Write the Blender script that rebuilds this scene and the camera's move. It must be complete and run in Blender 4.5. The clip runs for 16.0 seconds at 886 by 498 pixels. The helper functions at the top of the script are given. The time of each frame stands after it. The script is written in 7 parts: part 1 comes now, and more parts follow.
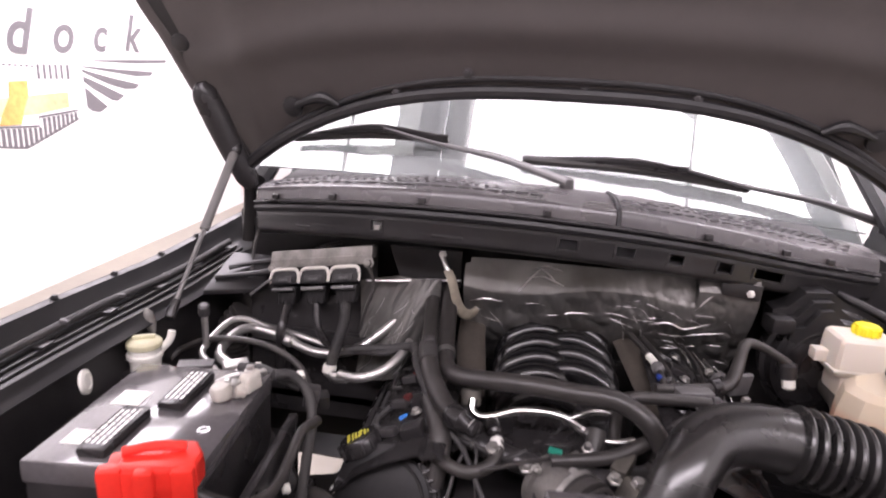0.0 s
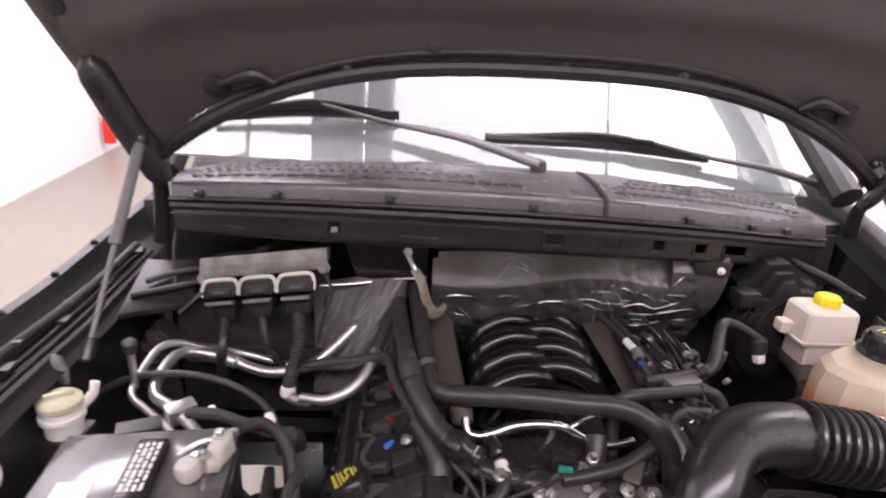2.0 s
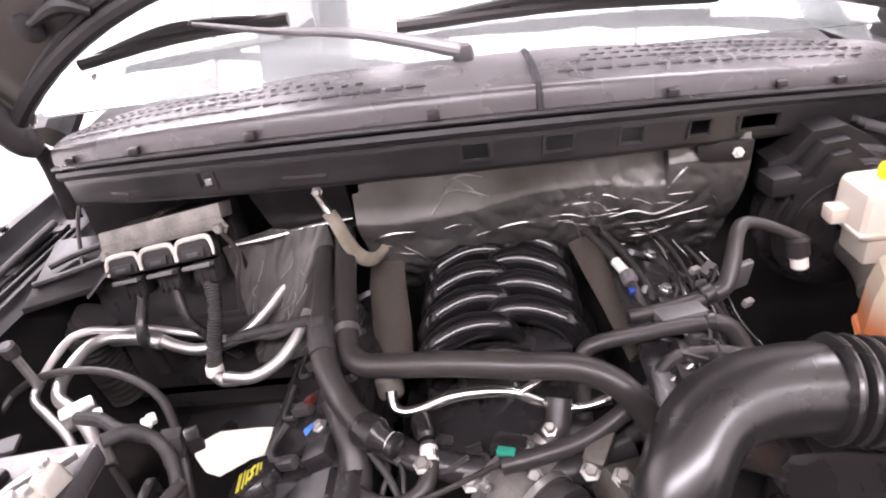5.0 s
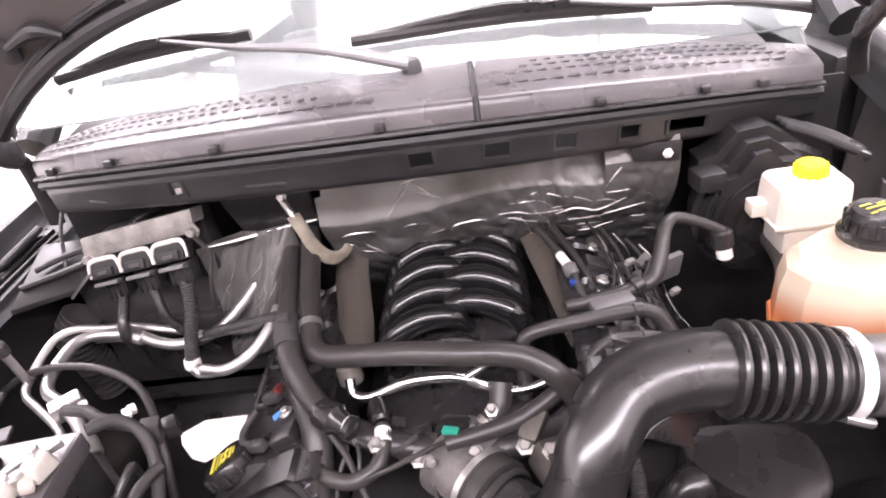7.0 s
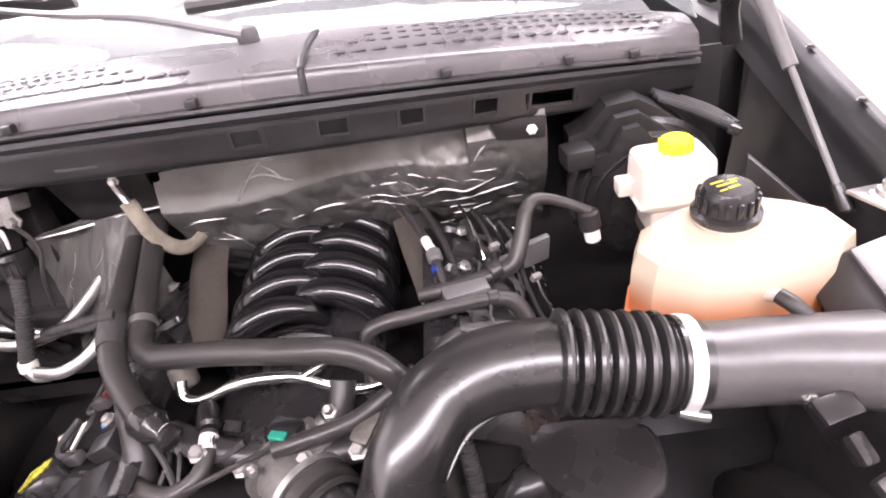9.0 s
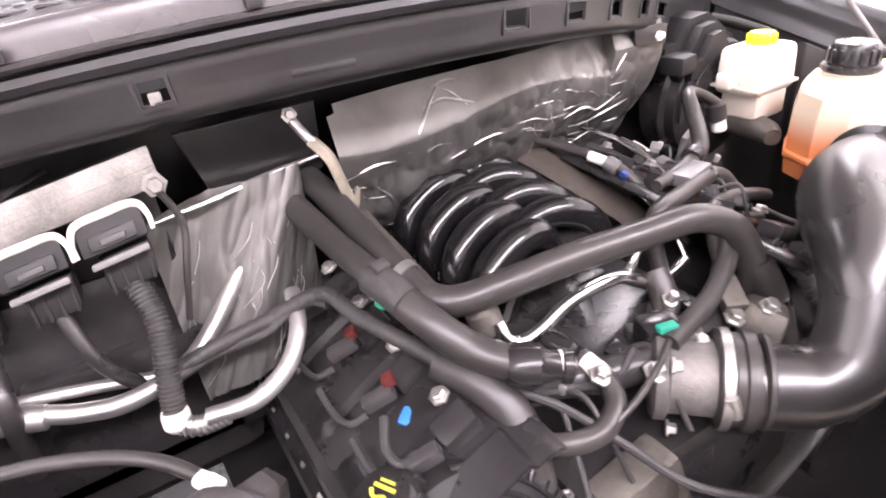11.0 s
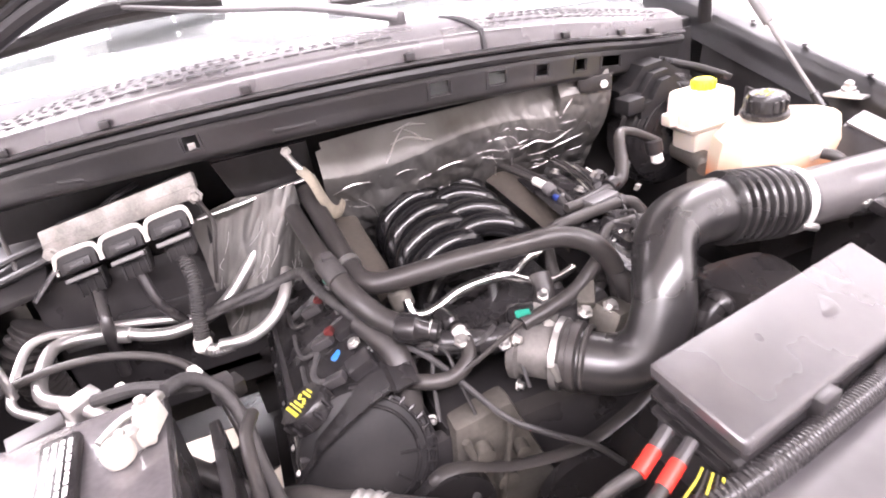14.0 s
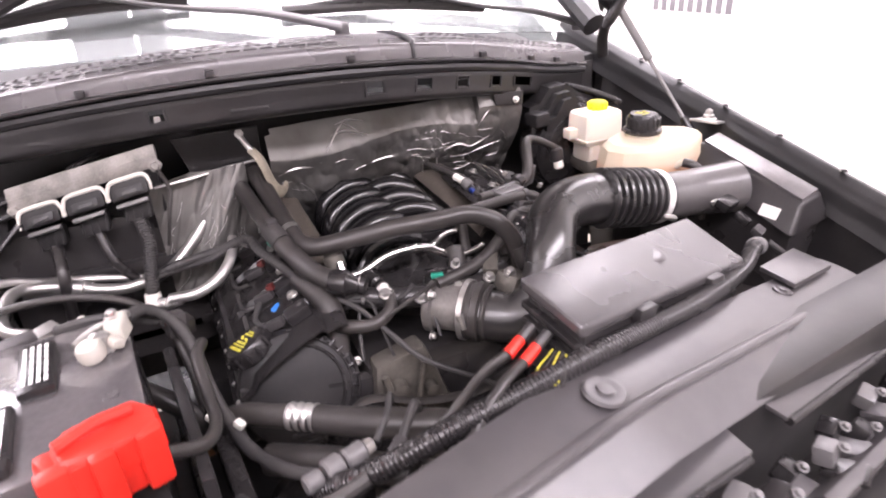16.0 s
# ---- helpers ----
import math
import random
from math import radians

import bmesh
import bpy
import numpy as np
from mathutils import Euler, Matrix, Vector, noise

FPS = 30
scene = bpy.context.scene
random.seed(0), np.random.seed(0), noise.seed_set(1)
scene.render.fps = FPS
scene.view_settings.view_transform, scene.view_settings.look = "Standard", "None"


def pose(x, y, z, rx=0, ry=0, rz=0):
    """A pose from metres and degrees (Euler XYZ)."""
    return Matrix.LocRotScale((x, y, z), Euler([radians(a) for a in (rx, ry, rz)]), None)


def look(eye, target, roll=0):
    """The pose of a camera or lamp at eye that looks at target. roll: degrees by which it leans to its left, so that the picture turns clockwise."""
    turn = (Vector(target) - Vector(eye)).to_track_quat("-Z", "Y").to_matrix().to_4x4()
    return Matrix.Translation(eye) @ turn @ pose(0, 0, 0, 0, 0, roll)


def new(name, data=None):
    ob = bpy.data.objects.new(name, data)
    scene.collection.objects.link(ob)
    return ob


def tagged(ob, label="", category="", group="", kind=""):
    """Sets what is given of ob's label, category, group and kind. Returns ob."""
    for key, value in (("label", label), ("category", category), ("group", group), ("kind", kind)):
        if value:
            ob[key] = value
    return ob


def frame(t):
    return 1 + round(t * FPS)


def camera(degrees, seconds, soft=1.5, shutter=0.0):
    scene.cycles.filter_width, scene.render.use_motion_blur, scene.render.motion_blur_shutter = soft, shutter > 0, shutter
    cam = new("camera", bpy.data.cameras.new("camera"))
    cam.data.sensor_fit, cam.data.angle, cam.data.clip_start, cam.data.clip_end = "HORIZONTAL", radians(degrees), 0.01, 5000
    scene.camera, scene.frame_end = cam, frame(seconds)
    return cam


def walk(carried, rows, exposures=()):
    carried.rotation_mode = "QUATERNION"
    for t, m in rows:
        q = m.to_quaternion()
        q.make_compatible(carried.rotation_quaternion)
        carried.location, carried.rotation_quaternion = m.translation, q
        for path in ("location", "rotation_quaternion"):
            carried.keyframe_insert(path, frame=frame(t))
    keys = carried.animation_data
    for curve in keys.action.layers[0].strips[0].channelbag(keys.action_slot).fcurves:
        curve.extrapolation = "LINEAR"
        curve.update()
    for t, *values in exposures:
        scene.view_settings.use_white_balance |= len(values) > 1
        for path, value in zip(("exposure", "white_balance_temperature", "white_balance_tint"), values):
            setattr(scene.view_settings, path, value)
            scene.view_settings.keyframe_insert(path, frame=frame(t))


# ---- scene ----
cam = camera(74.0, 16.0, 1.9, 0.5)
PATH = [
    (0, (-0.047, -0.410, 1.534), (-0.340, 1.504, 1.033), 3.13),
    (0.5, (-0.085, -0.327, 1.561), (-0.337, 1.591, 1.055), 3.52),
    (1, (-0.118, -0.375, 1.554), (-0.583, 1.527, 1.144), -0.91),
    (1.5, (-0.298, -0.339, 1.579), (-0.389, 1.589, 1.055), 1.81),
    (2, (-0.240, -0.248, 1.612), (-0.124, 1.622, 0.913), 3.15),
    (2.5, (-0.137, -0.146, 1.627), (-0.236, 1.653, 0.759), 1.36),
    (3, (-0.082, -0.068, 1.614), (-0.295, 1.696, 0.696), -3.44),
    (3.5, (-0.069, -0.034, 1.607), (-0.292, 1.709, 0.651), -3.95),
    (4, (-0.028, -0.017, 1.592), (-0.251, 1.709, 0.607), -6.52),
    (4.5, (0.011, -0.010, 1.560), (-0.212, 1.722, 0.586), -8.00),
    (5, (0.061, -0.005, 1.547), (-0.166, 1.725, 0.569), -9.84),
    (5.2, (0.049, -0.025, 1.580), (-0.131, 1.682, 0.553), -10.82),
    (7.3, (0.145, -0.061, 1.593), (-0.077, 1.644, 0.573), -10.78),
    (7.5, (0.144, -0.053, 1.581), (-0.046, 1.649, 0.548), -9.44),
    (8, (0.168, -0.035, 1.544), (0.021, 1.657, 0.488), -7.31),
    (8.5, (0.240, -0.015, 1.526), (0.113, 1.672, 0.459), -8.42),
    (9, (0.320, 0.006, 1.532), (0.199, 1.678, 0.441), -10.39),
    (9.5, (0.076, -0.051, 1.531), (0.152, 1.630, 0.450), -9.99),
    (9.7, (-0.114, -0.034, 1.500), (0.211, 1.621, 0.427), -9.50),
    (11.8, (-0.452, 0.243, 1.367), (0.452, 1.752, 0.416), -7.61),
    (12, (-0.406, 0.230, 1.372), (0.511, 1.733, 0.423), -8.47),
    (12.5, (-0.328, 0.205, 1.375), (0.622, 1.668, 0.396), -8.96),
    (13, (-0.327, 0.176, 1.386), (0.569, 1.645, 0.366), -7.69),
    (13.5, (-0.329, 0.030, 1.462), (0.370, 1.601, 0.441), -7.06),
    (14, (-0.286, -0.180, 1.500), (0.202, 1.504, 0.538), -9.21),
    (14.5, (-0.308, -0.205, 1.516), (0.333, 1.401, 0.511), -13.74),
    (15, (-0.382, -0.177, 1.484), (0.420, 1.366, 0.497), -6.02),
    (15.5, (-0.362, -0.246, 1.500), (0.409, 1.340, 0.556), -5.12),
    (16, (-0.350, -0.382, 1.485), (0.369, 1.260, 0.597), -3.57),
]
# the clip's camera brightens as it nears the dark engine, with a slightly magenta picture
EXPOSURES = [(0, -0.93), (1, -1.06), (2, -1.20), (3, -0.83), (4.5, -0.38), (7.5, 0.05), (9.7, 0.20), (12, 0.75), (13.2, 0.75), (14.5, 0.47), (15.2, 0.15), (16, -0.19)]
walk(cam, [(t, look(eye, target, roll)) for t, eye, target, roll in PATH], [(t, stops, 6350, 27) for t, stops in EXPOSURES])

# ---- light ----
world = bpy.data.worlds.new("hall_light")
scene.world = world
world.use_nodes = True
world.node_tree.nodes["Background"].inputs[0].default_value = (1.0, 0.98, 0.97, 1)
world.node_tree.nodes["Background"].inputs[1].default_value = 0.30


def area_lamp(name, x, y, z, sx, sy, watts):
    data = bpy.data.lights.new(name, "AREA")
    data.shape, data.size, data.size_y, data.energy, data.color = "RECTANGLE", sx, sy, watts, (1.0, 0.975, 0.96)
    ob = new(name, data)
    ob.location = (x, y, z)
    return ob


# ---- materials ----
def mat(name, color, rough=0.5, metal=0.0, var=0.15, scale=40.0, bump=0.0, bump_scale=300.0, coat=0.0, spec=0.5, dust=0.0):
    """A principled surface with stains at a large scale, grain at a fine one, and relief."""
    m = bpy.data.materials.new(name)
    m.use_nodes = True
    nt = m.node_tree
    n, l = nt.nodes, nt.links
    p = n["Principled BSDF"]
    p.inputs["Metallic"].default_value = metal
    p.inputs["Coat Weight"].default_value = coat
    p.inputs["Specular IOR Level"].default_value = spec
    co = n.new("ShaderNodeTexCoord")
    big = n.new("ShaderNodeTexNoise")
    big.inputs["Scale"].default_value, big.inputs["Detail"].default_value = scale * 0.2, 4
    fine = n.new("ShaderNodeTexNoise")
    fine.inputs["Scale"].default_value, fine.inputs["Detail"].default_value = scale * 3, 6
    l.new(co.outputs["Object"], big.inputs["Vector"])
    l.new(co.outputs["Object"], fine.inputs["Vector"])
    mix = n.new("ShaderNodeMath")
    mix.operation = "MULTIPLY_ADD"
    mix.inputs[1].default_value = 0.45
    l.new(fine.outputs["Fac"], mix.inputs[0])
    l.new(big.outputs["Fac"], mix.inputs[2])
    ramp = n.new("ShaderNodeValToRGB")
    lo = [max(0, c * (1 - var)) for c in color[:3]]
    hi = [min(1, c * (1 + var)) for c in color[:3]]
    ramp.color_ramp.elements[0].position, ramp.color_ramp.elements[1].position = 0.5, 0.95
    ramp.color_ramp.elements[0].color, ramp.color_ramp.elements[1].color = (*lo, 1), (*hi, 1)
    l.new(mix.outputs[0], ramp.inputs["Fac"])
    out = ramp.outputs["Color"]
    if dust:
        dn = n.new("ShaderNodeTexNoise")
        dn.inputs["Scale"].default_value, dn.inputs["Detail"].default_value = 9, 8
        l.new(co.outputs["Object"], dn.inputs["Vector"])
        dr = n.new("ShaderNodeMapRange")
        dr.inputs[1].default_value, dr.inputs[2].default_value, dr.inputs[4].default_value = 0.45, 0.75, dust
        l.new(dn.outputs["Fac"], dr.inputs[0])
        dm = n.new("ShaderNodeMix")
        dm.data_type = "RGBA"
        dm.inputs[7].default_value = (0.24, 0.215, 0.185, 1)
        l.new(dr.outputs[0], dm.inputs[0])
        l.new(out, dm.inputs[6])
        out = dm.outputs[2]
    l.new(out, p.inputs["Base Color"])
    rr = n.new("ShaderNodeMapRange")
    rr.inputs[1].default_value, rr.inputs[2].default_value = 0.3, 0.8
    rr.inputs[3].default_value, rr.inputs[4].default_value = max(0.02, rough - 0.08), min(1, rough + 0.1)
    l.new(big.outputs["Fac"], rr.inputs[0])
    l.new(rr.outputs[0], p.inputs["Roughness"])
    if bump:
        bn = n.new("ShaderNodeTexNoise")
        bn.inputs["Scale"].default_value, bn.inputs["Detail"].default_value = bump_scale, 3
        l.new(co.outputs["Object"], bn.inputs["Vector"])
        bp = n.new("ShaderNodeBump")
        bp.inputs["Strength"].default_value, bp.inputs["Distance"].default_value = bump, 0.002
        l.new(bn.outputs["Fac"], bp.inputs["Height"])
        l.new(bp.outputs["Normal"], p.inputs["Normal"])
    return m


BLACK = mat("black_plastic", (0.026, 0.024, 0.0245), 0.32, var=0.25, bump=0.06, bump_scale=900, dust=0.03)
SATIN = mat("satin_black_plastic", (0.019, 0.0175, 0.018), 0.26, var=0.2, bump=0.03, dust=0.02)
GLOSSY = mat("glossy_black_plastic", (0.008, 0.0075, 0.008), 0.17, var=0.2, spec=0.6)
GREYP = mat("dark_grey_plastic", (0.048, 0.045, 0.046), 0.38, var=0.2, bump=0.1, bump_scale=1200, dust=0.05)
COWLM = mat("grained_grey_plastic", (0.074, 0.068, 0.071), 0.27, var=0.12, bump=0.12, bump_scale=1500, dust=0.08, spec=0.9)
RUBBER = mat("black_rubber", (0.034, 0.031, 0.0295), 0.38, var=0.2, bump=0.06, bump_scale=500, dust=0.07)
FOAM = mat("brown_foam_cover", (0.060, 0.050, 0.040), 0.8, var=0.25, bump=0.4, bump_scale=700, dust=0.12)
PAINT = mat("black_car_paint", (0.012, 0.0115, 0.012), 0.42, var=0.2, coat=0.06, dust=0.03)
BAYPAINT = mat("dull_black_paint", (0.016, 0.0148, 0.0152), 0.36, var=0.3, bump=0.03, dust=0.05)
HOODM = mat("dull_grey_brown_paint", (0.056, 0.047, 0.044), 0.62, var=0.10, scale=12, bump=0.04, bump_scale=200)
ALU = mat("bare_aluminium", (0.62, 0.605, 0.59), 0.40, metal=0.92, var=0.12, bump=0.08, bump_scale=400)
CHROME = mat("polished_steel", (0.78, 0.77, 0.75), 0.16, metal=1.0, var=0.06)
STEEL = mat("zinc_plated_steel", (0.55, 0.54, 0.52), 0.35, metal=0.9, var=0.2)
CAST = mat("cast_aluminium", (0.13, 0.12, 0.105), 0.55, metal=0.6, var=0.3, bump=0.4, bump_scale=350, dust=0.2)
BRACKET = mat("pale_grey_metal", (0.25, 0.237, 0.220), 0.6, metal=0.3, var=0.45, scale=120, bump=0.3, bump_scale=260, dust=0.35)
WHITEP = mat("white_plastic", (0.78, 0.76, 0.70), 0.4, var=0.08)
CREAM = mat("cream_plastic", (0.46, 0.435, 0.385), 0.45, var=0.1)
YELLOW = mat("yellow_plastic", (0.85, 0.72, 0.02), 0.35, var=0.06)
RED = mat("red_plastic", (0.80, 0.035, 0.02), 0.38, var=0.1, bump=0.05)
GREEN = mat("green_plastic", (0.015, 0.26, 0.18), 0.4, var=0.1)
NAVY = mat("navy_plastic", (0.02, 0.045, 0.22), 0.35, var=0.1)
BLUE = mat("blue_plastic", (0.03, 0.19, 0.58), 0.35, var=0.1)
TAPE = mat("loom_tape", (0.035, 0.033, 0.033), 0.6, var=0.3, bump=0.5, bump_scale=260, dust=0.1)
STRAPM = mat("woven_tan_strap", (0.25, 0.22, 0.17), 0.8, var=0.3, scale=200, bump=0.5, bump_scale=900)
INK_Y = mat("yellow_print", (0.62, 0.56, 0.06), 0.5, var=0.05)
INK_W = mat("white_print", (0.80, 0.79, 0.77), 0.5, var=0.05)
LABELM = mat("paper_label", (0.78, 0.76, 0.72), 0.5, var=0.05)
WALLM = mat("white_wall_paint", (0.84, 0.835, 0.825), 0.6, var=0.03, scale=6, bump=0.05, bump_scale=120)
FLOORM = mat("beige_epoxy_floor", (0.28, 0.25, 0.205), 0.35, var=0.12, scale=4, bump=0.05, bump_scale=60)
MURALG = mat("grey_mural_paint", (0.16, 0.15, 0.16), 0.6, var=0.08)
PLUGM = mat("dull_black_plug_plastic", (0.014, 0.013, 0.0135), 0.55, var=0.3, bump=0.05, spec=0.35, dust=0.04)
GREYC = mat("grey_plastic", (0.13, 0.125, 0.125), 0.4, var=0.15)
LIP = mat("rubber_seal", (0.014, 0.013, 0.0138), 0.45, var=0.2)


def foil_material():
    """Dull foil laminate: a grey sheen, large soft dents and fine sharp wrinkles, with brown dust."""
    m = bpy.data.materials.new("crinkled_foil")
    m.use_nodes = True
    n, l = m.node_tree.nodes, m.node_tree.links
    p = n["Principled BSDF"]
    p.inputs["Metallic"].default_value = 0.62
    co = n.new("ShaderNodeTexCoord")
    d = n.new("ShaderNodeTexNoise")
    d.inputs["Scale"].default_value, d.inputs["Detail"].default_value = 7, 6
    l.new(co.outputs["Object"], d.inputs["Vector"])
    ramp = n.new("ShaderNodeValToRGB")
    ramp.color_ramp.elements[0].position, ramp.color_ramp.elements[1].position = 0.35, 0.70
    ramp.color_ramp.elements[0].color, ramp.color_ramp.elements[1].color = (0.205, 0.20, 0.192, 1), (0.110, 0.103, 0.092, 1)
    l.new(d.outputs["Fac"], ramp.inputs["Fac"])
    l.new(ramp.outputs["Color"], p.inputs["Base Color"])
    rr = n.new("ShaderNodeMapRange")
    rr.inputs[1].default_value, rr.inputs[2].default_value, rr.inputs[3].default_value, rr.inputs[4].default_value = 0.3, 0.7, 0.36, 0.52
    l.new(d.outputs["Fac"], rr.inputs[0])
    l.new(rr.outputs[0], p.inputs["Roughness"])
    w = n.new("ShaderNodeTexNoise")
    w.noise_type = "RIDGED_MULTIFRACTAL"
    w.inputs["Scale"].default_value, w.inputs["Detail"].default_value = 11, 2.5
    l.new(co.outputs["Object"], w.inputs["Vector"])
    b = n.new("ShaderNodeBump")
    b.inputs["Strength"].default_value, b.inputs["Distance"].default_value = 0.22, 0.01
    l.new(w.outputs["Fac"], b.inputs["Height"])
    l.new(b.outputs["Normal"], p.inputs["Normal"])
    return m


FOIL = foil_material()


def translucent(name, color, sub):
    m = bpy.data.materials.new(name)
    m.use_nodes = True
    p = m.node_tree.nodes["Principled BSDF"]
    p.inputs["Base Color"].default_value = (*color, 1)
    p.inputs["Roughness"].default_value = 0.4
    p.inputs["Subsurface Weight"].default_value = sub
    p.inputs["Subsurface Radius"].default_value = (0.03, 0.02, 0.012)
    p.inputs["Subsurface Scale"].default_value = 0.6
    return m


TANKW = translucent("milky_plastic", (0.64, 0.58, 0.50), 0.25)
LEVERM = mat("pale_lever_plastic", (0.58, 0.55, 0.50), 0.45, var=0.12)


def coolant_tank_material(level):
    """Milky plastic through which orange coolant shows up to its level, given in object height."""
    m = translucent("milky_plastic_with_coolant", (0.86, 0.80, 0.70), 0.2)
    n, l = m.node_tree.nodes, m.node_tree.links
    p = n["Principled BSDF"]
    co = n.new("ShaderNodeTexCoord")
    sep = n.new("ShaderNodeSeparateXYZ")
    l.new(co.outputs["Object"], sep.inputs[0])
    mr = n.new("ShaderNodeMapRange")
    mr.inputs[1].default_value, mr.inputs[2].default_value = level - 0.045, level + 0.004
    l.new(sep.outputs[2], mr.inputs[0])
    mx = n.new("ShaderNodeMix")
    mx.data_type = "RGBA"
    mx.inputs[6].default_value = (0.52, 0.17, 0.06, 1)
    mx.inputs[7].default_value = (0.57, 0.48, 0.36, 1)
    l.new(mr.outputs[0], mx.inputs[0])
    l.new(mx.outputs[2], p.inputs["Base Color"])
    return m


def glass_material():
    m = bpy.data.materials.new("windshield_glass")
    m.use_nodes = True
    p = m.node_tree.nodes["Principled BSDF"]
    p.inputs["Base Color"].default_value = (0.80, 0.84, 0.83, 1)
    p.inputs["Roughness"].default_value = 0.02
    p.inputs["Transmission Weight"].default_value = 0.9
    p.inputs["IOR"].default_value = 1.5
    return m


GLASS = glass_material()


# ---- mesh tools ----
def part(name, bm, material, parent=None, label="", smooth=True, angle=35):
    """Links a bmesh as one mesh object, under a thing where one is given."""
    me = bpy.data.meshes.new(name)
    bmesh.ops.recalc_face_normals(bm, faces=bm.faces)
    bm.to_mesh(me)
    bm.free()
    if smooth:
        me.polygons.foreach_set("use_smooth", [True] * len(me.polygons))
        me.set_sharp_from_angle(angle=radians(angle))
    if material:
        me.materials.append(material)
    ob = new(name, me)
    if parent:
        ob.parent = parent
    return tagged(ob, label=label)


def thing(name, label, category, group="", kind="", at=(0, 0, 0)):
    ob = new(name)
    ob.empty_display_size = 0.05
    ob.location = at
    return tagged(ob, label, category, group, kind)


def rounded_box(sx, sy, sz, r=0.005, seg=2, m=None, taper=1.0):
    """A box about its centre with rounded edges; taper scales its top."""
    bm = bmesh.new()
    bmesh.ops.create_cube(bm, size=1.0)
    for v in bm.verts:
        k = taper if v.co.z > 0 else 1.0
        v.co = Vector((v.co.x * sx * k, v.co.y * sy * k, v.co.z * sz))
    if r > 0:
        bmesh.ops.bevel(bm, geom=bm.edges[:], offset=min(r, 0.45 * min(sx, sy, sz)), segments=seg, affect="EDGES", profile=0.6)
    if m is not None:
        bmesh.ops.transform(bm, matrix=m, verts=bm.verts)
    return bm


def hexa(corners, r=0.004, seg=2):
    """A six-sided block from four lower and four upper corners, each set counter-clockwise from above."""
    bm = bmesh.new()
    v = [bm.verts.new(c) for c in corners]
    for f in ((3, 2, 1, 0), (4, 5, 6, 7), (0, 1, 5, 4), (1, 2, 6, 5), (2, 3, 7, 6), (3, 0, 4, 7)):
        bm.faces.new([v[i] for i in f])
    if r > 0:
        bmesh.ops.bevel(bm, geom=bm.edges[:], offset=r, segments=seg, affect="EDGES", profile=0.6)
    return bm


def prism(outline, z0, z1, r=0.0, m=None, seg=2):
    """An outline in the xy plane raised from z0 to z1."""
    bm = bmesh.new()
    lo = [bm.verts.new((x, y, z0)) for x, y in outline]
    hi = [bm.verts.new((x, y, z1)) for x, y in outline]
    k = len(outline)
    bm.faces.new(lo[::-1])
    top = bm.faces.new(hi)
    for i in range(k):
        bm.faces.new((lo[i], lo[(i + 1) % k], hi[(i + 1) % k], hi[i]))
    if r > 0:
        bmesh.ops.bevel(bm, geom=list(top.edges), offset=r, segments=seg, affect="EDGES", profile=0.6)
    if m is not None:
        bmesh.ops.transform(bm, matrix=m, verts=bm.verts)
    return bm


def lathe(profile, seg=28, m=None, closed=True):
    """Turns (radius, height) pairs about z."""
    bm = bmesh.new()
    rings = []
    for r, z in profile:
        rings.append([bm.verts.new((r * math.cos(2 * math.pi * i / seg), r * math.sin(2 * math.pi * i / seg), z)) for i in range(seg)])
    for a, b in zip(rings, rings[1:]):
        for i in range(seg):
            bm.faces.new((a[i], a[(i + 1) % seg], b[(i + 1) % seg], b[i]))
    if closed:
        bm.faces.new(rings[0][::-1])
        bm.faces.new(rings[-1])
    if m is not None:
        bmesh.ops.transform(bm, matrix=m, verts=bm.verts)
    return bm


def smooth_path(points, steps=8):
    """Points on a Catmull-Rom curve, each with its place along the control points."""
    p = [Vector(q) for q in points]
    p = [p[0] * 2 - p[1], *p, p[-1] * 2 - p[-2]]
    out = []
    for i in range(1, len(p) - 2):
        for s in range(steps):
            u = s / steps
            a, b, c, d = p[i - 1], p[i], p[i + 1], p[i + 2]
            out.append((0.5 * (2 * b + (c - a) * u + (2 * a - 5 * b + 4 * c - d) * u * u + (3 * b - a - 3 * c + d) * u**3), i - 1 + u))
    out.append((p[-2], len(p) - 3))
    return out


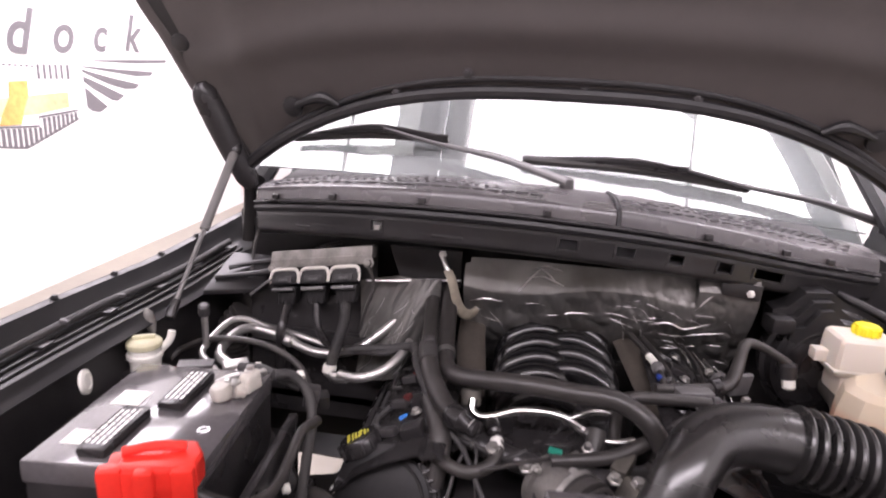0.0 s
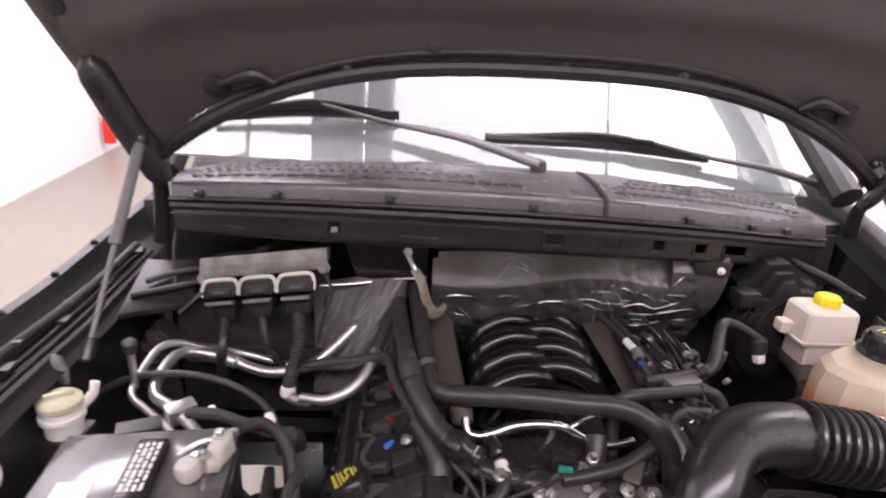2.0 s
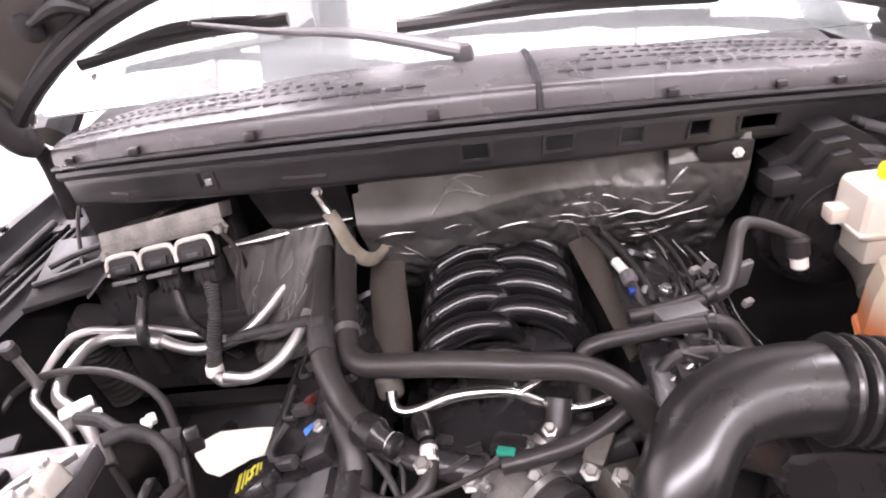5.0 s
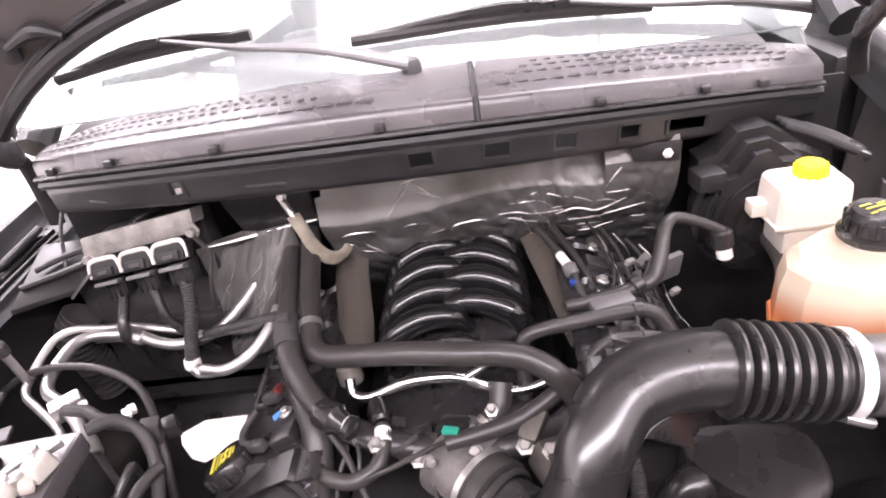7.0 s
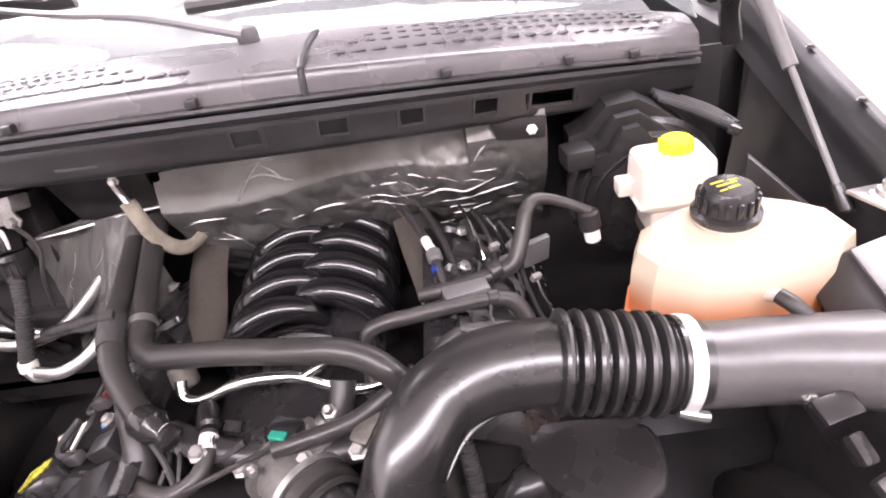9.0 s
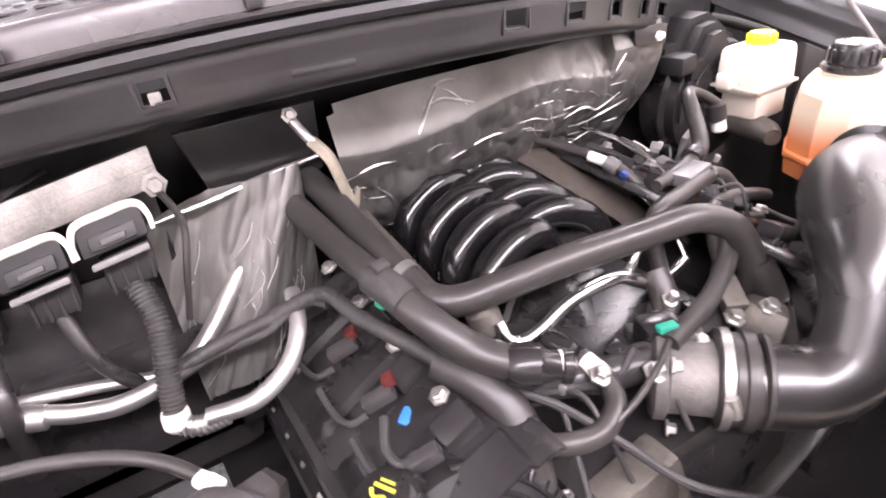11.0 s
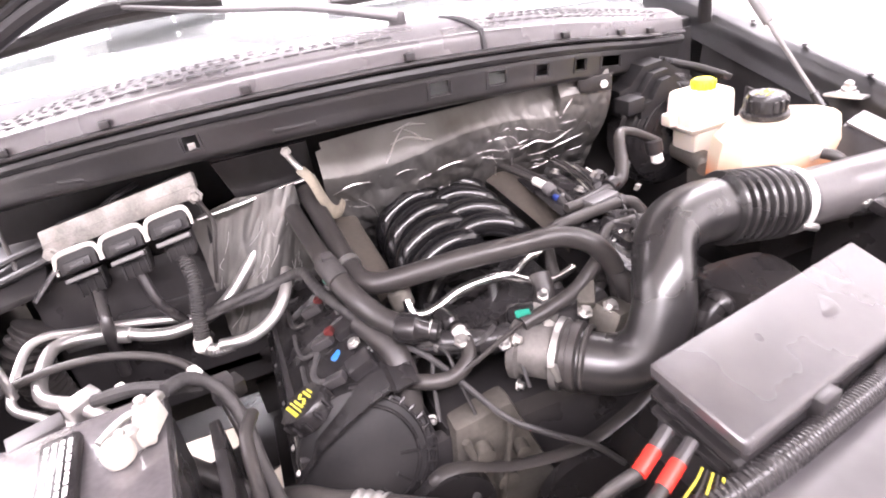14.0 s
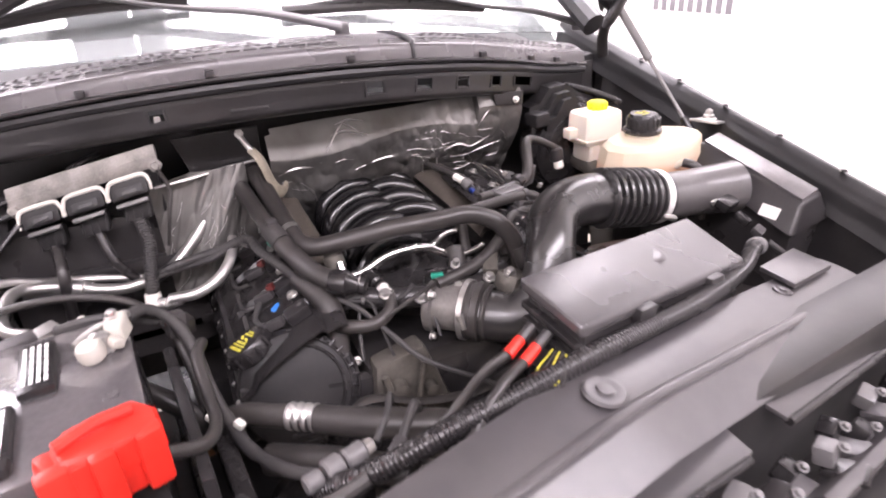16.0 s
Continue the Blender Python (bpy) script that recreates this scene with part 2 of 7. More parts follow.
def sweep(points, radius, seg=14, steps=8, ridge=0.0, pitch=0.006, flat=1.0, wobble=0.0, cap=True):
    """A tube along a curve. radius: one, or one for each control point. ridge: depth of ring corrugations."""
    path = smooth_path(points, steps)
    if ridge:
        length = sum((b[0] - a[0]).length for a, b in zip(path, path[1:]))
        count = max(8, int(length / pitch * 4))
        pts, us, acc = [q for q, _ in path], [u for _, u in path], [0.0]
        for a, b in zip(pts, pts[1:]):
            acc.append(acc[-1] + (b - a).length)
        dense = []
        for s in np.linspace(0, acc[-1], count):
            k = min(int(np.searchsorted(acc, s, side="right")) - 1, len(pts) - 2)
            f = (s - acc[k]) / max(1e-9, acc[k + 1] - acc[k])
            dense.append((pts[k].lerp(pts[k + 1], f), us[k] + f * (us[k + 1] - us[k])))
        path = dense
    radii = list(radius) if isinstance(radius, (list, tuple)) else [radius] * len(points)
    bm = bmesh.new()
    rings = []
    side = None
    for i, (q, u) in enumerate(path):
        ahead = (path[min(i + 1, len(path) - 1)][0] - path[max(i - 1, 0)][0]).normalized()
        if side is None:
            side = ahead.orthogonal().normalized() if abs(ahead.z) > 0.9 else ahead.cross(Vector((0, 0, 1))).normalized()
        side = (side - ahead * side.dot(ahead)).normalized()
        up = side.cross(ahead)
        k = min(int(u), len(radii) - 2)
        r = radii[k] + (radii[k + 1] - radii[k]) * (u - k)
        if ridge:
            r += ridge * (0.5 if i % 4 in (1, 2) else -0.5)
        if wobble:
            r *= 1 + wobble * noise.noise(q * 60)
        rings.append([bm.verts.new(q + side * (r * math.cos(a)) + up * (r * flat * math.sin(a))) for a in [2 * math.pi * j / seg for j in range(seg)]])
    for a, b in zip(rings, rings[1:]):
        for j in range(seg):
            bm.faces.new((a[j], a[(j + 1) % seg], b[(j + 1) % seg], b[j]))
    if cap:
        bm.faces.new(rings[0][::-1])
        bm.faces.new(rings[-1])
    return bm


def grid(fn, nu, nv, thick=0.0):
    """A sheet fn(u, v) for u, v in 0..1, given thickness downwards along its normals."""
    bm = bmesh.new()
    v = [[bm.verts.new(fn(i / nu, j / nv)) for j in range(nv + 1)] for i in range(nu + 1)]
    for i in range(nu):
        for j in range(nv):
            bm.faces.new((v[i][j], v[i + 1][j], v[i + 1][j + 1], v[i][j + 1]))
    if thick:
        bmesh.ops.recalc_face_normals(bm, faces=bm.faces)
        bmesh.ops.solidify(bm, geom=bm.faces[:], thickness=thick)
    return bm


def rim(w, h, t, d, m):
    """A rectangular frame of width t round an opening w by h in the xy plane, d high."""
    bm = bmesh.new()
    quads = [[(sx * (w / 2 + o), sy * (h / 2 + o)) for sx, sy in ((-1, -1), (1, -1), (1, 1), (-1, 1))] for o in (0, t)]
    lo, hi = [[[bm.verts.new((x, y, z)) for x, y in q] for q in quads] for z in (0, d)]
    for i in range(4):
        k = (i + 1) % 4
        bm.faces.new((hi[0][i], hi[0][k], hi[1][k], hi[1][i]))
        bm.faces.new((lo[1][i], lo[1][k], hi[1][k], hi[1][i]))
        bm.faces.new((lo[0][i], lo[0][k], hi[0][k], hi[0][i]))
    bmesh.ops.transform(bm, matrix=m, verts=bm.verts)
    return bm


def along(a, b):
    """The pose at a whose z axis points to b."""
    a, b = Vector(a), Vector(b)
    return Matrix.Translation(a) @ (b - a).to_track_quat("Z", "Y").to_matrix().to_4x4()


def bolt(name, place, toward, parent=None, r=0.007, h=0.006, material=None, label=""):
    m = along(place, Vector(place) + Vector(toward))
    bm = lathe([(r * 1.5, 0), (r * 1.5, h * 0.3), (r, h * 0.35), (r, h), (r * 0.8, h * 1.15)], 6 if r < 0.02 else 16, m)
    return part(name, bm, material or STEEL, parent, label)


def ring_clip(a, b, r, parent, name="hose_clamp", w=0.012, material=None, label="", h=0.002):
    """A band round a hose at a, facing along b, with its screw."""
    m = along(a, Vector(a) + Vector(b))
    bm = lathe([(r, -w / 2), (r + h, -w / 2), (r + h, w / 2), (r, w / 2)], 24, m, closed=False)
    return part(name, bm, material or STEEL, parent, label)


# ---- the hall ----
def box_between(name, lo, hi, material, kind="structure", label="", category=""):
    c = [(a + b) / 2 for a, b in zip(lo, hi)]
    s = [b - a for a, b in zip(lo, hi)]
    ob = part(name, rounded_box(*s, r=0), material, smooth=False)
    ob.location = c
    return tagged(ob, label, category, kind=kind)


box_between("floor", (-6, -5, -0.1), (5, 9, 0), FLOORM, label="beige epoxy coated hall floor", category="floor")
box_between("ceiling", (-6, -5, 3.4), (5, 9, 3.5), WALLM, label="white painted hall ceiling", category="ceiling")
box_between("wall_north", (-6, 8.9, 0), (5, 9, 3.4), WALLM, label="plain white painted wall behind the truck", category="wall")
box_between("wall_south", (-6, -5, 0), (5, -4.9, 3.4), WALLM, label="plain white painted wall", category="wall")
box_between("wall_east", (3.2, -4.9, 0), (3.3, 8.9, 3.4), WALLM, label="white wall with grey painted bars", category="wall")

WALL_O, WALL_D = Vector((-3.6, 3.5, 0)), Vector((-0.1, 0.995, 0)).normalized()
WALL_N = Vector((WALL_D.y, -WALL_D.x, 0))
wl = part("wall_west", rounded_box(0.1, 15.0, 3.4, r=0), WALLM, smooth=False)
wl.matrix_basis = Matrix.Translation(WALL_O - WALL_N * 0.05 + WALL_D * -0.6 + Vector((0, 0, 1.7))) @ Matrix.Rotation(math.atan2(-WALL_D.x, WALL_D.y), 4, "Z")
tagged(wl, "white wall with a grey painted mural", "wall", kind="structure")


def lamps():
    """Assumed ceiling light panels, all out of view: middle x and y, size, watts; rows across the hall and panels along
    its sides.
    """
    for x, y, sx, sy, watts in (
        (0, -1.5, 5.66, 0.55, FRONT_W),
        # middle panel added to whiten the windshield, the one at y 4.0 for lid glare
        (0, 1.65, 2.8, 1.3, 0.74 * BACK_W), (-2.28, 2.1, 1.68, 1.4, 0.49 * BACK_W), (2.28, 2.1, 1.68, 1.4, 0.49 * BACK_W),
        (-2.50, 4.0, 2.0, 1.3, 0.47 * BACK_W), (0, 4.9, 5.66, 0.4, BACK_W), (0, 7.2, 5.66, 0.4, BACK_W),
    ):
        halves = (x,) if sx < 4 else (-1.45, 1.45)
        w = sx if sx < 4 else 2.8
        for c in halves:
            t = thing("ceiling_light", "assumed white ceiling light panel, out of view", "ceiling light", "ceiling lights", at=(c, y, 3.4))
            part("housing", rounded_box(w + 0.06, sy + 0.06, 0.05, 0.006, m=pose(0, 0, -0.025)), WHITEP, t)
            d = part("diffuser", rounded_box(w, sy, 0.012, 0.003, m=pose(0, 0, -0.058)), LIGHTM, t, "glowing white diffuser")
            d.visible_shadow = False
        area_lamp("row_light", x, y, 3.32, sx, sy, watts)


LIGHTM = bpy.data.materials.new("glowing_diffuser")
LIGHTM.use_nodes = True
LIGHTM.node_tree.nodes["Principled BSDF"].inputs["Emission Color"].default_value = (1, 0.98, 0.96, 1)
LIGHTM.node_tree.nodes["Principled BSDF"].inputs["Emission Strength"].default_value = 6.0
FRONT_W, BACK_W = 250.0, 200.0
lamps()

# dark beam with a bright duct hung below the ceiling
bt = thing("ceiling_beam", "dark grey steel beam hung below the white ceiling", "beam", at=(-0.56, 2.6, 2.35))
part("web", rounded_box(0.21, 3.4, 0.22, 0.01), PLUGM, bt)
part("duct", sweep([(0.19, -1.7, 0.0), (0.19, 0, 0.0), (0.19, 1.7, 0.0)], 0.065, 20), ALU, bt, "bright round metal duct")
for y in (-1.4, 1.4):
    part("hanger", sweep([(0, y, 0.1), (0, y, 0.5), (0, y, 1.05)], 0.012, 8), STEEL, bt)

# ---- mural on the west wall ----
def on_wall(u, z, out=0.004):
    """A place on the west wall: u metres along it, z up."""
    return WALL_O + WALL_D * u + Vector((0, 0, z)) + WALL_N * out


WALL_M = Matrix((tuple((*WALL_D, 0)), (0, 0, 1, 0), tuple((*WALL_N, 0)), (0, 0, 0, 1))).transposed()


def flat_shape(name, pts, material, parent):
    """A painted outline on the wall, a thin coat of paint."""
    bm = bmesh.new()
    lo = [bm.verts.new(on_wall(u, z, 0.001)) for u, z in pts]
    hi = [bm.verts.new(on_wall(u, z, 0.004)) for u, z in pts]
    bm.faces.new(hi)
    for i in range(len(pts)):
        k = (i + 1) % len(pts)
        bm.faces.new((lo[i], lo[k], hi[k], hi[i]))
    return part(name, bm, material, parent, smooth=False)


def letter(ch, u, z, size, parent):
    cu = bpy.data.curves.new("letter", "FONT")
    cu.body, cu.size, cu.shear, cu.extrude, cu.align_x = ch, size, 0.35, 0.002, "CENTER"
    cu.offset = 0.006
    tmp = bpy.data.objects.new("letter", cu)
    me = bpy.data.meshes.new_from_object(tmp)
    bpy.data.objects.remove(tmp)
    me.materials.clear()
    me.materials.append(MURALG)
    ob = new("letter", me)
    ob.matrix_basis = Matrix.Translation(on_wall(u, z, 0.004)) @ WALL_M
    ob.parent = parent
    return ob


mural = thing("mural", "grey painted lettering, wing and gold-crossed shield on white wall", "mural")
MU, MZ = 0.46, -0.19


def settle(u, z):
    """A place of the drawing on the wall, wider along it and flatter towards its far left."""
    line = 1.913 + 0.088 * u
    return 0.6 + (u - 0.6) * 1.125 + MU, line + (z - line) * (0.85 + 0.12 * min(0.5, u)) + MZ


def patch(name, pts, material):
    return flat_shape(name, [settle(u, z) for u, z in pts], material, mural)


for ch, u, z, s in (("d", -1.03, 1.83, 0.40), ("d", -0.60, 1.86, 0.40), ("o", -0.20, 1.90, 0.38), ("c", 0.19, 1.94, 0.36), ("k", 0.60, 1.97, 0.40)):
    letter(ch, *settle(u, z), 1.10 * s, mural)
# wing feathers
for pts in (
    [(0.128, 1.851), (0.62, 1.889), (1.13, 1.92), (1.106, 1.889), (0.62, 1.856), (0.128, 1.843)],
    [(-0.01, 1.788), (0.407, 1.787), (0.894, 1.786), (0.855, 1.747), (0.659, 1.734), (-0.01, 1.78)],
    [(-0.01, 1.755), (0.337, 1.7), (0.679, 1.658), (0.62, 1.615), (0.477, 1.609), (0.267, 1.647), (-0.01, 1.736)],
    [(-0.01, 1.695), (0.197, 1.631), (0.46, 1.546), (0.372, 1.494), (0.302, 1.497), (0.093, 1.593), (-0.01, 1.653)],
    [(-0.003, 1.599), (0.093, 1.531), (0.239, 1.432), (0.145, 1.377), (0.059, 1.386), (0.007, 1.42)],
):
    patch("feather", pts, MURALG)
# shield of bars with a gold cross
BARS = [
    [(-1.145, 1.58), (-1.125, 1.579), (-1.125, 1.709), (-1.145, 1.71)],
    [(-1.095, 1.578), (-1.076, 1.577), (-1.076, 1.708), (-1.095, 1.708)],
    [(-1.046, 1.576), (-1.026, 1.575), (-1.026, 1.706), (-1.046, 1.707)],
    [(-0.996, 1.576), (-0.977, 1.577), (-0.977, 1.708), (-0.996, 1.708)],
    [(-0.947, 1.578), (-0.927, 1.578), (-0.927, 1.71), (-0.947, 1.709)],
    [(-0.446, 1.648), (-0.427, 1.649), (-0.427, 1.775), (-0.446, 1.773)],
    [(-0.393, 1.65), (-0.373, 1.651), (-0.373, 1.778), (-0.393, 1.777)],
    [(-0.34, 1.653), (-0.32, 1.654), (-0.32, 1.781), (-0.34, 1.78)],
    [(-0.287, 1.656), (-0.267, 1.657), (-0.267, 1.784), (-0.287, 1.783)],
    [(-0.234, 1.658), (-0.214, 1.659), (-0.214, 1.787), (-0.234, 1.786)],
    [(-0.176, 1.661), (-0.152, 1.662), (-0.152, 1.791), (-0.176, 1.789)],
]
for pts in BARS:
    patch("bar", pts, MURALG)
UPPER = [(-1.15, 1.225), (-0.828, 1.28), (-0.801, 1.219), (-0.485, 1.238), (-0.477, 1.316), (-0.107, 1.388)]
LOWER = [(-1.15, 1.118), (-0.902, 1.058), (-0.605, 1.043), (-0.107, 1.312)]
for i in range(24):
    u = -1.14 + 1.0 * i / 23
    z1 = float(np.interp(u, [p[0] for p in UPPER], [p[1] for p in UPPER])) - 0.012
    z0 = float(np.interp(u, [p[0] for p in LOWER], [p[1] for p in LOWER]))
    patch("bar", [(u, z0), (u + 0.026, z0), (u + 0.026, z1), (u, z1)], MURALG)
for i in range(10):
    u = -0.90 + 0.045 * i
    patch("dot", [(u, 1.745), (u + 0.02, 1.745), (u + 0.02, 1.762), (u, 1.762)], MURALG)
for line in (UPPER, LOWER):
    for (u0, z0), (u1, z1) in zip(line, line[1:]):
        patch("outline", [(u0, z0 - 0.008), (u1 + 0.006, z1 - 0.008), (u1 + 0.006, z1 + 0.008), (u0, z0 + 0.008)], MURALG)
AMBER = mat("amber_paint", (0.80, 0.42, 0.12), 0.6, var=0.4, scale=8)
PALEY = mat("pale_amber_paint", (0.82, 0.60, 0.32), 0.6, var=0.3, scale=6)
patch("cross_arm", [(-1.15, 1.268), (-0.828, 1.305), (-0.48, 1.342), (-0.183, 1.415), (-0.183, 1.548), (-0.55, 1.499), (-0.828, 1.459), (-1.15, 1.41)], PALEY)
patch("cross_upright", [(-0.80, 1.234), (-0.63, 1.250), (-0.60, 1.372), (-0.55, 1.499), (-0.545, 1.627), (-0.69, 1.615), (-0.70, 1.480), (-0.76, 1.352)], AMBER).location = WALL_N * 0.003

ext = thing("fire_extinguisher", "small red fire extinguisher hanging on the white wall", "extinguisher")
e0 = on_wall(3.5, 0.12, 0.09)
part("cylinder", lathe([(0.03, 0), (0.062, 0.01), (0.065, 0.03), (0.065, 0.27), (0.05, 0.31), (0.022, 0.33)], 24, Matrix.Translation(e0)), RED, ext)
part("valve", lathe([(0.02, 0.33), (0.02, 0.37), (0.035, 0.375), (0.03, 0.40)], 14, Matrix.Translation(e0)), SATIN, ext, "black valve")
part("hose", sweep([e0 + Vector((0.02, 0, 0.37)), e0 + Vector((0.08, 0.02, 0.34)), e0 + Vector((0.085, 0.02, 0.2)), e0 + Vector((0.075, 0.02, 0.08))], 0.009, 10), RUBBER, ext)

eb = thing("wall_bars", "dark grey painted bars and letter fragments on white wall", "mural")
for i in range(9):
    part("bar", rounded_box(0.004, 0.05, 0.30, 0, m=pose(3.197, 3.35 - 0.085 * i, 1.18)), MURALG, eb, smooth=False)
for y in (2.15, 1.8, 1.5):
    part("bar", rounded_box(0.004, 0.2, 0.32, 0, m=pose(3.197, y, 1.34, 25, 0, 0)), MURALG, eb, smooth=False)

# ---- the truck's body ----
truck = thing("pickup_truck", "black pickup truck with its hood raised in a white hall", "pickup truck")


def bend(a, b, k):
    return a + (b - a) * k


def fender(side):
    """Top flange, rolled edge and outer skin of a front fender."""
    sec = [(0.80, 1.05), (0.815, 1.06), (0.822, 1.075), (0.845, 1.08), (0.87, 1.086), (0.89, 1.105), (0.905, 1.130), (0.922, 1.134), (0.94, 1.112), (0.955, 1.0), (0.965, 0.85), (0.96, 0.68), (0.92, 0.55)]
    sec = sec if side < 0 else [(0.862, 1.02), (0.872, 1.045), (0.876, 1.072), (0.886, 1.090), (0.902, 1.104), (0.918, 1.100), (0.935, 1.07), (0.95, 0.98), (0.96, 0.85), (0.955, 0.68), (0.92, 0.55)]

    def fn(u, v):
        k = v * (len(sec) - 1)
        i = min(int(k), len(sec) - 2)
        x, z = bend(sec[i][0], sec[i + 1][0], k - i), bend(sec[i][1], sec[i + 1][1], k - i)
        y = -0.15 + 1.50 * u
        drop = 0.075 * max(0, 0.45 - u) ** 1.3
        rise = 0.11 * max(0, u - 0.62)
        inn = 0.16 * max(0, 0.25 - u)
        if side > 0:
            rise, drop = 0.25 * (y - 0.64) * max(0, min(1, (z - 0.6) / 0.4)), 0
        return Vector((side * (x - inn), y, z - drop + rise))

    return grid(fn, 30, 44, 0.003)


part("fender", fender(-1), PAINT, truck, "glossy black front fender")
part("fender", fender(1), PAINT, truck, "glossy black front fender")


for s in (-1, 1):
    for y in (0.18, 0.34, 0.50, 0.66, 0.82, 0.97):
        z = 1.108 + 0.11 * max(0, (y + 0.15) / 1.5 - 0.62) - 0.075 * max(0, 0.45 - (y + 0.15) / 1.5) ** 1.3
        bolt("fender_bolt", (s * (0.900 if s > 0 else 0.914), y, (1.108 + 0.25 * (y - 0.64)) if s > 0 else z + 0.026), (0, 0, 1), truck, 0.006, 0.004, BAYPAINT)
        if s < 0:
            part("bolt_boss", rounded_box(0.022, 0.03, 0.008, 0.004, m=pose(s * 0.852, y + 0.06, z - 0.016, 0, 0, 8)), BAYPAINT, truck)


# ribs, loom and clips in the gutter of the passenger fender
for k in range(3):
    part("gutter_rib", sweep([(-0.832 - 0.016 * k, -0.05, 1.048 + 0.004 * k), (-0.834 - 0.016 * k, 0.35, 1.075 + 0.004 * k), (-0.834 - 0.016 * k, 0.75, 1.084 + 0.004 * k), (-0.832 - 0.016 * k, 1.05, 1.10 + 0.004 * k)], 0.004, 8), BAYPAINT, truck)
part("gutter_loom", sweep([(-0.868, 0.05, 1.09), (-0.862, 0.3, 1.098), (-0.870, 0.55, 1.102), (-0.860, 0.8, 1.105), (-0.850, 1.02, 1.125)], 0.008, 10, 5, wobble=0.2), TAPE, truck)
for k in range(6):
    part("gutter_clip", rounded_box(0.016, 0.010, 0.009, 0.003, m=pose(-0.862, 0.16 + 0.15 * k, 1.106, 0, 10 * (k % 3), 15)), GREYP, truck)


def inner_wall(side):
    def fn(u, v):
        x = (0.832 if side < 0 else 0.880) - 0.03 * math.sin(v * 3.1) - 0.10 * max(0, 0.6 - abs(u - 0.55) * 2.0) * v
        return Vector((side * (x + 0.006 * noise.noise(Vector((u * 9, v * 7, side)))), -0.1 + 1.2 * u, 1.04 - 0.56 * v - 0.03 * max(0, 0.4 - u) + (0.25 * (1.2 * u - 0.74) * (1 - v) if side > 0 else 0)))

    return grid(fn, 36, 18, 0.004)


part("inner_fender", inner_wall(-1), BAYPAINT, truck)
part("inner_fender", inner_wall(1), BAYPAINT, truck)
part("firewall", grid(lambda u, v: Vector((-0.80 + 1.6 * u, 1.060 + 0.02 * math.sin(9 * u) - 0.03 * v, 1.19 - 0.62 * v)), 30, 14, 0.006), BAYPAINT, truck)


def cowl_front(x):
    """Front edge of the cowl panel: y, z."""
    e = max(0.0, x - 0.5) ** 2
    return 0.765 + 0.10 * x + 0.5 * x * x - 1.4 * e, 1.343 - 0.06 * x - 0.18 * x * x + 0.45 * e


def cowl_back(x):
    y, z = cowl_front(x)
    k = 1 - min(1.0, (abs(x) / 0.80) ** 6)
    return y + 0.175 * k + 0.02, z + 0.005 + 0.012 * max(0.0, x)


def cowl_beam():
    """The black sheet-metal beam under the cowl, with a rolled lower lip; each pair is a setback and a drop from the cowl's edge."""
    sec = [(0.050, -0.046), (0.020, -0.048), (0.004, -0.054), (0.000, -0.064), (0.004, -0.100), (0.014, -0.114), (0.030, -0.120), (0.055, -0.124), (0.085, -0.124), (0.24, -0.126)]

    def fn(u, v):
        k = v * (len(sec) - 1)
        i = min(int(k), len(sec) - 2)
        x = -0.735 + 1.475 * u
        y, z = cowl_front(x)
        shelf = 0.006 * math.exp(-(((k - 4.6) / 0.5) ** 2))
        drop = bend(sec[i][1], sec[i + 1][1], k - i)
        drop = -0.046 + (drop + 0.046) * (1 - 0.25 * min(1.0, max(0.0, (x - 0.56) / 0.2)))
        return Vector((x, y + bend(sec[i][0], sec[i + 1][0], k - i) - shelf, z + drop))

    bm = grid(fn, 210, 45)
    for f in [f for f in bm.faces if any(abs(f.calc_center_median().x - x) < w / 2 and abs(f.calc_center_median().z - cowl_front(f.calc_center_median().x)[1] + 0.083) < 0.011 for x, w in SLOTS)]:
        bm.faces.remove(f)
    bmesh.ops.recalc_face_normals(bm, faces=bm.faces)
    bmesh.ops.solidify(bm, geom=bm.faces[:], thickness=0.003)
    return bm


SLOTS = ((-0.38, 0.028), (0.028, 0.040), (0.143, 0.040), (0.25, 0.036), (0.36, 0.040), (0.47, 0.090))
part("cowl_beam", cowl_beam(), BAYPAINT, truck, "black painted beam under the cowl")
for x, w in SLOTS:
    y, z = cowl_front(x)
    turn = math.degrees(math.atan(0.10 + x))
    part("slot_rim", rim(w, 0.024, 0.004, 0.005, pose(x, y + 0.002, z - 0.083, 90, 0, turn) @ pose(0, 0, 0, 0, 0, math.degrees(math.atan(-0.06 - 0.36 * x)))), BAYPAINT, truck)
part("slot_tag", rounded_box(0.012, 0.004, 0.012, 0.002, m=pose(-0.380, cowl_front(-0.38)[0] + 0.002, cowl_front(-0.38)[1] - 0.089)), BRACKET, truck, "pale clip in the slot")
for x, w in ((-0.58, 0.05), (-0.22, 0.07), (0.60, 0.05)):
    y, z = cowl_front(x)
    part("pressed_rib", rounded_box(w, 0.008, 0.010, 0.004, m=pose(x, y + 0.003, z - 0.096, 0, 0, math.degrees(math.atan(0.10 + x)))), BAYPAINT, truck)
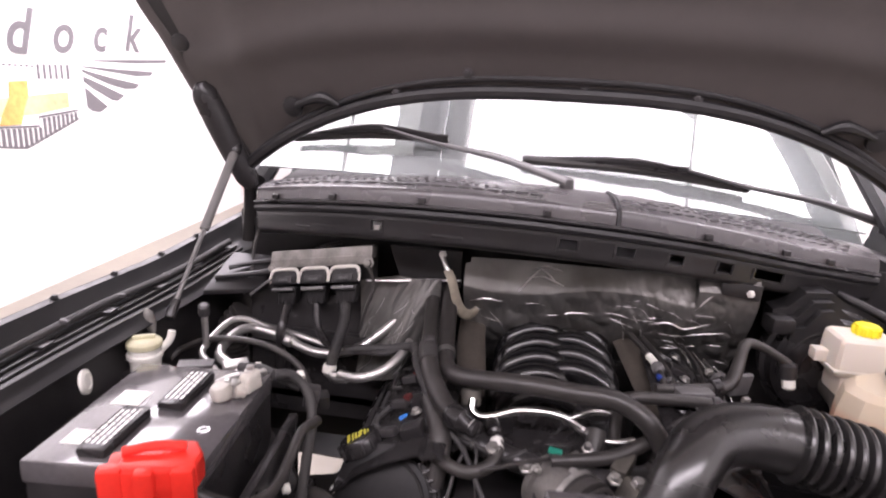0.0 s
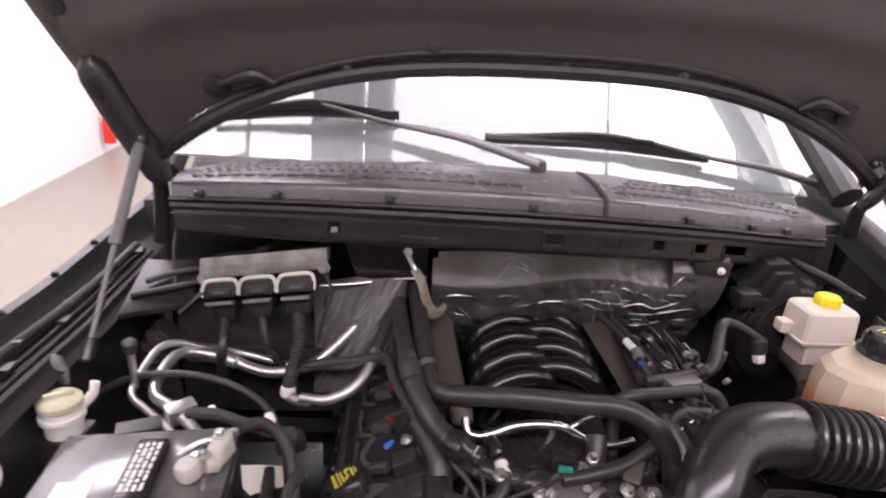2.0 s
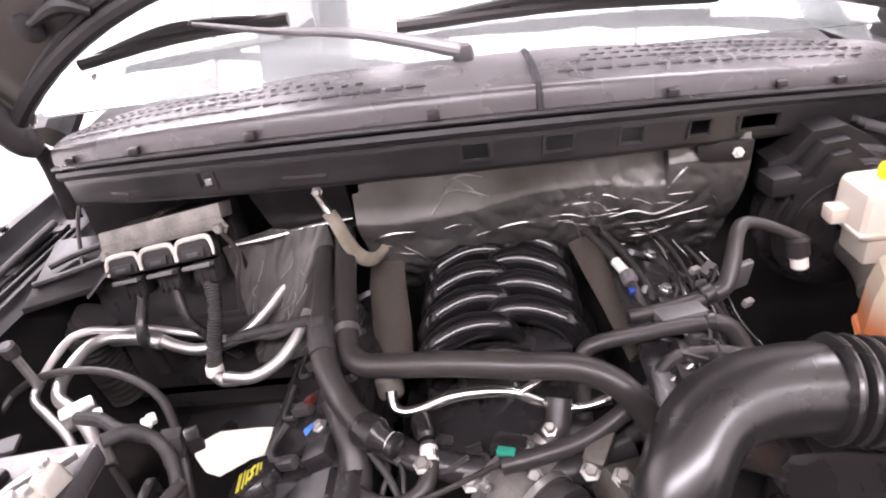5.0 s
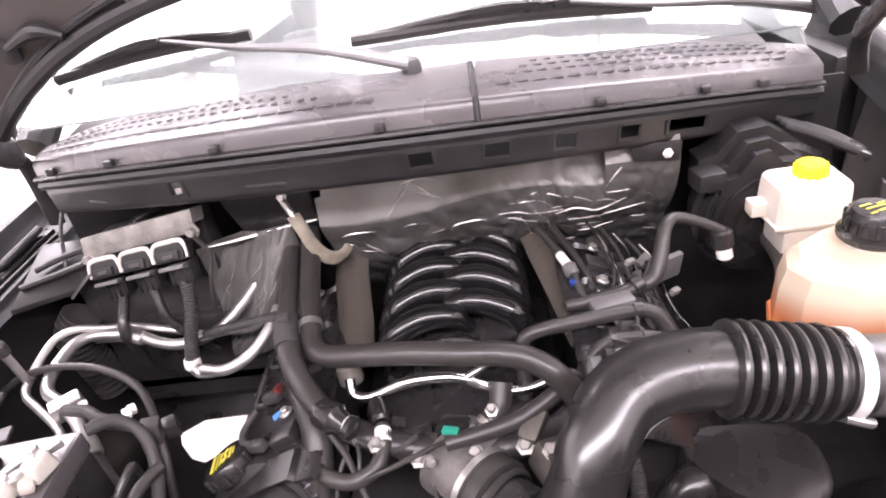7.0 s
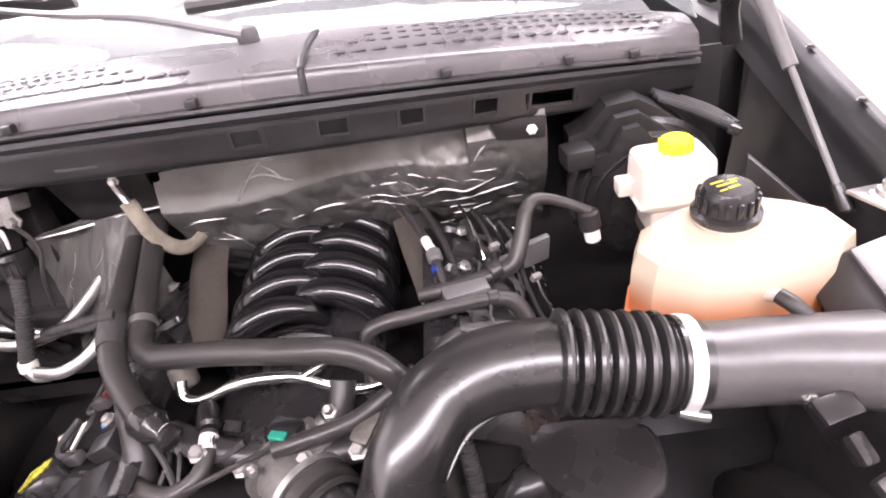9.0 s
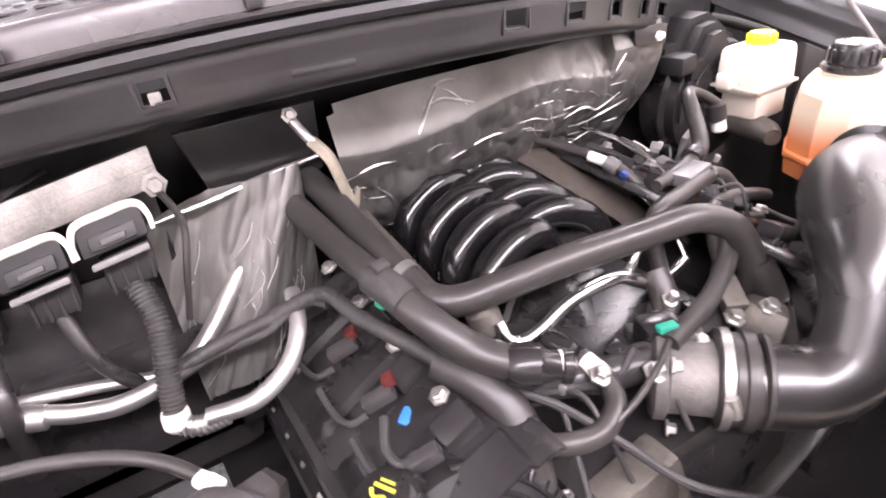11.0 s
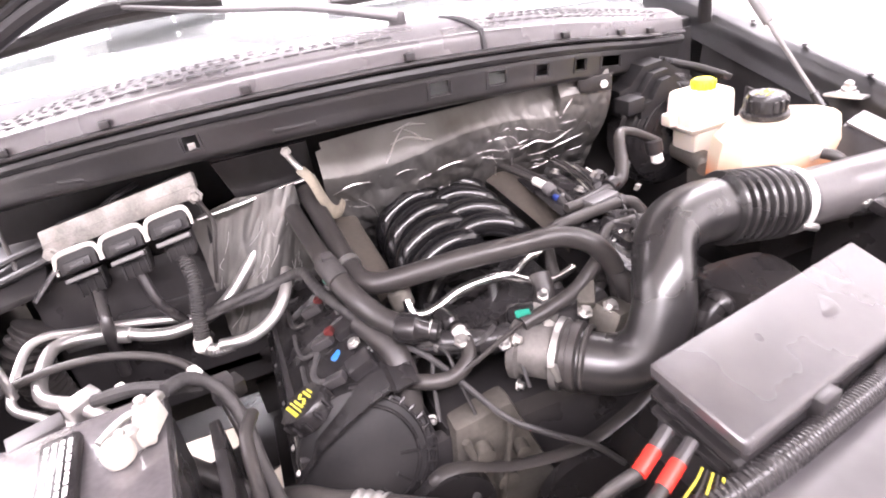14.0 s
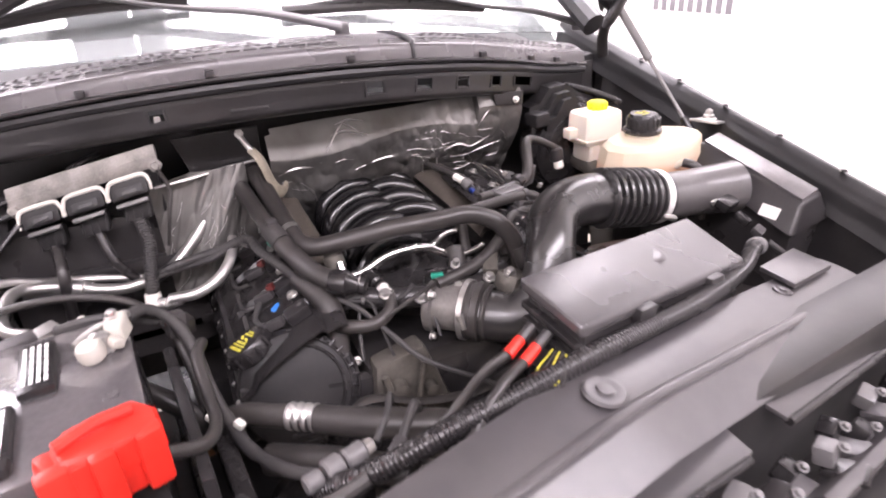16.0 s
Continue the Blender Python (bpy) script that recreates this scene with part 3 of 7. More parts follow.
# hanging bracket plates under the beam
part("bracket", hexa([(-0.335, 0.90, 1.075), (-0.20, 0.90, 1.10), (-0.20, 0.91, 1.10), (-0.335, 0.91, 1.075), (-0.37, 0.885, 1.192), (-0.20, 0.885, 1.192), (-0.20, 0.895, 1.192), (-0.37, 0.895, 1.192)], 0.002), BAYPAINT, truck)
part("lip", sweep([(-0.42, 0.862, 1.108), (-0.35, 0.872, 1.112), (-0.27, 0.884, 1.118), (-0.20, 0.89, 1.122)], [0.003, 0.006, 0.006, 0.004], 8, flat=0.6), ALU, truck, "bright bare metal edge")
part("stud_plate", hexa([(0.372, 0.886, 1.150), (0.452, 0.892, 1.140), (0.452, 0.898, 1.140), (0.372, 0.892, 1.150), (0.365, 0.886, 1.182), (0.455, 0.892, 1.175), (0.455, 0.898, 1.175), (0.365, 0.892, 1.182)], 0.002), BAYPAINT, truck, "black bracket plate")
bolt("stud", (0.430, 0.890, 1.157), (0, -1, 0.3), truck, 0.006, 0.010, WHITEP, "white plastic stud")
# radiator support across the front
part("radiator_support", rounded_box(1.5, 0.10, 0.28, 0.02, m=pose(0, 0.0, 0.84, 0, 0, 6)), BAYPAINT, truck)
part("bay_floor", rounded_box(1.82, 0.83, 0.02, 0.004, m=pose(0, 0.365, 0.50)), BAYPAINT, truck, "dark splash shield under the engine")
part("splash_shield", rounded_box(1.36, 0.34, 0.02, 0.004, m=pose(0.24, 0.945, 0.497)), BAYPAINT, truck)
part("firewall_foot", rounded_box(1.26, 0.012, 0.12, 0.003, m=pose(0.18, 1.035, 0.545)), BAYPAINT, truck)
# wheel-arch liner with a ragged opening to the floor
HOLE = [(-0.77, 0.99), (-0.72, 1.03), (-0.62, 1.035), (-0.53, 1.03), (-0.50, 0.99), (-0.53, 0.955), (-0.60, 0.93), (-0.66, 0.885), (-0.70, 0.90), (-0.75, 0.95)]


def liner(u, v):
    k = u * len(HOLE)
    i = int(k) % len(HOLE)
    p = Vector((*HOLE[i], 0.505)).lerp(Vector((*HOLE[(i + 1) % len(HOLE)], 0.505)), k - int(k))
    c = Vector((-0.635, 0.965, 0.505))
    d = (p - c)
    far = c + Vector((max(-0.24, min(0.24, d.x * 3)), max(-0.20, min(0.34, d.y * 4)), 0.02 * math.sin(7 * u)))
    return p.lerp(far, v)


part("arch_liner", grid(liner, 80, 6, 0.004), BLACK, truck, "black plastic wheel-arch liner with a ragged opening")


def wheel(x, y):
    tyre = part("tyre", lathe([(0.24, -0.12), (0.34, -0.135), (0.385, -0.11), (0.395, 0.0), (0.385, 0.11), (0.34, 0.135), (0.24, 0.12)], 40, pose(x, y, 0.395, 0, 90, 0)), RUBBER, truck)
    part("rim", lathe([(0.02, 0.09), (0.10, 0.08), (0.20, 0.05), (0.235, 0.12), (0.245, 0.12), (0.245, -0.12)], 40, pose(x, y, 0.395, 0, 90 if x > 0 else -90, 0)), ALU, tyre, "cast alloy rim")


for s in (-1, 1):
    wheel(s * 0.80, 0.30)
    wheel(s * 0.80, 3.9)
part("load_bed", rounded_box(1.7, 1.9, 0.55, 0.03, m=pose(0, 4.2, 0.85)), PAINT, truck)

# cab behind the windshield
SHIELD_O, SHIELD_V = Vector((0, 0.955, 1.338)), Vector((0, 0.82, 0.57))


def bow(x):
    """How far the glass falls back and down from its middle."""
    return 0.10 * x + 0.20 * x * x, -0.05 * x - 0.06 * x * x


def shield(u, v):
    x = -0.76 + 1.52 * u
    return SHIELD_O + SHIELD_V * (v * 0.98) + Vector((x * (1 - 0.13 * v), *bow(x)))


gl = part("windshield", grid(shield, 24, 16, 0.005), GLASS, truck, "clear windshield reflecting the white hall")
gl.visible_shadow = False
GREYP2 = mat("dark_dash", (0.05, 0.047, 0.047), 0.6, var=0.1)
TINT = mat("dark_cab_trim", (0.03, 0.03, 0.031), 0.6, var=0.2)
part("dashboard", grid(lambda u, v: Vector((-0.72 + 1.44 * u, 0.985 + 0.18 * (1.44 * u - 0.72) ** 2 + 0.10 * (1.44 * u - 0.72) + 0.55 * v, 1.282 - 0.05 * (1.44 * u - 0.72) - 0.06 * (1.44 * u - 0.72) ** 2 + 0.046 * math.sin(2.0 * v))), 20, 12, 0.02), GREYP2, truck)
part("roof", grid(lambda u, v: Vector((-0.68 + 1.36 * u, 1.77 + 1.44 * v, 1.875 + 0.03 * math.sin(math.pi * u) - 0.02 * v)), 16, 12, 0.03), PAINT, truck)
for s in (-1, 1):
    part("pillar", sweep([(s * 0.78, 1.04, 1.29), (s * 0.75, 1.42, 1.55), (s * 0.68, 1.79, 1.85)], 0.035, 10), PAINT, truck)
    part("cab_side", rounded_box(0.06, 2.1, 0.75, 0.02, m=pose(s * 0.86, 2.2, 0.82)), PAINT, truck)
    dw = part("door_window", hexa([(s * 0.82, 1.25, 1.19), (s * 0.826, 1.25, 1.19), (s * 0.826, 3.18, 1.19), (s * 0.82, 3.18, 1.19), (s * 0.67, 1.80, 1.87), (s * 0.676, 1.80, 1.87), (s * 0.676, 3.16, 1.86), (s * 0.67, 3.16, 1.86)], 0.001), GLASS, truck, "clear door window")
    dw.visible_shadow = False
part("cab_back", rounded_box(1.66, 0.05, 1.35, 0.02, m=pose(0, 3.24, 1.20)), TINT, truck)
part("seat_back", rounded_box(1.3, 0.14, 0.55, 0.05, m=pose(0, 2.35, 0.95, -12)), TINT, truck)


# ---- hood ----
HOOD_O, HOOD_V, HOOD_N = Vector((0, 0.945, 1.33)), Vector((0, -0.3697, 0.9292)), Vector((0, -0.9292, -0.3697))


def arch(x):
    return 0.236 * max(0.0, 1 - (abs(x) / 0.765) ** 2.8)


def hood_sheet(lift, thick):
    def fn(u, v):
        k = 2 * u - 1
        s_far = 1.28 - 0.10 * abs(k) ** 3
        half0, half1 = 0.765, 0.945
        x0 = k * half0
        s0 = arch(x0) - 0.02 * abs(k) ** 6
        s = s0 + (s_far - s0) * v
        x = k * bend(half0, half1, min(1, max(0, s / 0.45)) ** 0.8)
        band = arch(x0 * 0.82) + 0.13
        relief = 0.012 * math.exp(-(((s - band) / 0.035) ** 2)) + 0.010 * math.exp(-(((abs(x) - 0.70) / 0.03) ** 2))
        relief += 0.02 * max(0, v - 0.25) * math.cos(k * 1.57) - 0.05 * (abs(k) ** 4)
        return HOOD_O + HOOD_V * s + Vector((x, 0, 0)) + HOOD_N * (lift + (relief if lift >= 0 else -0.03 * math.cos(k * 1.4)))

    return grid(fn, 60, 60, thick)


hood = thing("hood", "raised truck hood with a dull grey-brown underside", "hood")
part("inner_panel", hood_sheet(0.0, 0.003), HOODM, hood)
part("outer_skin", hood_sheet(-0.035, 0.003), PAINT, hood, "glossy black outer skin")
seal_pts = [HOOD_O + HOOD_V * (arch(x) + 0.004) + Vector((x, 0, 0)) + HOOD_N * 0.006 for x in np.linspace(-0.75, 0.75, 25)]
part("rear_seal", sweep(seal_pts, 0.015, 10, 3), LIP, hood, "black rubber seal on the arched rear edge")
seal2 = [HOOD_O + HOOD_V * (arch(x) + 0.032) + Vector((x * 0.97, 0, 0)) + HOOD_N * 0.004 for x in np.linspace(-0.72, 0.72, 25)]
part("inner_seal", sweep(seal2, 0.007, 8, 3), LIP, hood)
for s in (-1, 1):
    part("side_edge", sweep([HOOD_O + HOOD_V * q + Vector((s * (0.765 + 0.18 * min(1, max(0, q / 0.45)) ** 0.8), 0, 0)) + HOOD_N * -0.048 for q in (0.0, 0.15, 0.3, 0.45, 0.8, 1.17)], 0.018, 10), HOODM, hood)
    part("hinge_cover", sweep([HOOD_O + HOOD_V * q + Vector((s * x, 0, 0)) + HOOD_N * 0.02 for q, x in ((0.23, 0.805), (0.2, 0.80), (0.1, 0.775), (0.0, 0.745), (-0.03, 0.735))], [0.012, 0.03, 0.03, 0.028, 0.015], 14, flat=0.6), BLACK, hood, "black hinge cover")
    part("hinge_arm", sweep([(s * 0.755, 0.945, 1.32), (s * 0.765, 0.98, 1.27), (s * 0.785, 1.00, 1.14 if s < 0 else 1.21)], 0.016, 10, flat=0.5), BAYPAINT, hood)
    part("rubber_plug", lathe([(0.024, 0), (0.022, 0.006), (0.012, 0.009)], 18, along(HOOD_O + HOOD_V * 0.178 + Vector((s * 0.602, 0, 0)) + HOOD_N * 0.002, HOOD_O + HOOD_V * 0.178 + Vector((s * 0.602, 0, 0)) + HOOD_N)), LIP, hood)
    part("rubber_plug", lathe([(0.02, 0), (0.018, 0.005), (0.01, 0.007)], 18, along(HOOD_O + HOOD_V * 0.31 + Vector((s * 0.84, 0, 0)) + HOOD_N * 0.0, HOOD_O + HOOD_V * 0.31 + Vector((s * 0.84, 0, 0)) + HOOD_N)), LIP, hood)
    part("buffer", sweep([HOOD_O + HOOD_V * (arch(0.54) + q) + Vector((s * (0.54 + w), 0, 0)) + HOOD_N * 0.012 for q, w in ((0.045, -0.05), (0.06, -0.01), (0.04, 0.05))], [0.007, 0.014, 0.006], 10), LIP, hood)
for x, q in ((-0.206, 0.045), (-0.36, 0.02), (0.03, 0.012), (0.25, 0.02), (-0.17, 0.01)):
    bolt("clip", HOOD_O + HOOD_V * (arch(x) + q) + Vector((x, 0, 0)) + HOOD_N * 0.006, HOOD_N, hood, 0.008, 0.006, GREYP)


def hood_strut(side):
    st = thing("hood_strut", "grey gas strut holding the hood up", "hood strut", "hood struts")
    a, b = Vector((-0.757, 0.900, 1.388)), Vector((-0.777, 0.645, 1.065))
    if side > 0:
        a, b = Vector((0.750, 0.955, 1.39)), Vector((0.818, 0.690, 1.065))
    m = a.lerp(b, 0.52)
    part("cylinder", sweep([a, a.lerp(m, 0.5), m], 0.0105, 14), STRUTM, st)
    part("rod", sweep([m, m.lerp(b, 0.5), b], 0.0048, 10), STRUTM, st, "thin grey rod")
    part("socket", lathe([(0.012, -0.012), (0.014, -0.004), (0.014, 0.008), (0.01, 0.014)], 14, along(a, b)), SATIN, st)
    part("socket", lathe([(0.009, -0.03), (0.011, -0.01), (0.011, 0.008), (0.008, 0.012)], 14, along(b, a) @ Matrix.Rotation(math.pi, 4, "X")), SATIN, st)
    return st


STRUTM = mat("strut_grey_paint", (0.14, 0.135, 0.13), 0.35, var=0.1)
hood_strut(-1)
hood_strut(1)

# ---- cowl panel and wipers ----
cowl = thing("cowl_panel", "grained grey plastic cowl panel with rows of slots", "cowl panel")


def cowl_piece(x0, x1):
    def fn(u, v):
        x = x0 + (x1 - x0) * u
        (y0, z0), (y1, z1) = cowl_front(x), cowl_back(x)
        if v < 0.25:
            k = v / 0.25
            return Vector((x, y0 - 0.006 + 0.012 * k * k, z0 - 0.030 + 0.030 * math.sin(k * 1.57)))
        k = (v - 0.25) / 0.75
        return Vector((x, bend(y0 + 0.006, y1, k), bend(z0, z1, k) + 0.005 * math.sin(k * math.pi)))

    return grid(fn, 40, 20, 0.004)


part("passenger_section", cowl_piece(-0.735, 0.118), COWLM, cowl)
part("driver_section", cowl_piece(0.124, 0.742), COWLM, cowl)
part("front_lip", sweep([(x, cowl_front(x)[0] - 0.010, cowl_front(x)[1] - 0.034) for x in np.linspace(-0.735, 0.742, 21)], 0.008, 8, 3, flat=0.6), BLACK, cowl)
part("weather_strip", sweep([(x, cowl_front(x)[0] - 0.004, cowl_front(x)[1] - 0.050) for x in np.linspace(-0.735, 0.742, 21)], 0.010, 8, 3), LIP, cowl, "black rubber weather strip")
part("joint", sweep([(0.121, cowl_front(0.121)[0] - 0.010, 1.300), (0.121, cowl_front(0.121)[0] - 0.002, 1.326), (0.121, cowl_front(0.121)[0] + 0.012, 1.337), (0.119, 0.87, 1.345), (0.116, 0.975, 1.341)], 0.005, 8), LIP, cowl)
for x in (-0.66, -0.49, -0.277, -0.02, 0.31, 0.50, 0.62):
    y, z = cowl_front(x)
    part("clip", rounded_box(0.016, 0.014, 0.012, 0.003, m=pose(x, y - 0.012, z - 0.022)), BLACK, cowl)


def slots(x0, x1, pitch, k, w, d):
    """A row of slots, thin dark plates for their shaded openings, across the panel at depth k of its top."""
    n_ = int((x1 - x0) / pitch)
    for i in range(n_):
        x = x0 + (i + 0.5) * pitch
        (y0, z0), (y1, z1) = cowl_front(x), cowl_back(x)
        y, z = bend(y0 + 0.006, y1, k), bend(z0, z1, k) + 0.005 * math.sin(k * math.pi) + 0.0006
        part("slot", rounded_box(w, d, 0.0020, 0, m=pose(x, y, z, math.degrees(math.atan2(z1 - z0, y1 - y0)) * 0.5, 0, 9 * x)), GREYP, cowl, smooth=False)


slots(-0.69, -0.01, 0.030, 0.20, 0.024, 0.012)
slots(-0.69, -0.10, 0.022, 0.40, 0.009, 0.007)
slots(-0.68, -0.16, 0.022, 0.56, 0.008, 0.006)
slots(-0.66, -0.24, 0.022, 0.72, 0.007, 0.005)
slots(0.15, 0.71, 0.028, 0.22, 0.022, 0.012)
slots(0.17, 0.70, 0.024, 0.42, 0.016, 0.006)
slots(0.19, 0.69, 0.024, 0.58, 0.014, 0.006)
slots(0.21, 0.68, 0.024, 0.74, 0.012, 0.005)


def on_glass(x, d, up=0.0):
    return SHIELD_O + SHIELD_V * d + Vector((x, *bow(x))) + Vector((0, -0.57, 0.82)) * up


def wiper(pivot, elbow, b0, b1):
    w = thing("windshield_wiper", "black wiper on the windshield, its arm greyed for glare", "wiper", "wipers")
    p, e = on_glass(*pivot, 0.035), on_glass(*elbow, 0.038)
    q0, q1 = on_glass(*b0, 0.016), on_glass(*b1, 0.016)
    # the arm's glare is put into a lighter grey than the blade
    part("arm", sweep([p, p.lerp(e, 0.35) + Vector((0, 0, 0.01)), p.lerp(e, 0.7), e], [0.020, 0.015, 0.010, 0.007], 12, flat=0.55), GREYC, w)
    part("cap", lathe([(0.016, -0.02), (0.018, 0.0), (0.014, 0.008), (0.006, 0.011)], 18, Matrix.Translation(p)), GREYP, w)
    part("blade", sweep([q0, q0.lerp(q1, 0.5) + Vector((0, -0.006, 0.01)), q1], 0.0085, 8, flat=1.3), RUBBER, w)
    part("frame", sweep([q0.lerp(q1, 0.08) + Vector((0, 0, 0.008)), q0.lerp(q1, 0.5) + Vector((0, -0.008, 0.026)), q0.lerp(q1, 0.92) + Vector((0, 0, 0.008))], [0.005, 0.012, 0.005], 8), BLACK, w)
    part("link", sweep([e, e.lerp(q0.lerp(q1, 0.5), 0.6) + Vector((0, 0, 0.012)), q0.lerp(q1, 0.5) + Vector((0, -0.008, 0.024))], 0.008, 8), BLACK, w)
    return w


wiper((0.02, -0.005), (-0.43, 0.125), (-0.67, 0.095), (-0.27, 0.130))
wiper((0.80, 0.0), (0.30, 0.085), (-0.085, 0.080), (0.455, 0.075))


# ---- engine bay: battery side ----
def text_bars(parent, m, rows, w, gap, material, h=0.0008, seed=3):
    """Plain bars in the place of print too small to read, in the xy plane of m."""
    rnd = random.Random(seed)
    for i in range(rows):
        x = -w / 2
        while x < w / 2 - 0.004:
            k = rnd.uniform(0.006, 0.018)
            k = min(k, w / 2 - x)
            part("print_bar", rounded_box(k, gap * 0.55, h, 0, m=m @ pose(x + k / 2, (i - (rows - 1) / 2) * gap, 0)), material, parent, smooth=False)
            x += k + rnd.uniform(0.002, 0.005)


battery = thing("battery", "dark grey car battery with a red terminal cover", "battery", at=(-0.588, 0.338, 0.838))
battery.scale = (0.9, 0.88, 1.0)
battery.rotation_euler = (0, 0, radians(6))
part("case", rounded_box(0.262, 0.335, 0.165, 0.008, m=pose(0, 0, 0.0825), taper=1.0), BLACK, battery)
# dusty lid whose base is lightened to grey in place of glare
BATTM = mat("dusty_lid_lightened_for_glare", (0.10, 0.093, 0.096), 0.17, var=0.25, bump=0.04, dust=0.10, spec=1.0, coat=0.5)
lid = part("lid", rounded_box(0.268, 0.340, 0.036, 0.007, m=pose(0, 0, 0.182)), BATTM, battery, "dusty lid lightened to grey for its glare")
for y, sx in ((0.062, 0.012), (-0.085, -0.035)):
    s = part("vent_strip", rounded_box(0.048, 0.135, 0.018, 0.010, m=pose(sx, y, 0.206)), SATIN, battery, "raised black vent strip with white print")
    text_bars(s, pose(sx, y, 0.2155, 0, 0, 90), 4, 0.105, 0.009, INK_W, seed=int(y * 100))
for x, y, a in ((-0.075, 0.03, 0.05), (-0.08, -0.10, 0.04)):
    part("sticker", rounded_box(0.05, a, 0.001, 0, m=pose(x, y, 0.2005)), LABELM, battery, "white paper sticker", smooth=False)
for x, y in ((0.095, -0.055), (0.095, 0.06)):
    part("plug", lathe([(0.011, 0), (0.011, 0.002), (0.006, 0.002), (0.006, 0.0005)], 16, pose(x, y, 0.2)), BATTM, battery)
part("hold_down", rounded_box(0.07, 0.035, 0.006, 0.002, m=pose(-0.03, 0.185, 0.198, 0, 0, 15)), GREYP, battery, "dark metal hold-down bracket")
# red cover over the positive clamp
cov = part("terminal_cover", prism([(-0.062, -0.034), (-0.02, -0.044), (0.03, -0.040), (0.066, -0.034), (0.070, 0.0), (0.050, 0.036), (0.0, 0.040), (-0.045, 0.034), (-0.066, 0.008)], 0.0, 0.040, 0.012, m=pose(0.092, -0.178, 0.198, 0, 0, 10) @ Matrix.Diagonal((0.84, 0.9, 0.9, 1)), seg=3), RED, battery, "bright red plastic terminal cover")
for x, y, w, h in ((0.038, -0.216, 0.034, 0.07), (0.086, -0.214, 0.028, 0.075), (0.134, -0.200, 0.032, 0.08)):
    part("cover_leg", rounded_box(w, 0.022, h, 0.007, m=pose(x, y, 0.232 - h / 2, 6, 0, 14)), RED, cov)
part("cover_ear", rounded_box(0.040, 0.034, 0.034, 0.009, m=pose(0.040, -0.190, 0.212, 0, 10, 20)), RED, cov)
part("cover_rib", sweep([(0.045, -0.195, 0.240), (0.085, -0.180, 0.244), (0.125, -0.168, 0.240)], 0.007, 8), RED, cov)
part("cover_leg", rounded_box(0.118, 0.014, 0.07, 0.005, m=pose(0.088, -0.206, 0.192, 6, 0, 12)), RED, cov)
cov.location += Vector((-0.004, 0.006, -0.002))
# negative clamp
part("post", lathe([(0.013, 0), (0.012, 0.026), (0.009, 0.028)], 16, pose(0.098, 0.066, 0.2)), STEEL, battery)
clamp = part("negative_clamp", lathe([(0.013, -0.006), (0.018, -0.004), (0.020, 0.004), (0.019, 0.014), (0.016, 0.018), (0.010, 0.019), (0.003, 0.0185)], 20, pose(0.082, 0.050, 0.208, 6, -8, 0)), CREAM, battery, "cream coated battery clamp cup")
part("clamp_block", hexa([(0.098, 0.070, 0.204), (0.126, 0.060, 0.204), (0.142, 0.098, 0.206), (0.110, 0.112, 0.206), (0.102, 0.074, 0.232), (0.124, 0.066, 0.230), (0.138, 0.096, 0.240), (0.112, 0.106, 0.240)], 0.006, 3), CREAM, battery)
part("clamp_wing", rounded_box(0.020, 0.028, 0.014, 0.005, m=pose(0.112, 0.060, 0.214, 10, 20, 30)), CREAM, battery)
part("clamp_arm", sweep([(0.06, 0.075, 0.216), (0.076, 0.090, 0.219), (0.095, 0.100, 0.222), (0.118, 0.104, 0.222)], 0.0055, 10), STEEL, battery)
part("clamp_lug", rounded_box(0.026, 0.014, 0.010, 0.003, m=pose(0.128, 0.115, 0.222, 0, 0, 40)), STEEL, battery)
bolt("clamp_nut", (0.118, 0.094, 0.233), (0, 0.1, 1), battery, 0.008, 0.010)
bolt("clamp_nut", (0.090, 0.060, 0.222), (-0.2, 0, 1), battery, 0.007, 0.009)

tray = thing("battery_tray", "black plastic battery tray with ribs", "battery tray", at=(-0.588, 0.348, 0.550))
tray.scale = (0.9, 0.88, 1.0)
tray.rotation_euler = (0, 0, radians(6))
part("base", rounded_box(0.31, 0.39, 0.28, 0.01, m=pose(0, 0, 0.14)), BLACK, tray)
for i in range(6):
    part("rib", rounded_box(0.010, 0.010, 0.24, 0.002, m=pose(0.158, -0.16 + 0.06 * i, 0.13)), BLACK, tray)
part("side_wall", rounded_box(0.018, 0.36, 0.16, 0.005, m=pose(0.175, -0.02, 0.33)), BLACK, tray)
part("side_wall", rounded_box(0.03, 0.30, 0.10, 0.008, m=pose(0.215, -0.04, 0.26)), SATIN, tray)

wash = thing("fluid_reservoir", "white plastic fluid reservoir with a pale yellow cap", "reservoir", at=(-0.780, 0.558, 0.922))
wash.scale = (0.82, 0.82, 0.95)
part("body", lathe([(0.03, 0.05), (0.034, 0.055), (0.036, 0.09), (0.036, 0.098), (0.036, 0.113)], 28), WHITEP, wash)
part("collar", lathe([(0.036, 0.086), (0.041, 0.088), (0.041, 0.096), (0.036, 0.098)], 28), WHITEP, wash)
CAPY = mat("aged_yellow_cap", (0.56, 0.53, 0.36), 0.5, var=0.15)
cap = part("cap", lathe([(0.038, 0.110), (0.040, 0.112), (0.040, 0.121), (0.034, 0.126), (0.012, 0.128)], 28), CAPY, wash, "pale yellow ribbed cap")
part("cap_tab", rounded_box(0.05, 0.010, 0.010, 0.003, m=pose(0, 0, 0.131, 0, 0, 30)), CAPY, wash)
part("holder", rounded_box(0.085, 0.085, 0.06, 0.012, m=pose(0, 0, 0.03)), BLACK, wash, "black plastic holder")
part("neck", sweep([(0.03, 0.02, 0.10), (0.05, 0.025, 0.12), (0.055, 0.03, 0.14)], 0.009, 10), WHITEP, wash)
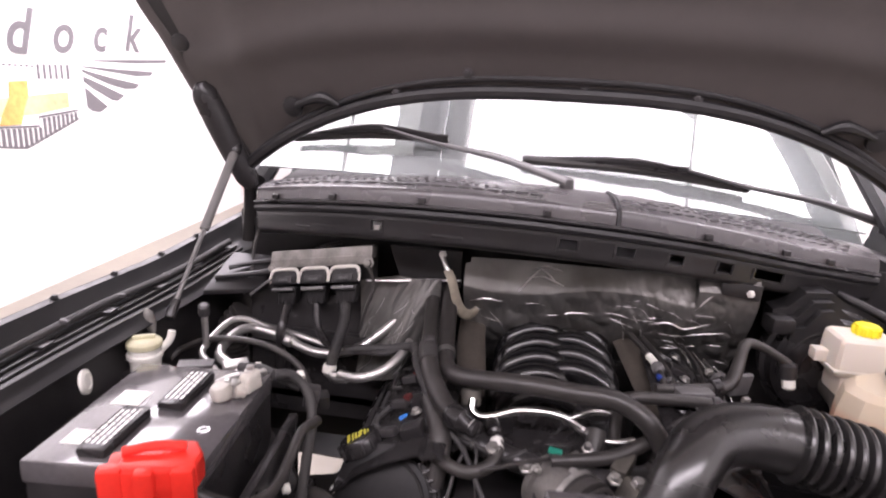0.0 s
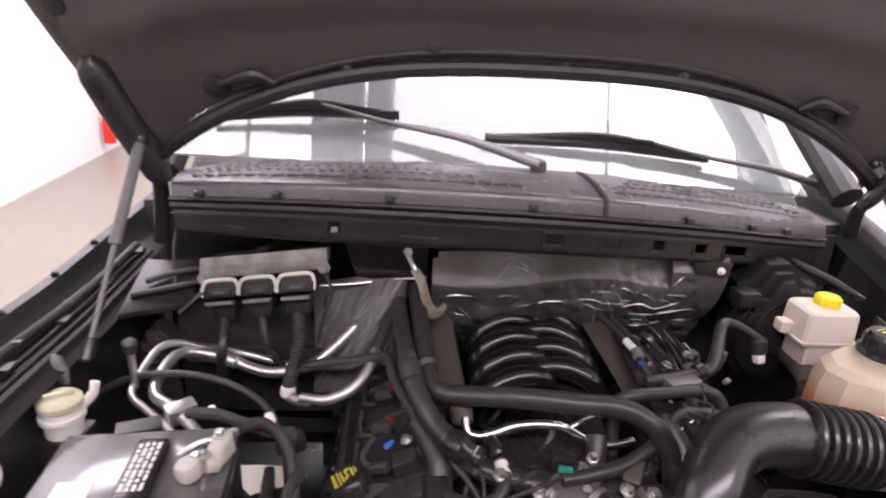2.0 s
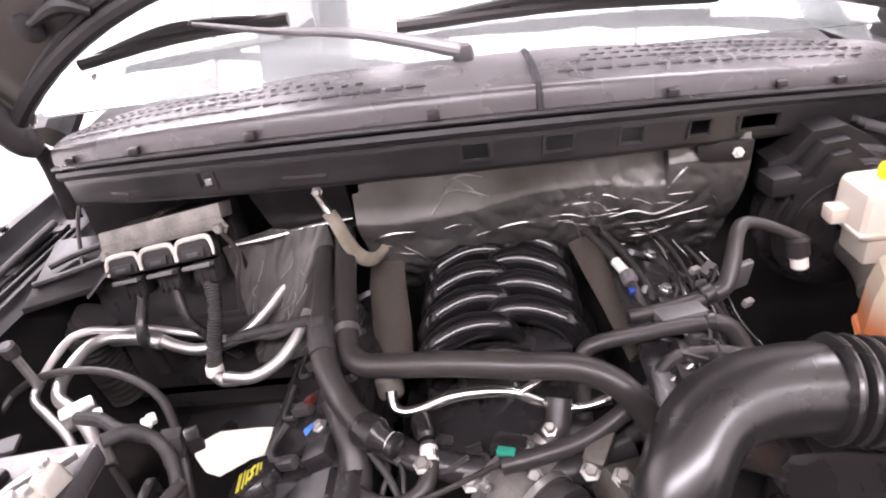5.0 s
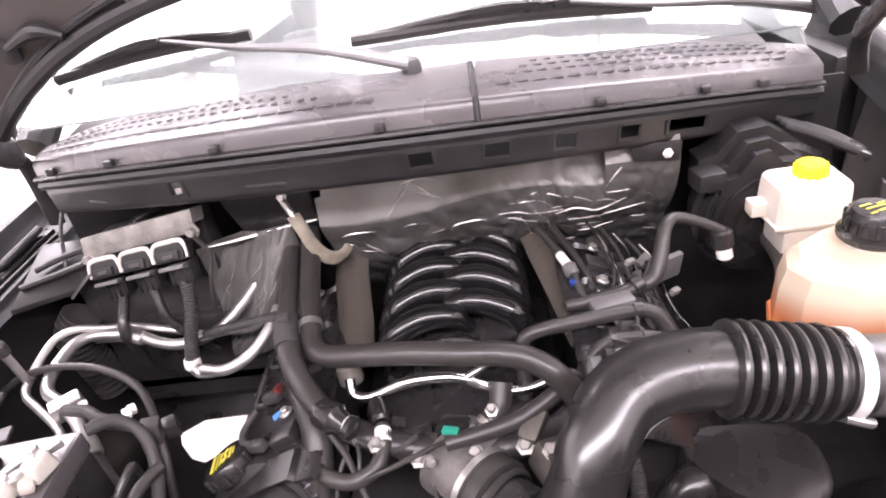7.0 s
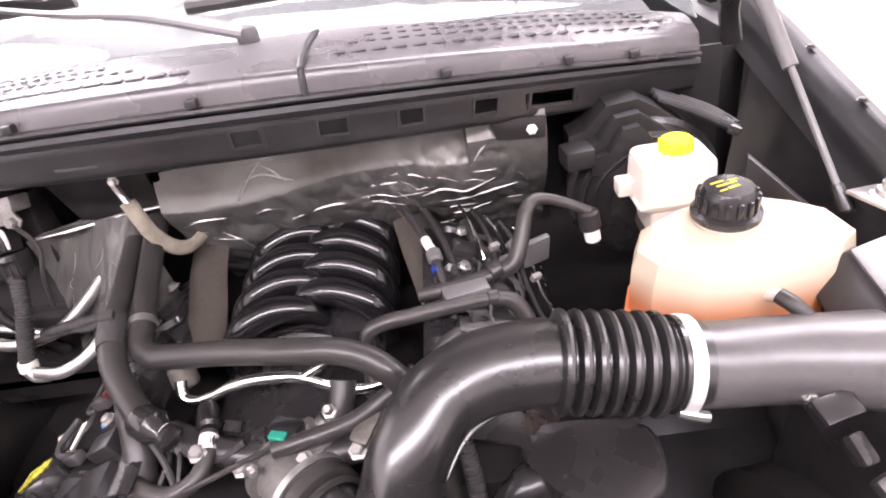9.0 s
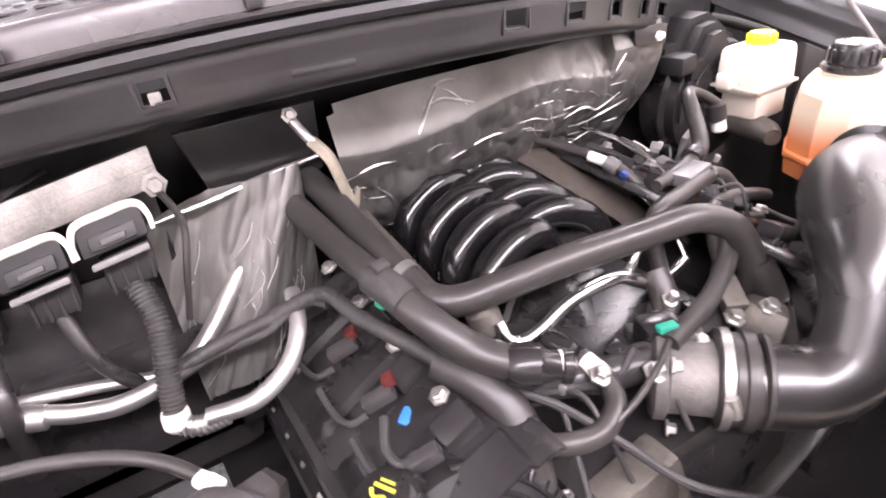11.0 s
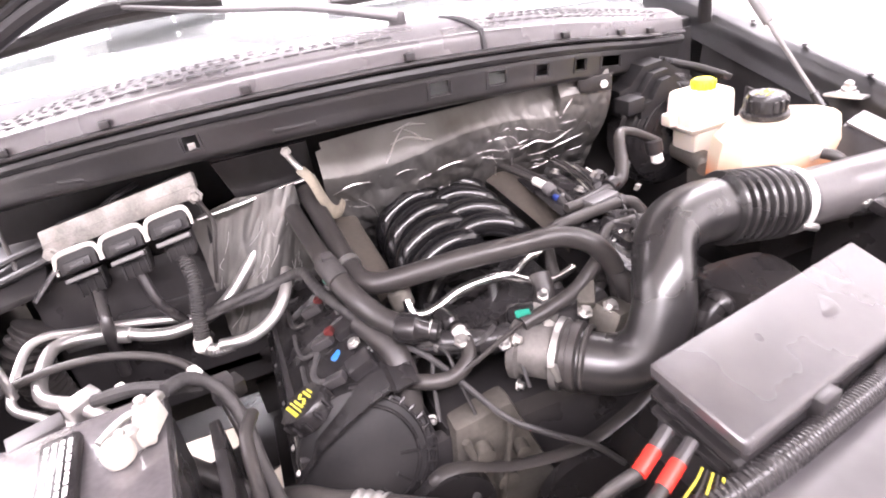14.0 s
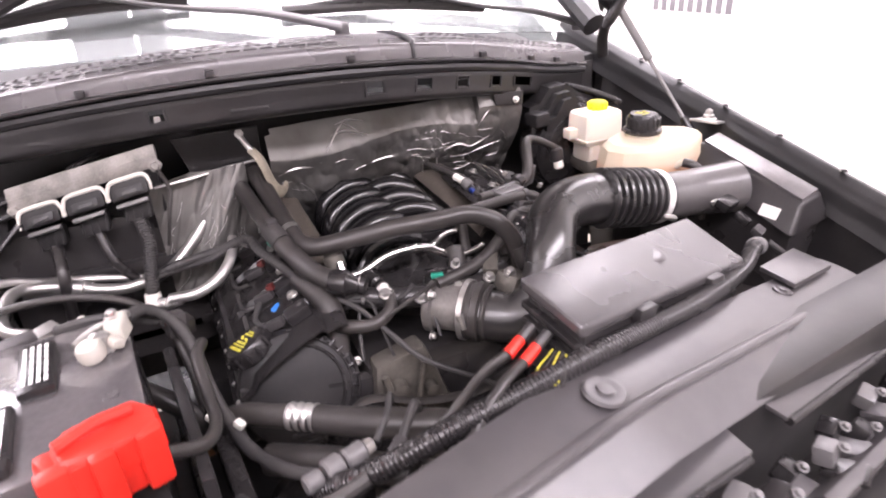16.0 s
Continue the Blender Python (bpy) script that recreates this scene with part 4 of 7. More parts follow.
fd = thing("fender_plug", "round white plastic plug on the inner fender", "plug", at=(-0.795, 0.415, 1.018))
part("disc", lathe([(0.022, 0), (0.022, 0.005), (0.014, 0.008), (0.013, 0.006)], 20, pose(0, 0, 0, 0, 80, 20)), WHITEP, fd)
wn = thing("washer_nozzle", "small pale plastic washer nozzle", "nozzle", at=(-0.806, 0.622, 1.005))
part("tip", lathe([(0.006, 0), (0.012, 0.025), (0.010, 0.045), (0.003, 0.055)], 12, pose(0, 0, 0.02, 0, -12, 0)), BRACKET, wn)
part("stem", sweep([(0, 0, -0.12), (0.005, 0, -0.05), (0, 0, 0.02)], 0.005, 8), BLACK, wn)

# ---- engine control module ----
ecm = thing("engine_control_module", "engine computer on a pale bracket with three black plugs", "control module")
A, B = Vector((-0.678, 0.905, 1.118)), Vector((-0.388, 0.850, 1.176))
ux = (B - A).normalized()
EM = Matrix(((ux.x, 0, 0, 0), (ux.y, 1, 0, 0), (ux.z, 0, 1, 0), (0, 0, 0, 1)))
EM = Matrix.Translation((A + B) / 2) @ EM
part("case", rounded_box(0.262, 0.05, 0.16, 0.006, m=EM @ pose(0, 0.045, -0.07)), PLUGM, ecm)
part("bracket", rounded_box(0.278, 0.045, 0.026, 0.004, m=EM @ pose(0, 0.005, 0.008, -18)), BRACKET, ecm, "pale grey dusty metal bracket")
part("bracket_face", rounded_box(0.278, 0.006, 0.022, 0.002, m=EM @ pose(0, -0.018, -0.004)), BRACKET, ecm)
for x in (-0.088, -0.006, 0.076):
    p = part("plug", rounded_box(0.068, 0.040, 0.034, 0.004, m=EM @ pose(x, -0.026, -0.040, -24)), PLUGM, ecm, "black locking plug")
    a, b = 0.039, 0.030
    part("lever", sweep([EM @ Vector((x - a, -0.046, -0.046)), EM @ Vector((x - a, -0.042, -0.030)), EM @ Vector((x - b, -0.036, -0.016)), EM @ Vector((x, -0.035, -0.0145)), EM @ Vector((x + b, -0.036, -0.016)), EM @ Vector((x + a, -0.042, -0.030)), EM @ Vector((x + a, -0.046, -0.046))], [0.0024, 0.0030, 0.0044, 0.0048, 0.0044, 0.0030, 0.0024], 8, 5), LEVERM, p, "pale lever")
    part("window", rounded_box(0.048, 0.004, 0.016, 0.002, m=EM @ pose(x, -0.049, -0.036, -24)), LIP, p, "dark recessed window")
    part("tongue", rounded_box(0.026, 0.005, 0.007, 0.002, m=EM @ pose(x, -0.051, -0.037, -24)), GREYP, p)
    # the plug's lower lip, given a paler grey to look lit
    part("ledge", rounded_box(0.060, 0.018, 0.008, 0.003, m=EM @ pose(x, -0.050, -0.060, -24)), GREYC, p, "lower lip greyed as if lit")
    part("boot", rounded_box(0.052, 0.036, 0.044, 0.010, m=EM @ pose(x + 0.004, -0.024, -0.082, -12), taper=1.1), PLUGM, p)
    for k in range(4):
        part("rib", rounded_box(0.004, 0.006, 0.030, 0.001, m=EM @ pose(x - 0.018 + 0.014 * k, -0.042, -0.084, -14)), PLUGM, p)
bolt("stud", EM @ Vector((0.132, -0.02, -0.012)), (0, -1, 0.2), ecm, 0.009, 0.014, BRACKET)
bolt("stud", EM @ Vector((-0.130, -0.02, -0.014)), (0, -1, 0.2), ecm, 0.009, 0.014, BRACKET)
part("loom", sweep([EM @ Vector((0.078, -0.035, -0.10)), (-0.452, 0.800, 1.02), (-0.462, 0.775, 0.97), (-0.470, 0.757, 0.925)], 0.0125, 12, ridge=0.0022, pitch=0.005), TAPE, ecm, "black corrugated wire loom")
part("loom_end", lathe([(0.014, 0), (0.0155, 0.005), (0.0155, 0.018), (0.011, 0.024)], 16, along((-0.469, 0.759, 0.935), (-0.472, 0.752, 0.90))), WHITEP, ecm, "white plastic loom end")
part("loom", sweep([EM @ Vector((-0.002, -0.035, -0.10)), (-0.52, 0.82, 0.99), (-0.49, 0.83, 0.93), (-0.47, 0.85, 0.88)], 0.009, 12), BLACK, ecm)
part("loom", sweep([EM @ Vector((-0.082, -0.035, -0.10)), (-0.61, 0.81, 0.98), (-0.62, 0.83, 0.92), (-0.63, 0.85, 0.86)], 0.011, 12), BLACK, ecm)
part("ground_wire", sweep([EM @ Vector((0.132, -0.03, -0.012)), (-0.392, 0.83, 1.11), (-0.405, 0.82, 1.06), (-0.42, 0.82, 1.0)], 0.004, 8), RUBBER, ecm)

# dark blower housing below the module and intake boot on the fender side
hv = thing("heater_housing", "black plastic heater housing on the firewall", "heater housing", at=(-0.55, 0.94, 0.72))
part("body", rounded_box(0.36, 0.12, 0.34, 0.03, m=pose(0, 0, 0.17)), BLACK, hv)
part("ridge", rounded_box(0.24, 0.03, 0.05, 0.012, m=pose(0.06, -0.07, 0.22)), BLACK, hv)
part("flange", rounded_box(0.38, 0.02, 0.03, 0.006, m=pose(0, -0.05, 0.06)), BLACK, hv)
bt_ = thing("cabin_boot", "black corrugated rubber boot beside the fender", "rubber boot")
part("bellows", sweep([(-0.76, 0.88, 0.78), (-0.765, 0.87, 0.88), (-0.76, 0.86, 0.95), (-0.73, 0.87, 0.99)], 0.034, 18, ridge=0.008, pitch=0.014), RUBBER, bt_)
ap = thing("apron_panel", "black sheet-metal apron pieces by the hood hinge", "apron panel")
part("plate", hexa([(-0.80, 0.80, 1.05), (-0.68, 0.86, 1.05), (-0.68, 0.95, 1.06), (-0.80, 0.95, 1.06), (-0.80, 0.80, 1.062), (-0.68, 0.86, 1.062), (-0.68, 0.95, 1.12), (-0.80, 0.95, 1.12)], 0.004), BAYPAINT, ap)
for k in range(2):
    part("rib", sweep([(-0.79 + 0.02 * k, 0.84 + 0.03 * k, 1.085 + 0.018 * k), (-0.73, 0.865 + 0.03 * k, 1.09 + 0.02 * k), (-0.66, 0.89 + 0.025 * k, 1.10 + 0.02 * k)], 0.007, 8), BAYPAINT, ap)
part("cable", sweep([(-0.745, 1.0, 1.19), (-0.735, 0.94, 1.15), (-0.72, 0.89, 1.10), (-0.725, 0.86, 1.04)], 0.004, 8), RUBBER, ap)
part("strap", sweep([(-0.70, 0.84, 1.05), (-0.64, 0.87, 1.10), (-0.56, 0.90, 1.16), (-0.50, 0.92, 1.18)], 0.010, 8, flat=0.3), BLACK, ap)

# ---- air-conditioning lines ----
ac = thing("air_conditioning_lines", "two bare aluminium air-conditioning pipes with a clamp", "pipes")
part("suction_pipe", sweep([(-0.56, 0.56, 0.93), (-0.60, 0.605, 0.952), (-0.645, 0.64, 0.965), (-0.682, 0.665, 0.970), (-0.695, 0.70, 0.978), (-0.694, 0.75, 0.985), (-0.688, 0.785, 0.985), (-0.670, 0.808, 0.978), (-0.635, 0.82, 0.966), (-0.60, 0.825, 0.955), (-0.555, 0.81, 0.943), (-0.50, 0.80, 0.94), (-0.43, 0.82, 0.95), (-0.36, 0.86, 1.0), (-0.305, 0.885, 1.06), (-0.28, 0.90, 1.085)], 0.0110, 14, 6), ALU, ac)
part("liquid_pipe", sweep([(-0.575, 0.53, 0.92), (-0.63, 0.595, 0.945), (-0.685, 0.635, 0.960), (-0.722, 0.662, 0.970), (-0.730, 0.69, 0.980), (-0.722, 0.74, 1.000), (-0.712, 0.775, 1.008), (-0.690, 0.80, 1.003), (-0.66, 0.82, 0.985), (-0.62, 0.845, 0.965), (-0.55, 0.835, 0.955), (-0.47, 0.83, 0.935)], 0.0072, 12, 6), ALU, ac)
part("return_pipe", sweep([(-0.44, 0.735, 0.925), (-0.39, 0.722, 0.93), (-0.345, 0.735, 0.945), (-0.315, 0.77, 0.965), (-0.30, 0.82, 0.985)], 0.0105, 12, 6), ALU, ac)
part("lower_pipe", sweep([(-0.36, 0.88, 0.90), (-0.345, 0.89, 0.98), (-0.32, 0.90, 1.04)], 0.010, 10), ALU, ac)
part("pipe_clamp", rounded_box(0.05, 0.028, 0.034, 0.004, m=pose(-0.628, 0.632, 0.963, 10, 0, 40)), ALU, ac, "square aluminium pipe clamp")
part("muffler", sweep([(-0.685, 0.826, 0.962), (-0.63, 0.828, 0.960), (-0.585, 0.815, 0.952)], [0.014, 0.0165, 0.014], 14), ALU, ac)
sp = part("service_port", sweep([(-0.726, 0.685, 0.978), (-0.722, 0.678, 1.02), (-0.718, 0.670, 1.065)], 0.007, 10), ALU, ac)
part("port_cap", lathe([(0.011, 0), (0.012, 0.004), (0.012, 0.022), (0.008, 0.026)], 14, along((-0.719, 0.672, 1.058), (-0.714, 0.663, 1.10))), GREYP, sp, "dark screw cap")
part("hose_crimp", lathe([(0.017, 0), (0.018, 0.004), (0.018, 0.03), (0.016, 0.034)], 16, along((-0.575, 0.575, 0.937), (-0.54, 0.535, 0.915))), STEEL, ac)
part("rubber_hose", sweep([(-0.55, 0.545, 0.922), (-0.50, 0.50, 0.90), (-0.44, 0.46, 0.86), (-0.40, 0.44, 0.78)], 0.016, 12), RUBBER, ac)
part("loom_tail", sweep([(-0.468, 0.752, 0.918), (-0.45, 0.74, 0.915), (-0.42, 0.73, 0.922)], 0.011, 10, ridge=0.002, pitch=0.006), ALU, ac)

# big looping cable over the battery corner
ca = thing("battery_cable", "thick black battery cable looping over the battery", "cable")
part("cable", sweep([(-0.80, 0.70, 0.955), (-0.74, 0.70, 0.985), (-0.66, 0.695, 1.00), (-0.57, 0.675, 1.00), (-0.49, 0.635, 0.985), (-0.445, 0.58, 0.955), (-0.425, 0.53, 0.90), (-0.42, 0.49, 0.82)], 0.0068, 12, 6), RUBBER, ca)
part("tail", sweep([(-0.80, 0.70, 0.955), (-0.815, 0.66, 0.93), (-0.815, 0.58, 0.90), (-0.81, 0.50, 0.86)], 0.007, 10), RUBBER, ca)
nc = thing("negative_cable", "taped black negative cable with white clips", "cable")
part("cable", sweep([(-0.485, 0.505, 1.03), (-0.46, 0.53, 1.02), (-0.43, 0.53, 0.99), (-0.41, 0.50, 0.95), (-0.40, 0.45, 0.91), (-0.385, 0.39, 0.88), (-0.36, 0.32, 0.86), (-0.31, 0.25, 0.86), (-0.25, 0.20, 0.88)], 0.0095, 12, 6, wobble=0.25), TAPE, nc)
part("branch", sweep([(-0.60, 0.60, 0.985), (-0.54, 0.575, 1.00), (-0.49, 0.545, 1.005), (-0.45, 0.545, 0.99)], 0.010, 10, wobble=0.2), TAPE, nc)
part("fuse_link", rounded_box(0.028, 0.024, 0.040, 0.004, m=pose(-0.428, 0.545, 0.975, 0, 10, 20)), GREYP, nc, "dark grey link housing")
part("fuse_link", rounded_box(0.022, 0.026, 0.03, 0.004, m=pose(-0.415, 0.570, 0.955, 10, 0, 30)), BLACK, nc)
for q in ((-0.458, 0.566, 1.004), (-0.452, 0.548, 1.014), (-0.37, 0.36, 0.885), (-0.405, 0.375, 0.90), (-0.56, 0.595, 0.995)):
    part("white_clip", rounded_box(0.013, 0.016, 0.010, 0.003, m=pose(*q, 20, 10, 40)), WHITEP, nc, "white plastic clip")
pc = thing("positive_cable", "black positive cable leaving the red cover", "cable")
part("cable", sweep([(-0.50, 0.20, 1.02), (-0.45, 0.21, 1.00), (-0.41, 0.24, 0.97), (-0.395, 0.30, 0.95), (-0.40, 0.37, 0.95), (-0.405, 0.44, 0.965), (-0.395, 0.49, 0.96)], 0.009, 12, 6), RUBBER, pc)


# ---- engine ----
eng = thing("engine_block", "dark V8 engine block with cast aluminium front cover", "engine", at=(0.03, 0.68, 0.50))
part("block", rounded_box(0.36, 0.52, 0.34, 0.03, m=pose(0, 0.03, 0.17)), BAYPAINT, eng)
part("front_cover", hexa([(-0.20, -0.27, -0.02), (0.06, -0.27, -0.02), (0.06, -0.20, -0.02), (-0.20, -0.20, -0.02), (-0.165, -0.245, 0.345), (-0.07, -0.25, 0.365), (-0.07, -0.20, 0.365), (-0.165, -0.20, 0.345)], 0.012), CAST, eng, "rough cast aluminium front cover")
part("front_plate", rounded_box(0.44, 0.03, 0.32, 0.02, m=pose(-0.02, -0.215, 0.16)), BLACK, eng)
for x, z, r in ((-0.13, 0.30, 0.016), (-0.10, 0.23, 0.020), (-0.155, 0.20, 0.014), (-0.07, 0.28, 0.013)):
    part("cast_boss", lathe([(r, -0.01), (r * 0.9, 0.012), (r * 0.4, 0.014)], 14, pose(x, -0.262, z, 90, 0, 0)), CAST, eng)
part("cast_rib", sweep([(-0.155, -0.262, 0.335), (-0.14, -0.27, 0.26), (-0.13, -0.272, 0.15)], 0.007, 8), CAST, eng)
part("cast_rib", sweep([(-0.08, -0.262, 0.34), (-0.10, -0.27, 0.26), (-0.12, -0.272, 0.15)], 0.006, 8), CAST, eng)
part("valley_plate", rounded_box(0.24, 0.40, 0.02, 0.006, m=pose(0, 0.05, 0.40)), SATIN, eng)
part("water_crossover", sweep([(-0.17, -0.12, 0.43), (-0.10, -0.15, 0.42), (-0.02, -0.165, 0.41), (0.08, -0.16, 0.40), (0.16, -0.13, 0.40)], 0.020, 14), BLACK, eng)
for x, y, z in ((-0.11, -0.17, 0.44), (-0.05, -0.19, 0.425), (0.03, -0.185, 0.42), (0.10, -0.18, 0.42)):
    bolt("bolt", (x, y, z), (0, -0.4, 1), eng, 0.009, 0.012)

rnd = random.Random(5)


DRED = mat("dark_red_plastic", (0.09, 0.014, 0.012), 0.5)


def cam_cover(side):
    """Ribbed black rocker cover leaning outward on its bank."""
    cc = thing("rocker_cover", "black plastic rocker cover with coil covers", "rocker cover", "rocker covers")
    x_in, x_out = 0.03 + side * 0.195, 0.03 + side * 0.40
    low = 0.030 if side < 0 else 0.0
    zi, zo = 0.955 - low, 0.845 - low

    def fn(u, v):
        x = bend(x_in, x_out, v)
        z = bend(zi, zo, v) + 0.022 * math.sin(v * math.pi) ** 0.5
        z += 0.010 * (1 if (int(u * 8) % 2 == 0 and 0.18 < v < 0.8) else 0)
        return Vector((x, 0.47 + 0.44 * u, z + 0.03 * u))

    part("cover", grid(fn, 64, 24, 0.004), SATIN, cc)
    part("skirt", hexa([(min(x_in, x_out), 0.475, 0.74), (max(x_in, x_out), 0.475, 0.74), (max(x_in, x_out), 0.90, 0.74), (min(x_in, x_out), 0.90, 0.74)] + [(min(x_in, x_out) + 0.01, 0.48, 0.85), (max(x_in, x_out) - 0.01, 0.48, 0.85), (max(x_in, x_out) - 0.01, 0.895, 0.87), (min(x_in, x_out) + 0.01, 0.895, 0.87)], 0.01), BLACK, cc)
    for k in range(4):
        y = 0.555 + 0.095 * k
        x = bend(x_in, x_out, 0.33)
        c = part("coil", rounded_box(0.044, 0.036, 0.024, 0.006, m=pose(x, y, 0.958 - low + 0.007 * k, 0, side * 24, 0)), BLACK, cc)
        bolt("coil_bolt", (x - side * 0.0, y + 0.028, 0.978 - low + 0.007 * k), (side * 0.4, 0, 1), c, 0.008, 0.008, STEEL)
        part("coil_plug", rounded_box(0.038, 0.018, 0.016, 0.004, m=pose(x + side * 0.045, y - 0.01, 0.952 - low + 0.007 * k, 0, side * 24, side * 20)), GREYP, c)
        part("lock_tab", rounded_box(0.014, 0.016, 0.012, 0.003, m=pose(x + side * 0.03, y - 0.008, 0.968 - low + 0.007 * k, 0, side * 24, side * 20)), DRED, c, "small dark red lock tab") if k in (1, 2) and side < 0 else None
        part("wire", sweep([(x + side * 0.062, y - 0.012, 0.945 - low), (x + side * 0.082, y - 0.004, 0.938 - low), (x + side * 0.088, y + 0.03, 0.932 - low), (x + side * 0.088, y + 0.07, 0.936 - low)], 0.0040, 8), TAPE, c)
    for k in range(9):
        y = 0.485 + 0.051 * k
        bolt("bolt", (x_out - side * 0.008, y, 0.853 - low + 0.003 * k), (side * 0.4, 0, 1), cc, 0.006, 0.008)
    return cc


cam_cover(-1)
cam_cover(1)

oc = thing("oil_filler_cap", "black oil filler cap with yellow print", "oil cap", at=(-0.320, 0.533, 0.884))
OM = pose(0, 0, 0, -18, -22, 25)
c_ = part("cap", lathe([(0.038, 0), (0.040, 0.004), (0.040, 0.024), (0.036, 0.030), (0.010, 0.031)], 26, OM), SATIN, oc)
for i in range(12):
    a = 2 * math.pi * i / 12
    part("grip", rounded_box(0.007, 0.006, 0.022, 0.002, m=OM @ pose(0.041 * math.cos(a), 0.041 * math.sin(a), 0.014, 0, 0, math.degrees(a))), SATIN, c_)
for dx, w, h in ((-0.018, 0.006, 0.045), (-0.010, 0.003, 0.045), (-0.004, 0.004, 0.035), (0.014, 0.004, 0.030), (0.020, 0.003, 0.02)):
    part("print_bar", rounded_box(w, h, 0.001, 0, m=OM @ pose(dx, 0, 0.0318)), INK_Y, c_, smooth=False)
part("pictogram", sweep([OM @ Vector((0.0, -0.014, 0.032)), OM @ Vector((0.006, -0.004, 0.032)), OM @ Vector((0.003, 0.008, 0.032)), OM @ Vector((0.009, 0.016, 0.032))], 0.0022, 6, flat=0.4), INK_Y, c_, "yellow oil can pictogram")

# intake manifold with crossing runners
man = thing("intake_manifold", "glossy black plastic intake manifold with curved runners", "intake manifold", at=(0, 0.042, -0.024))
part("plenum", rounded_box(0.235, 0.30, 0.09, 0.03, m=pose(0.032, 0.815, 0.925)), SATIN, man)
MY0, MP = 0.672, 0.0675


def mx(x):
    return 0.032 + (x - 0.032) * 0.88


for i in range(4):
    y = MY0 + MP * i
    zz = 0.006 * i
    for flip in (False, True):
        o = 0.034 if flip else 0.0

        def q(x, dy, z):
            return (mx(0.064 - x if flip else x), y + o + dy, z + zz)

        part("runner", sweep([q(-0.105, -0.012, 0.920), q(-0.103, -0.004, 0.958), q(-0.076, 0.005, 0.992), q(-0.022, 0.016, 1.010), q(0.030, 0.022, 1.003), q(0.066, 0.026, 0.972)], [0.020, 0.0225, 0.0235, 0.024, 0.021, 0.012], 18), GLOSSY, man)
        part("rib", sweep([q(-0.098, 0.024, 0.944), q(-0.072, 0.028, 0.972), q(-0.032, 0.034, 0.986), q(0.008, 0.038, 0.982)], 0.0105, 10), GLOSSY, man)
        bolt("bolt", (mx(0.032 + (0.142 if flip else -0.142)), y + 0.02, 0.950), (0.3 if flip else -0.3, 0, 1), man, 0.005, 0.010, STEEL)
part("snorkel", sweep([(0.03, 0.70, 0.90), (0.02, 0.63, 0.89), (0.0, 0.57, 0.885), (-0.02, 0.535, 0.885)], [0.06, 0.055, 0.05, 0.048], 18), SATIN, man)
part("front_boss", rounded_box(0.15, 0.05, 0.06, 0.015, m=pose(0.03, 0.655, 0.915)), SATIN, man)
part("arch", sweep([(-0.075, 0.645, 0.93), (-0.04, 0.655, 0.965), (0.02, 0.66, 0.978), (0.07, 0.665, 0.96)], 0.014, 10), GLOSSY, man)

# brown foam covers on both fuel rails
for s, pts in ((-1, ((-0.170, 0.945, 1.040), (-0.165, 0.86, 1.012), (-0.152, 0.77, 0.975), (-0.145, 0.685, 0.945))), (1, ((0.195, 0.985, 1.020), (0.215, 0.89, 0.995), (0.238, 0.80, 0.965), (0.262, 0.71, 0.925)))):
    fo = thing("rail_cover", "dull brown foam cover over a fuel rail", "rail cover", "rail covers", at=(0, 0.020, -0.010))

    def strip(u, v, pts=pts, s=s):
        k = u * 3
        i = min(int(k), 2)
        p = Vector(pts[i]).lerp(Vector(pts[i + 1]), k - i)
        w = 0.031 if s < 0 else 0.035
        c = (v - 0.5) * 2
        return p + Vector((c * w, 0.012 * c, -0.014 * abs(c) ** 3 + 0.002 * noise.noise(p * 40 + Vector((c, 0, 0)))))

    part("cover", grid(strip, 30, 10, 0.02), FOAM, fo)

# hoses across the top
def hose(name, label, category, pts, r, material=None, clamps=(), steps=7, **kw):
    t = thing(name, label, category)
    part("tube", sweep(pts, r, 16, steps, **kw), material or RUBBER, t)
    for k, rr in clamps:
        p, q = Vector(pts[k]), Vector(pts[min(k + 1, len(pts) - 1)])
        if k == len(pts) - 1:
            p, q = Vector(pts[k]), Vector(pts[k]) * 2 - Vector(pts[k - 1])
        ring_clip(p, q - p, rr, t)
    return t


HOSE_A = [(-0.228, 0.925, 1.095), (-0.218, 0.86, 1.080), (-0.208, 0.77, 1.048), (-0.199, 0.70, 1.022), (-0.190, 0.662, 1.010), (-0.165, 0.640, 1.006), (-0.12, 0.628, 1.010), (-0.03, 0.606, 1.022), (0.06, 0.584, 1.028), (0.120, 0.570, 1.032), (0.160, 0.560, 1.020), (0.188, 0.548, 1.000), (0.214, 0.540, 0.955), (0.225, 0.535, 0.90)]
hose("heater_hose", "thick black rubber heater hose bent across the engine", "hose", HOSE_A, 0.0180, clamps=((3, 0.0185),))
HOSE_B = [(-0.268, 0.925, 1.088), (-0.258, 0.86, 1.072), (-0.245, 0.77, 1.050), (-0.232, 0.68, 1.035), (-0.215, 0.625, 1.012), (-0.190, 0.587, 0.985), (-0.160, 0.553, 0.972), (-0.128, 0.532, 0.966)]
hb = hose("heater_hose", "black rubber heater hose in a ribbed sleeve", "hose", HOSE_B, 0.0165)
part("sleeve", sweep(HOSE_B[3:7], 0.0188, 18, 6, wobble=0.06), RUBBER, hb, "ribbed black sleeve")
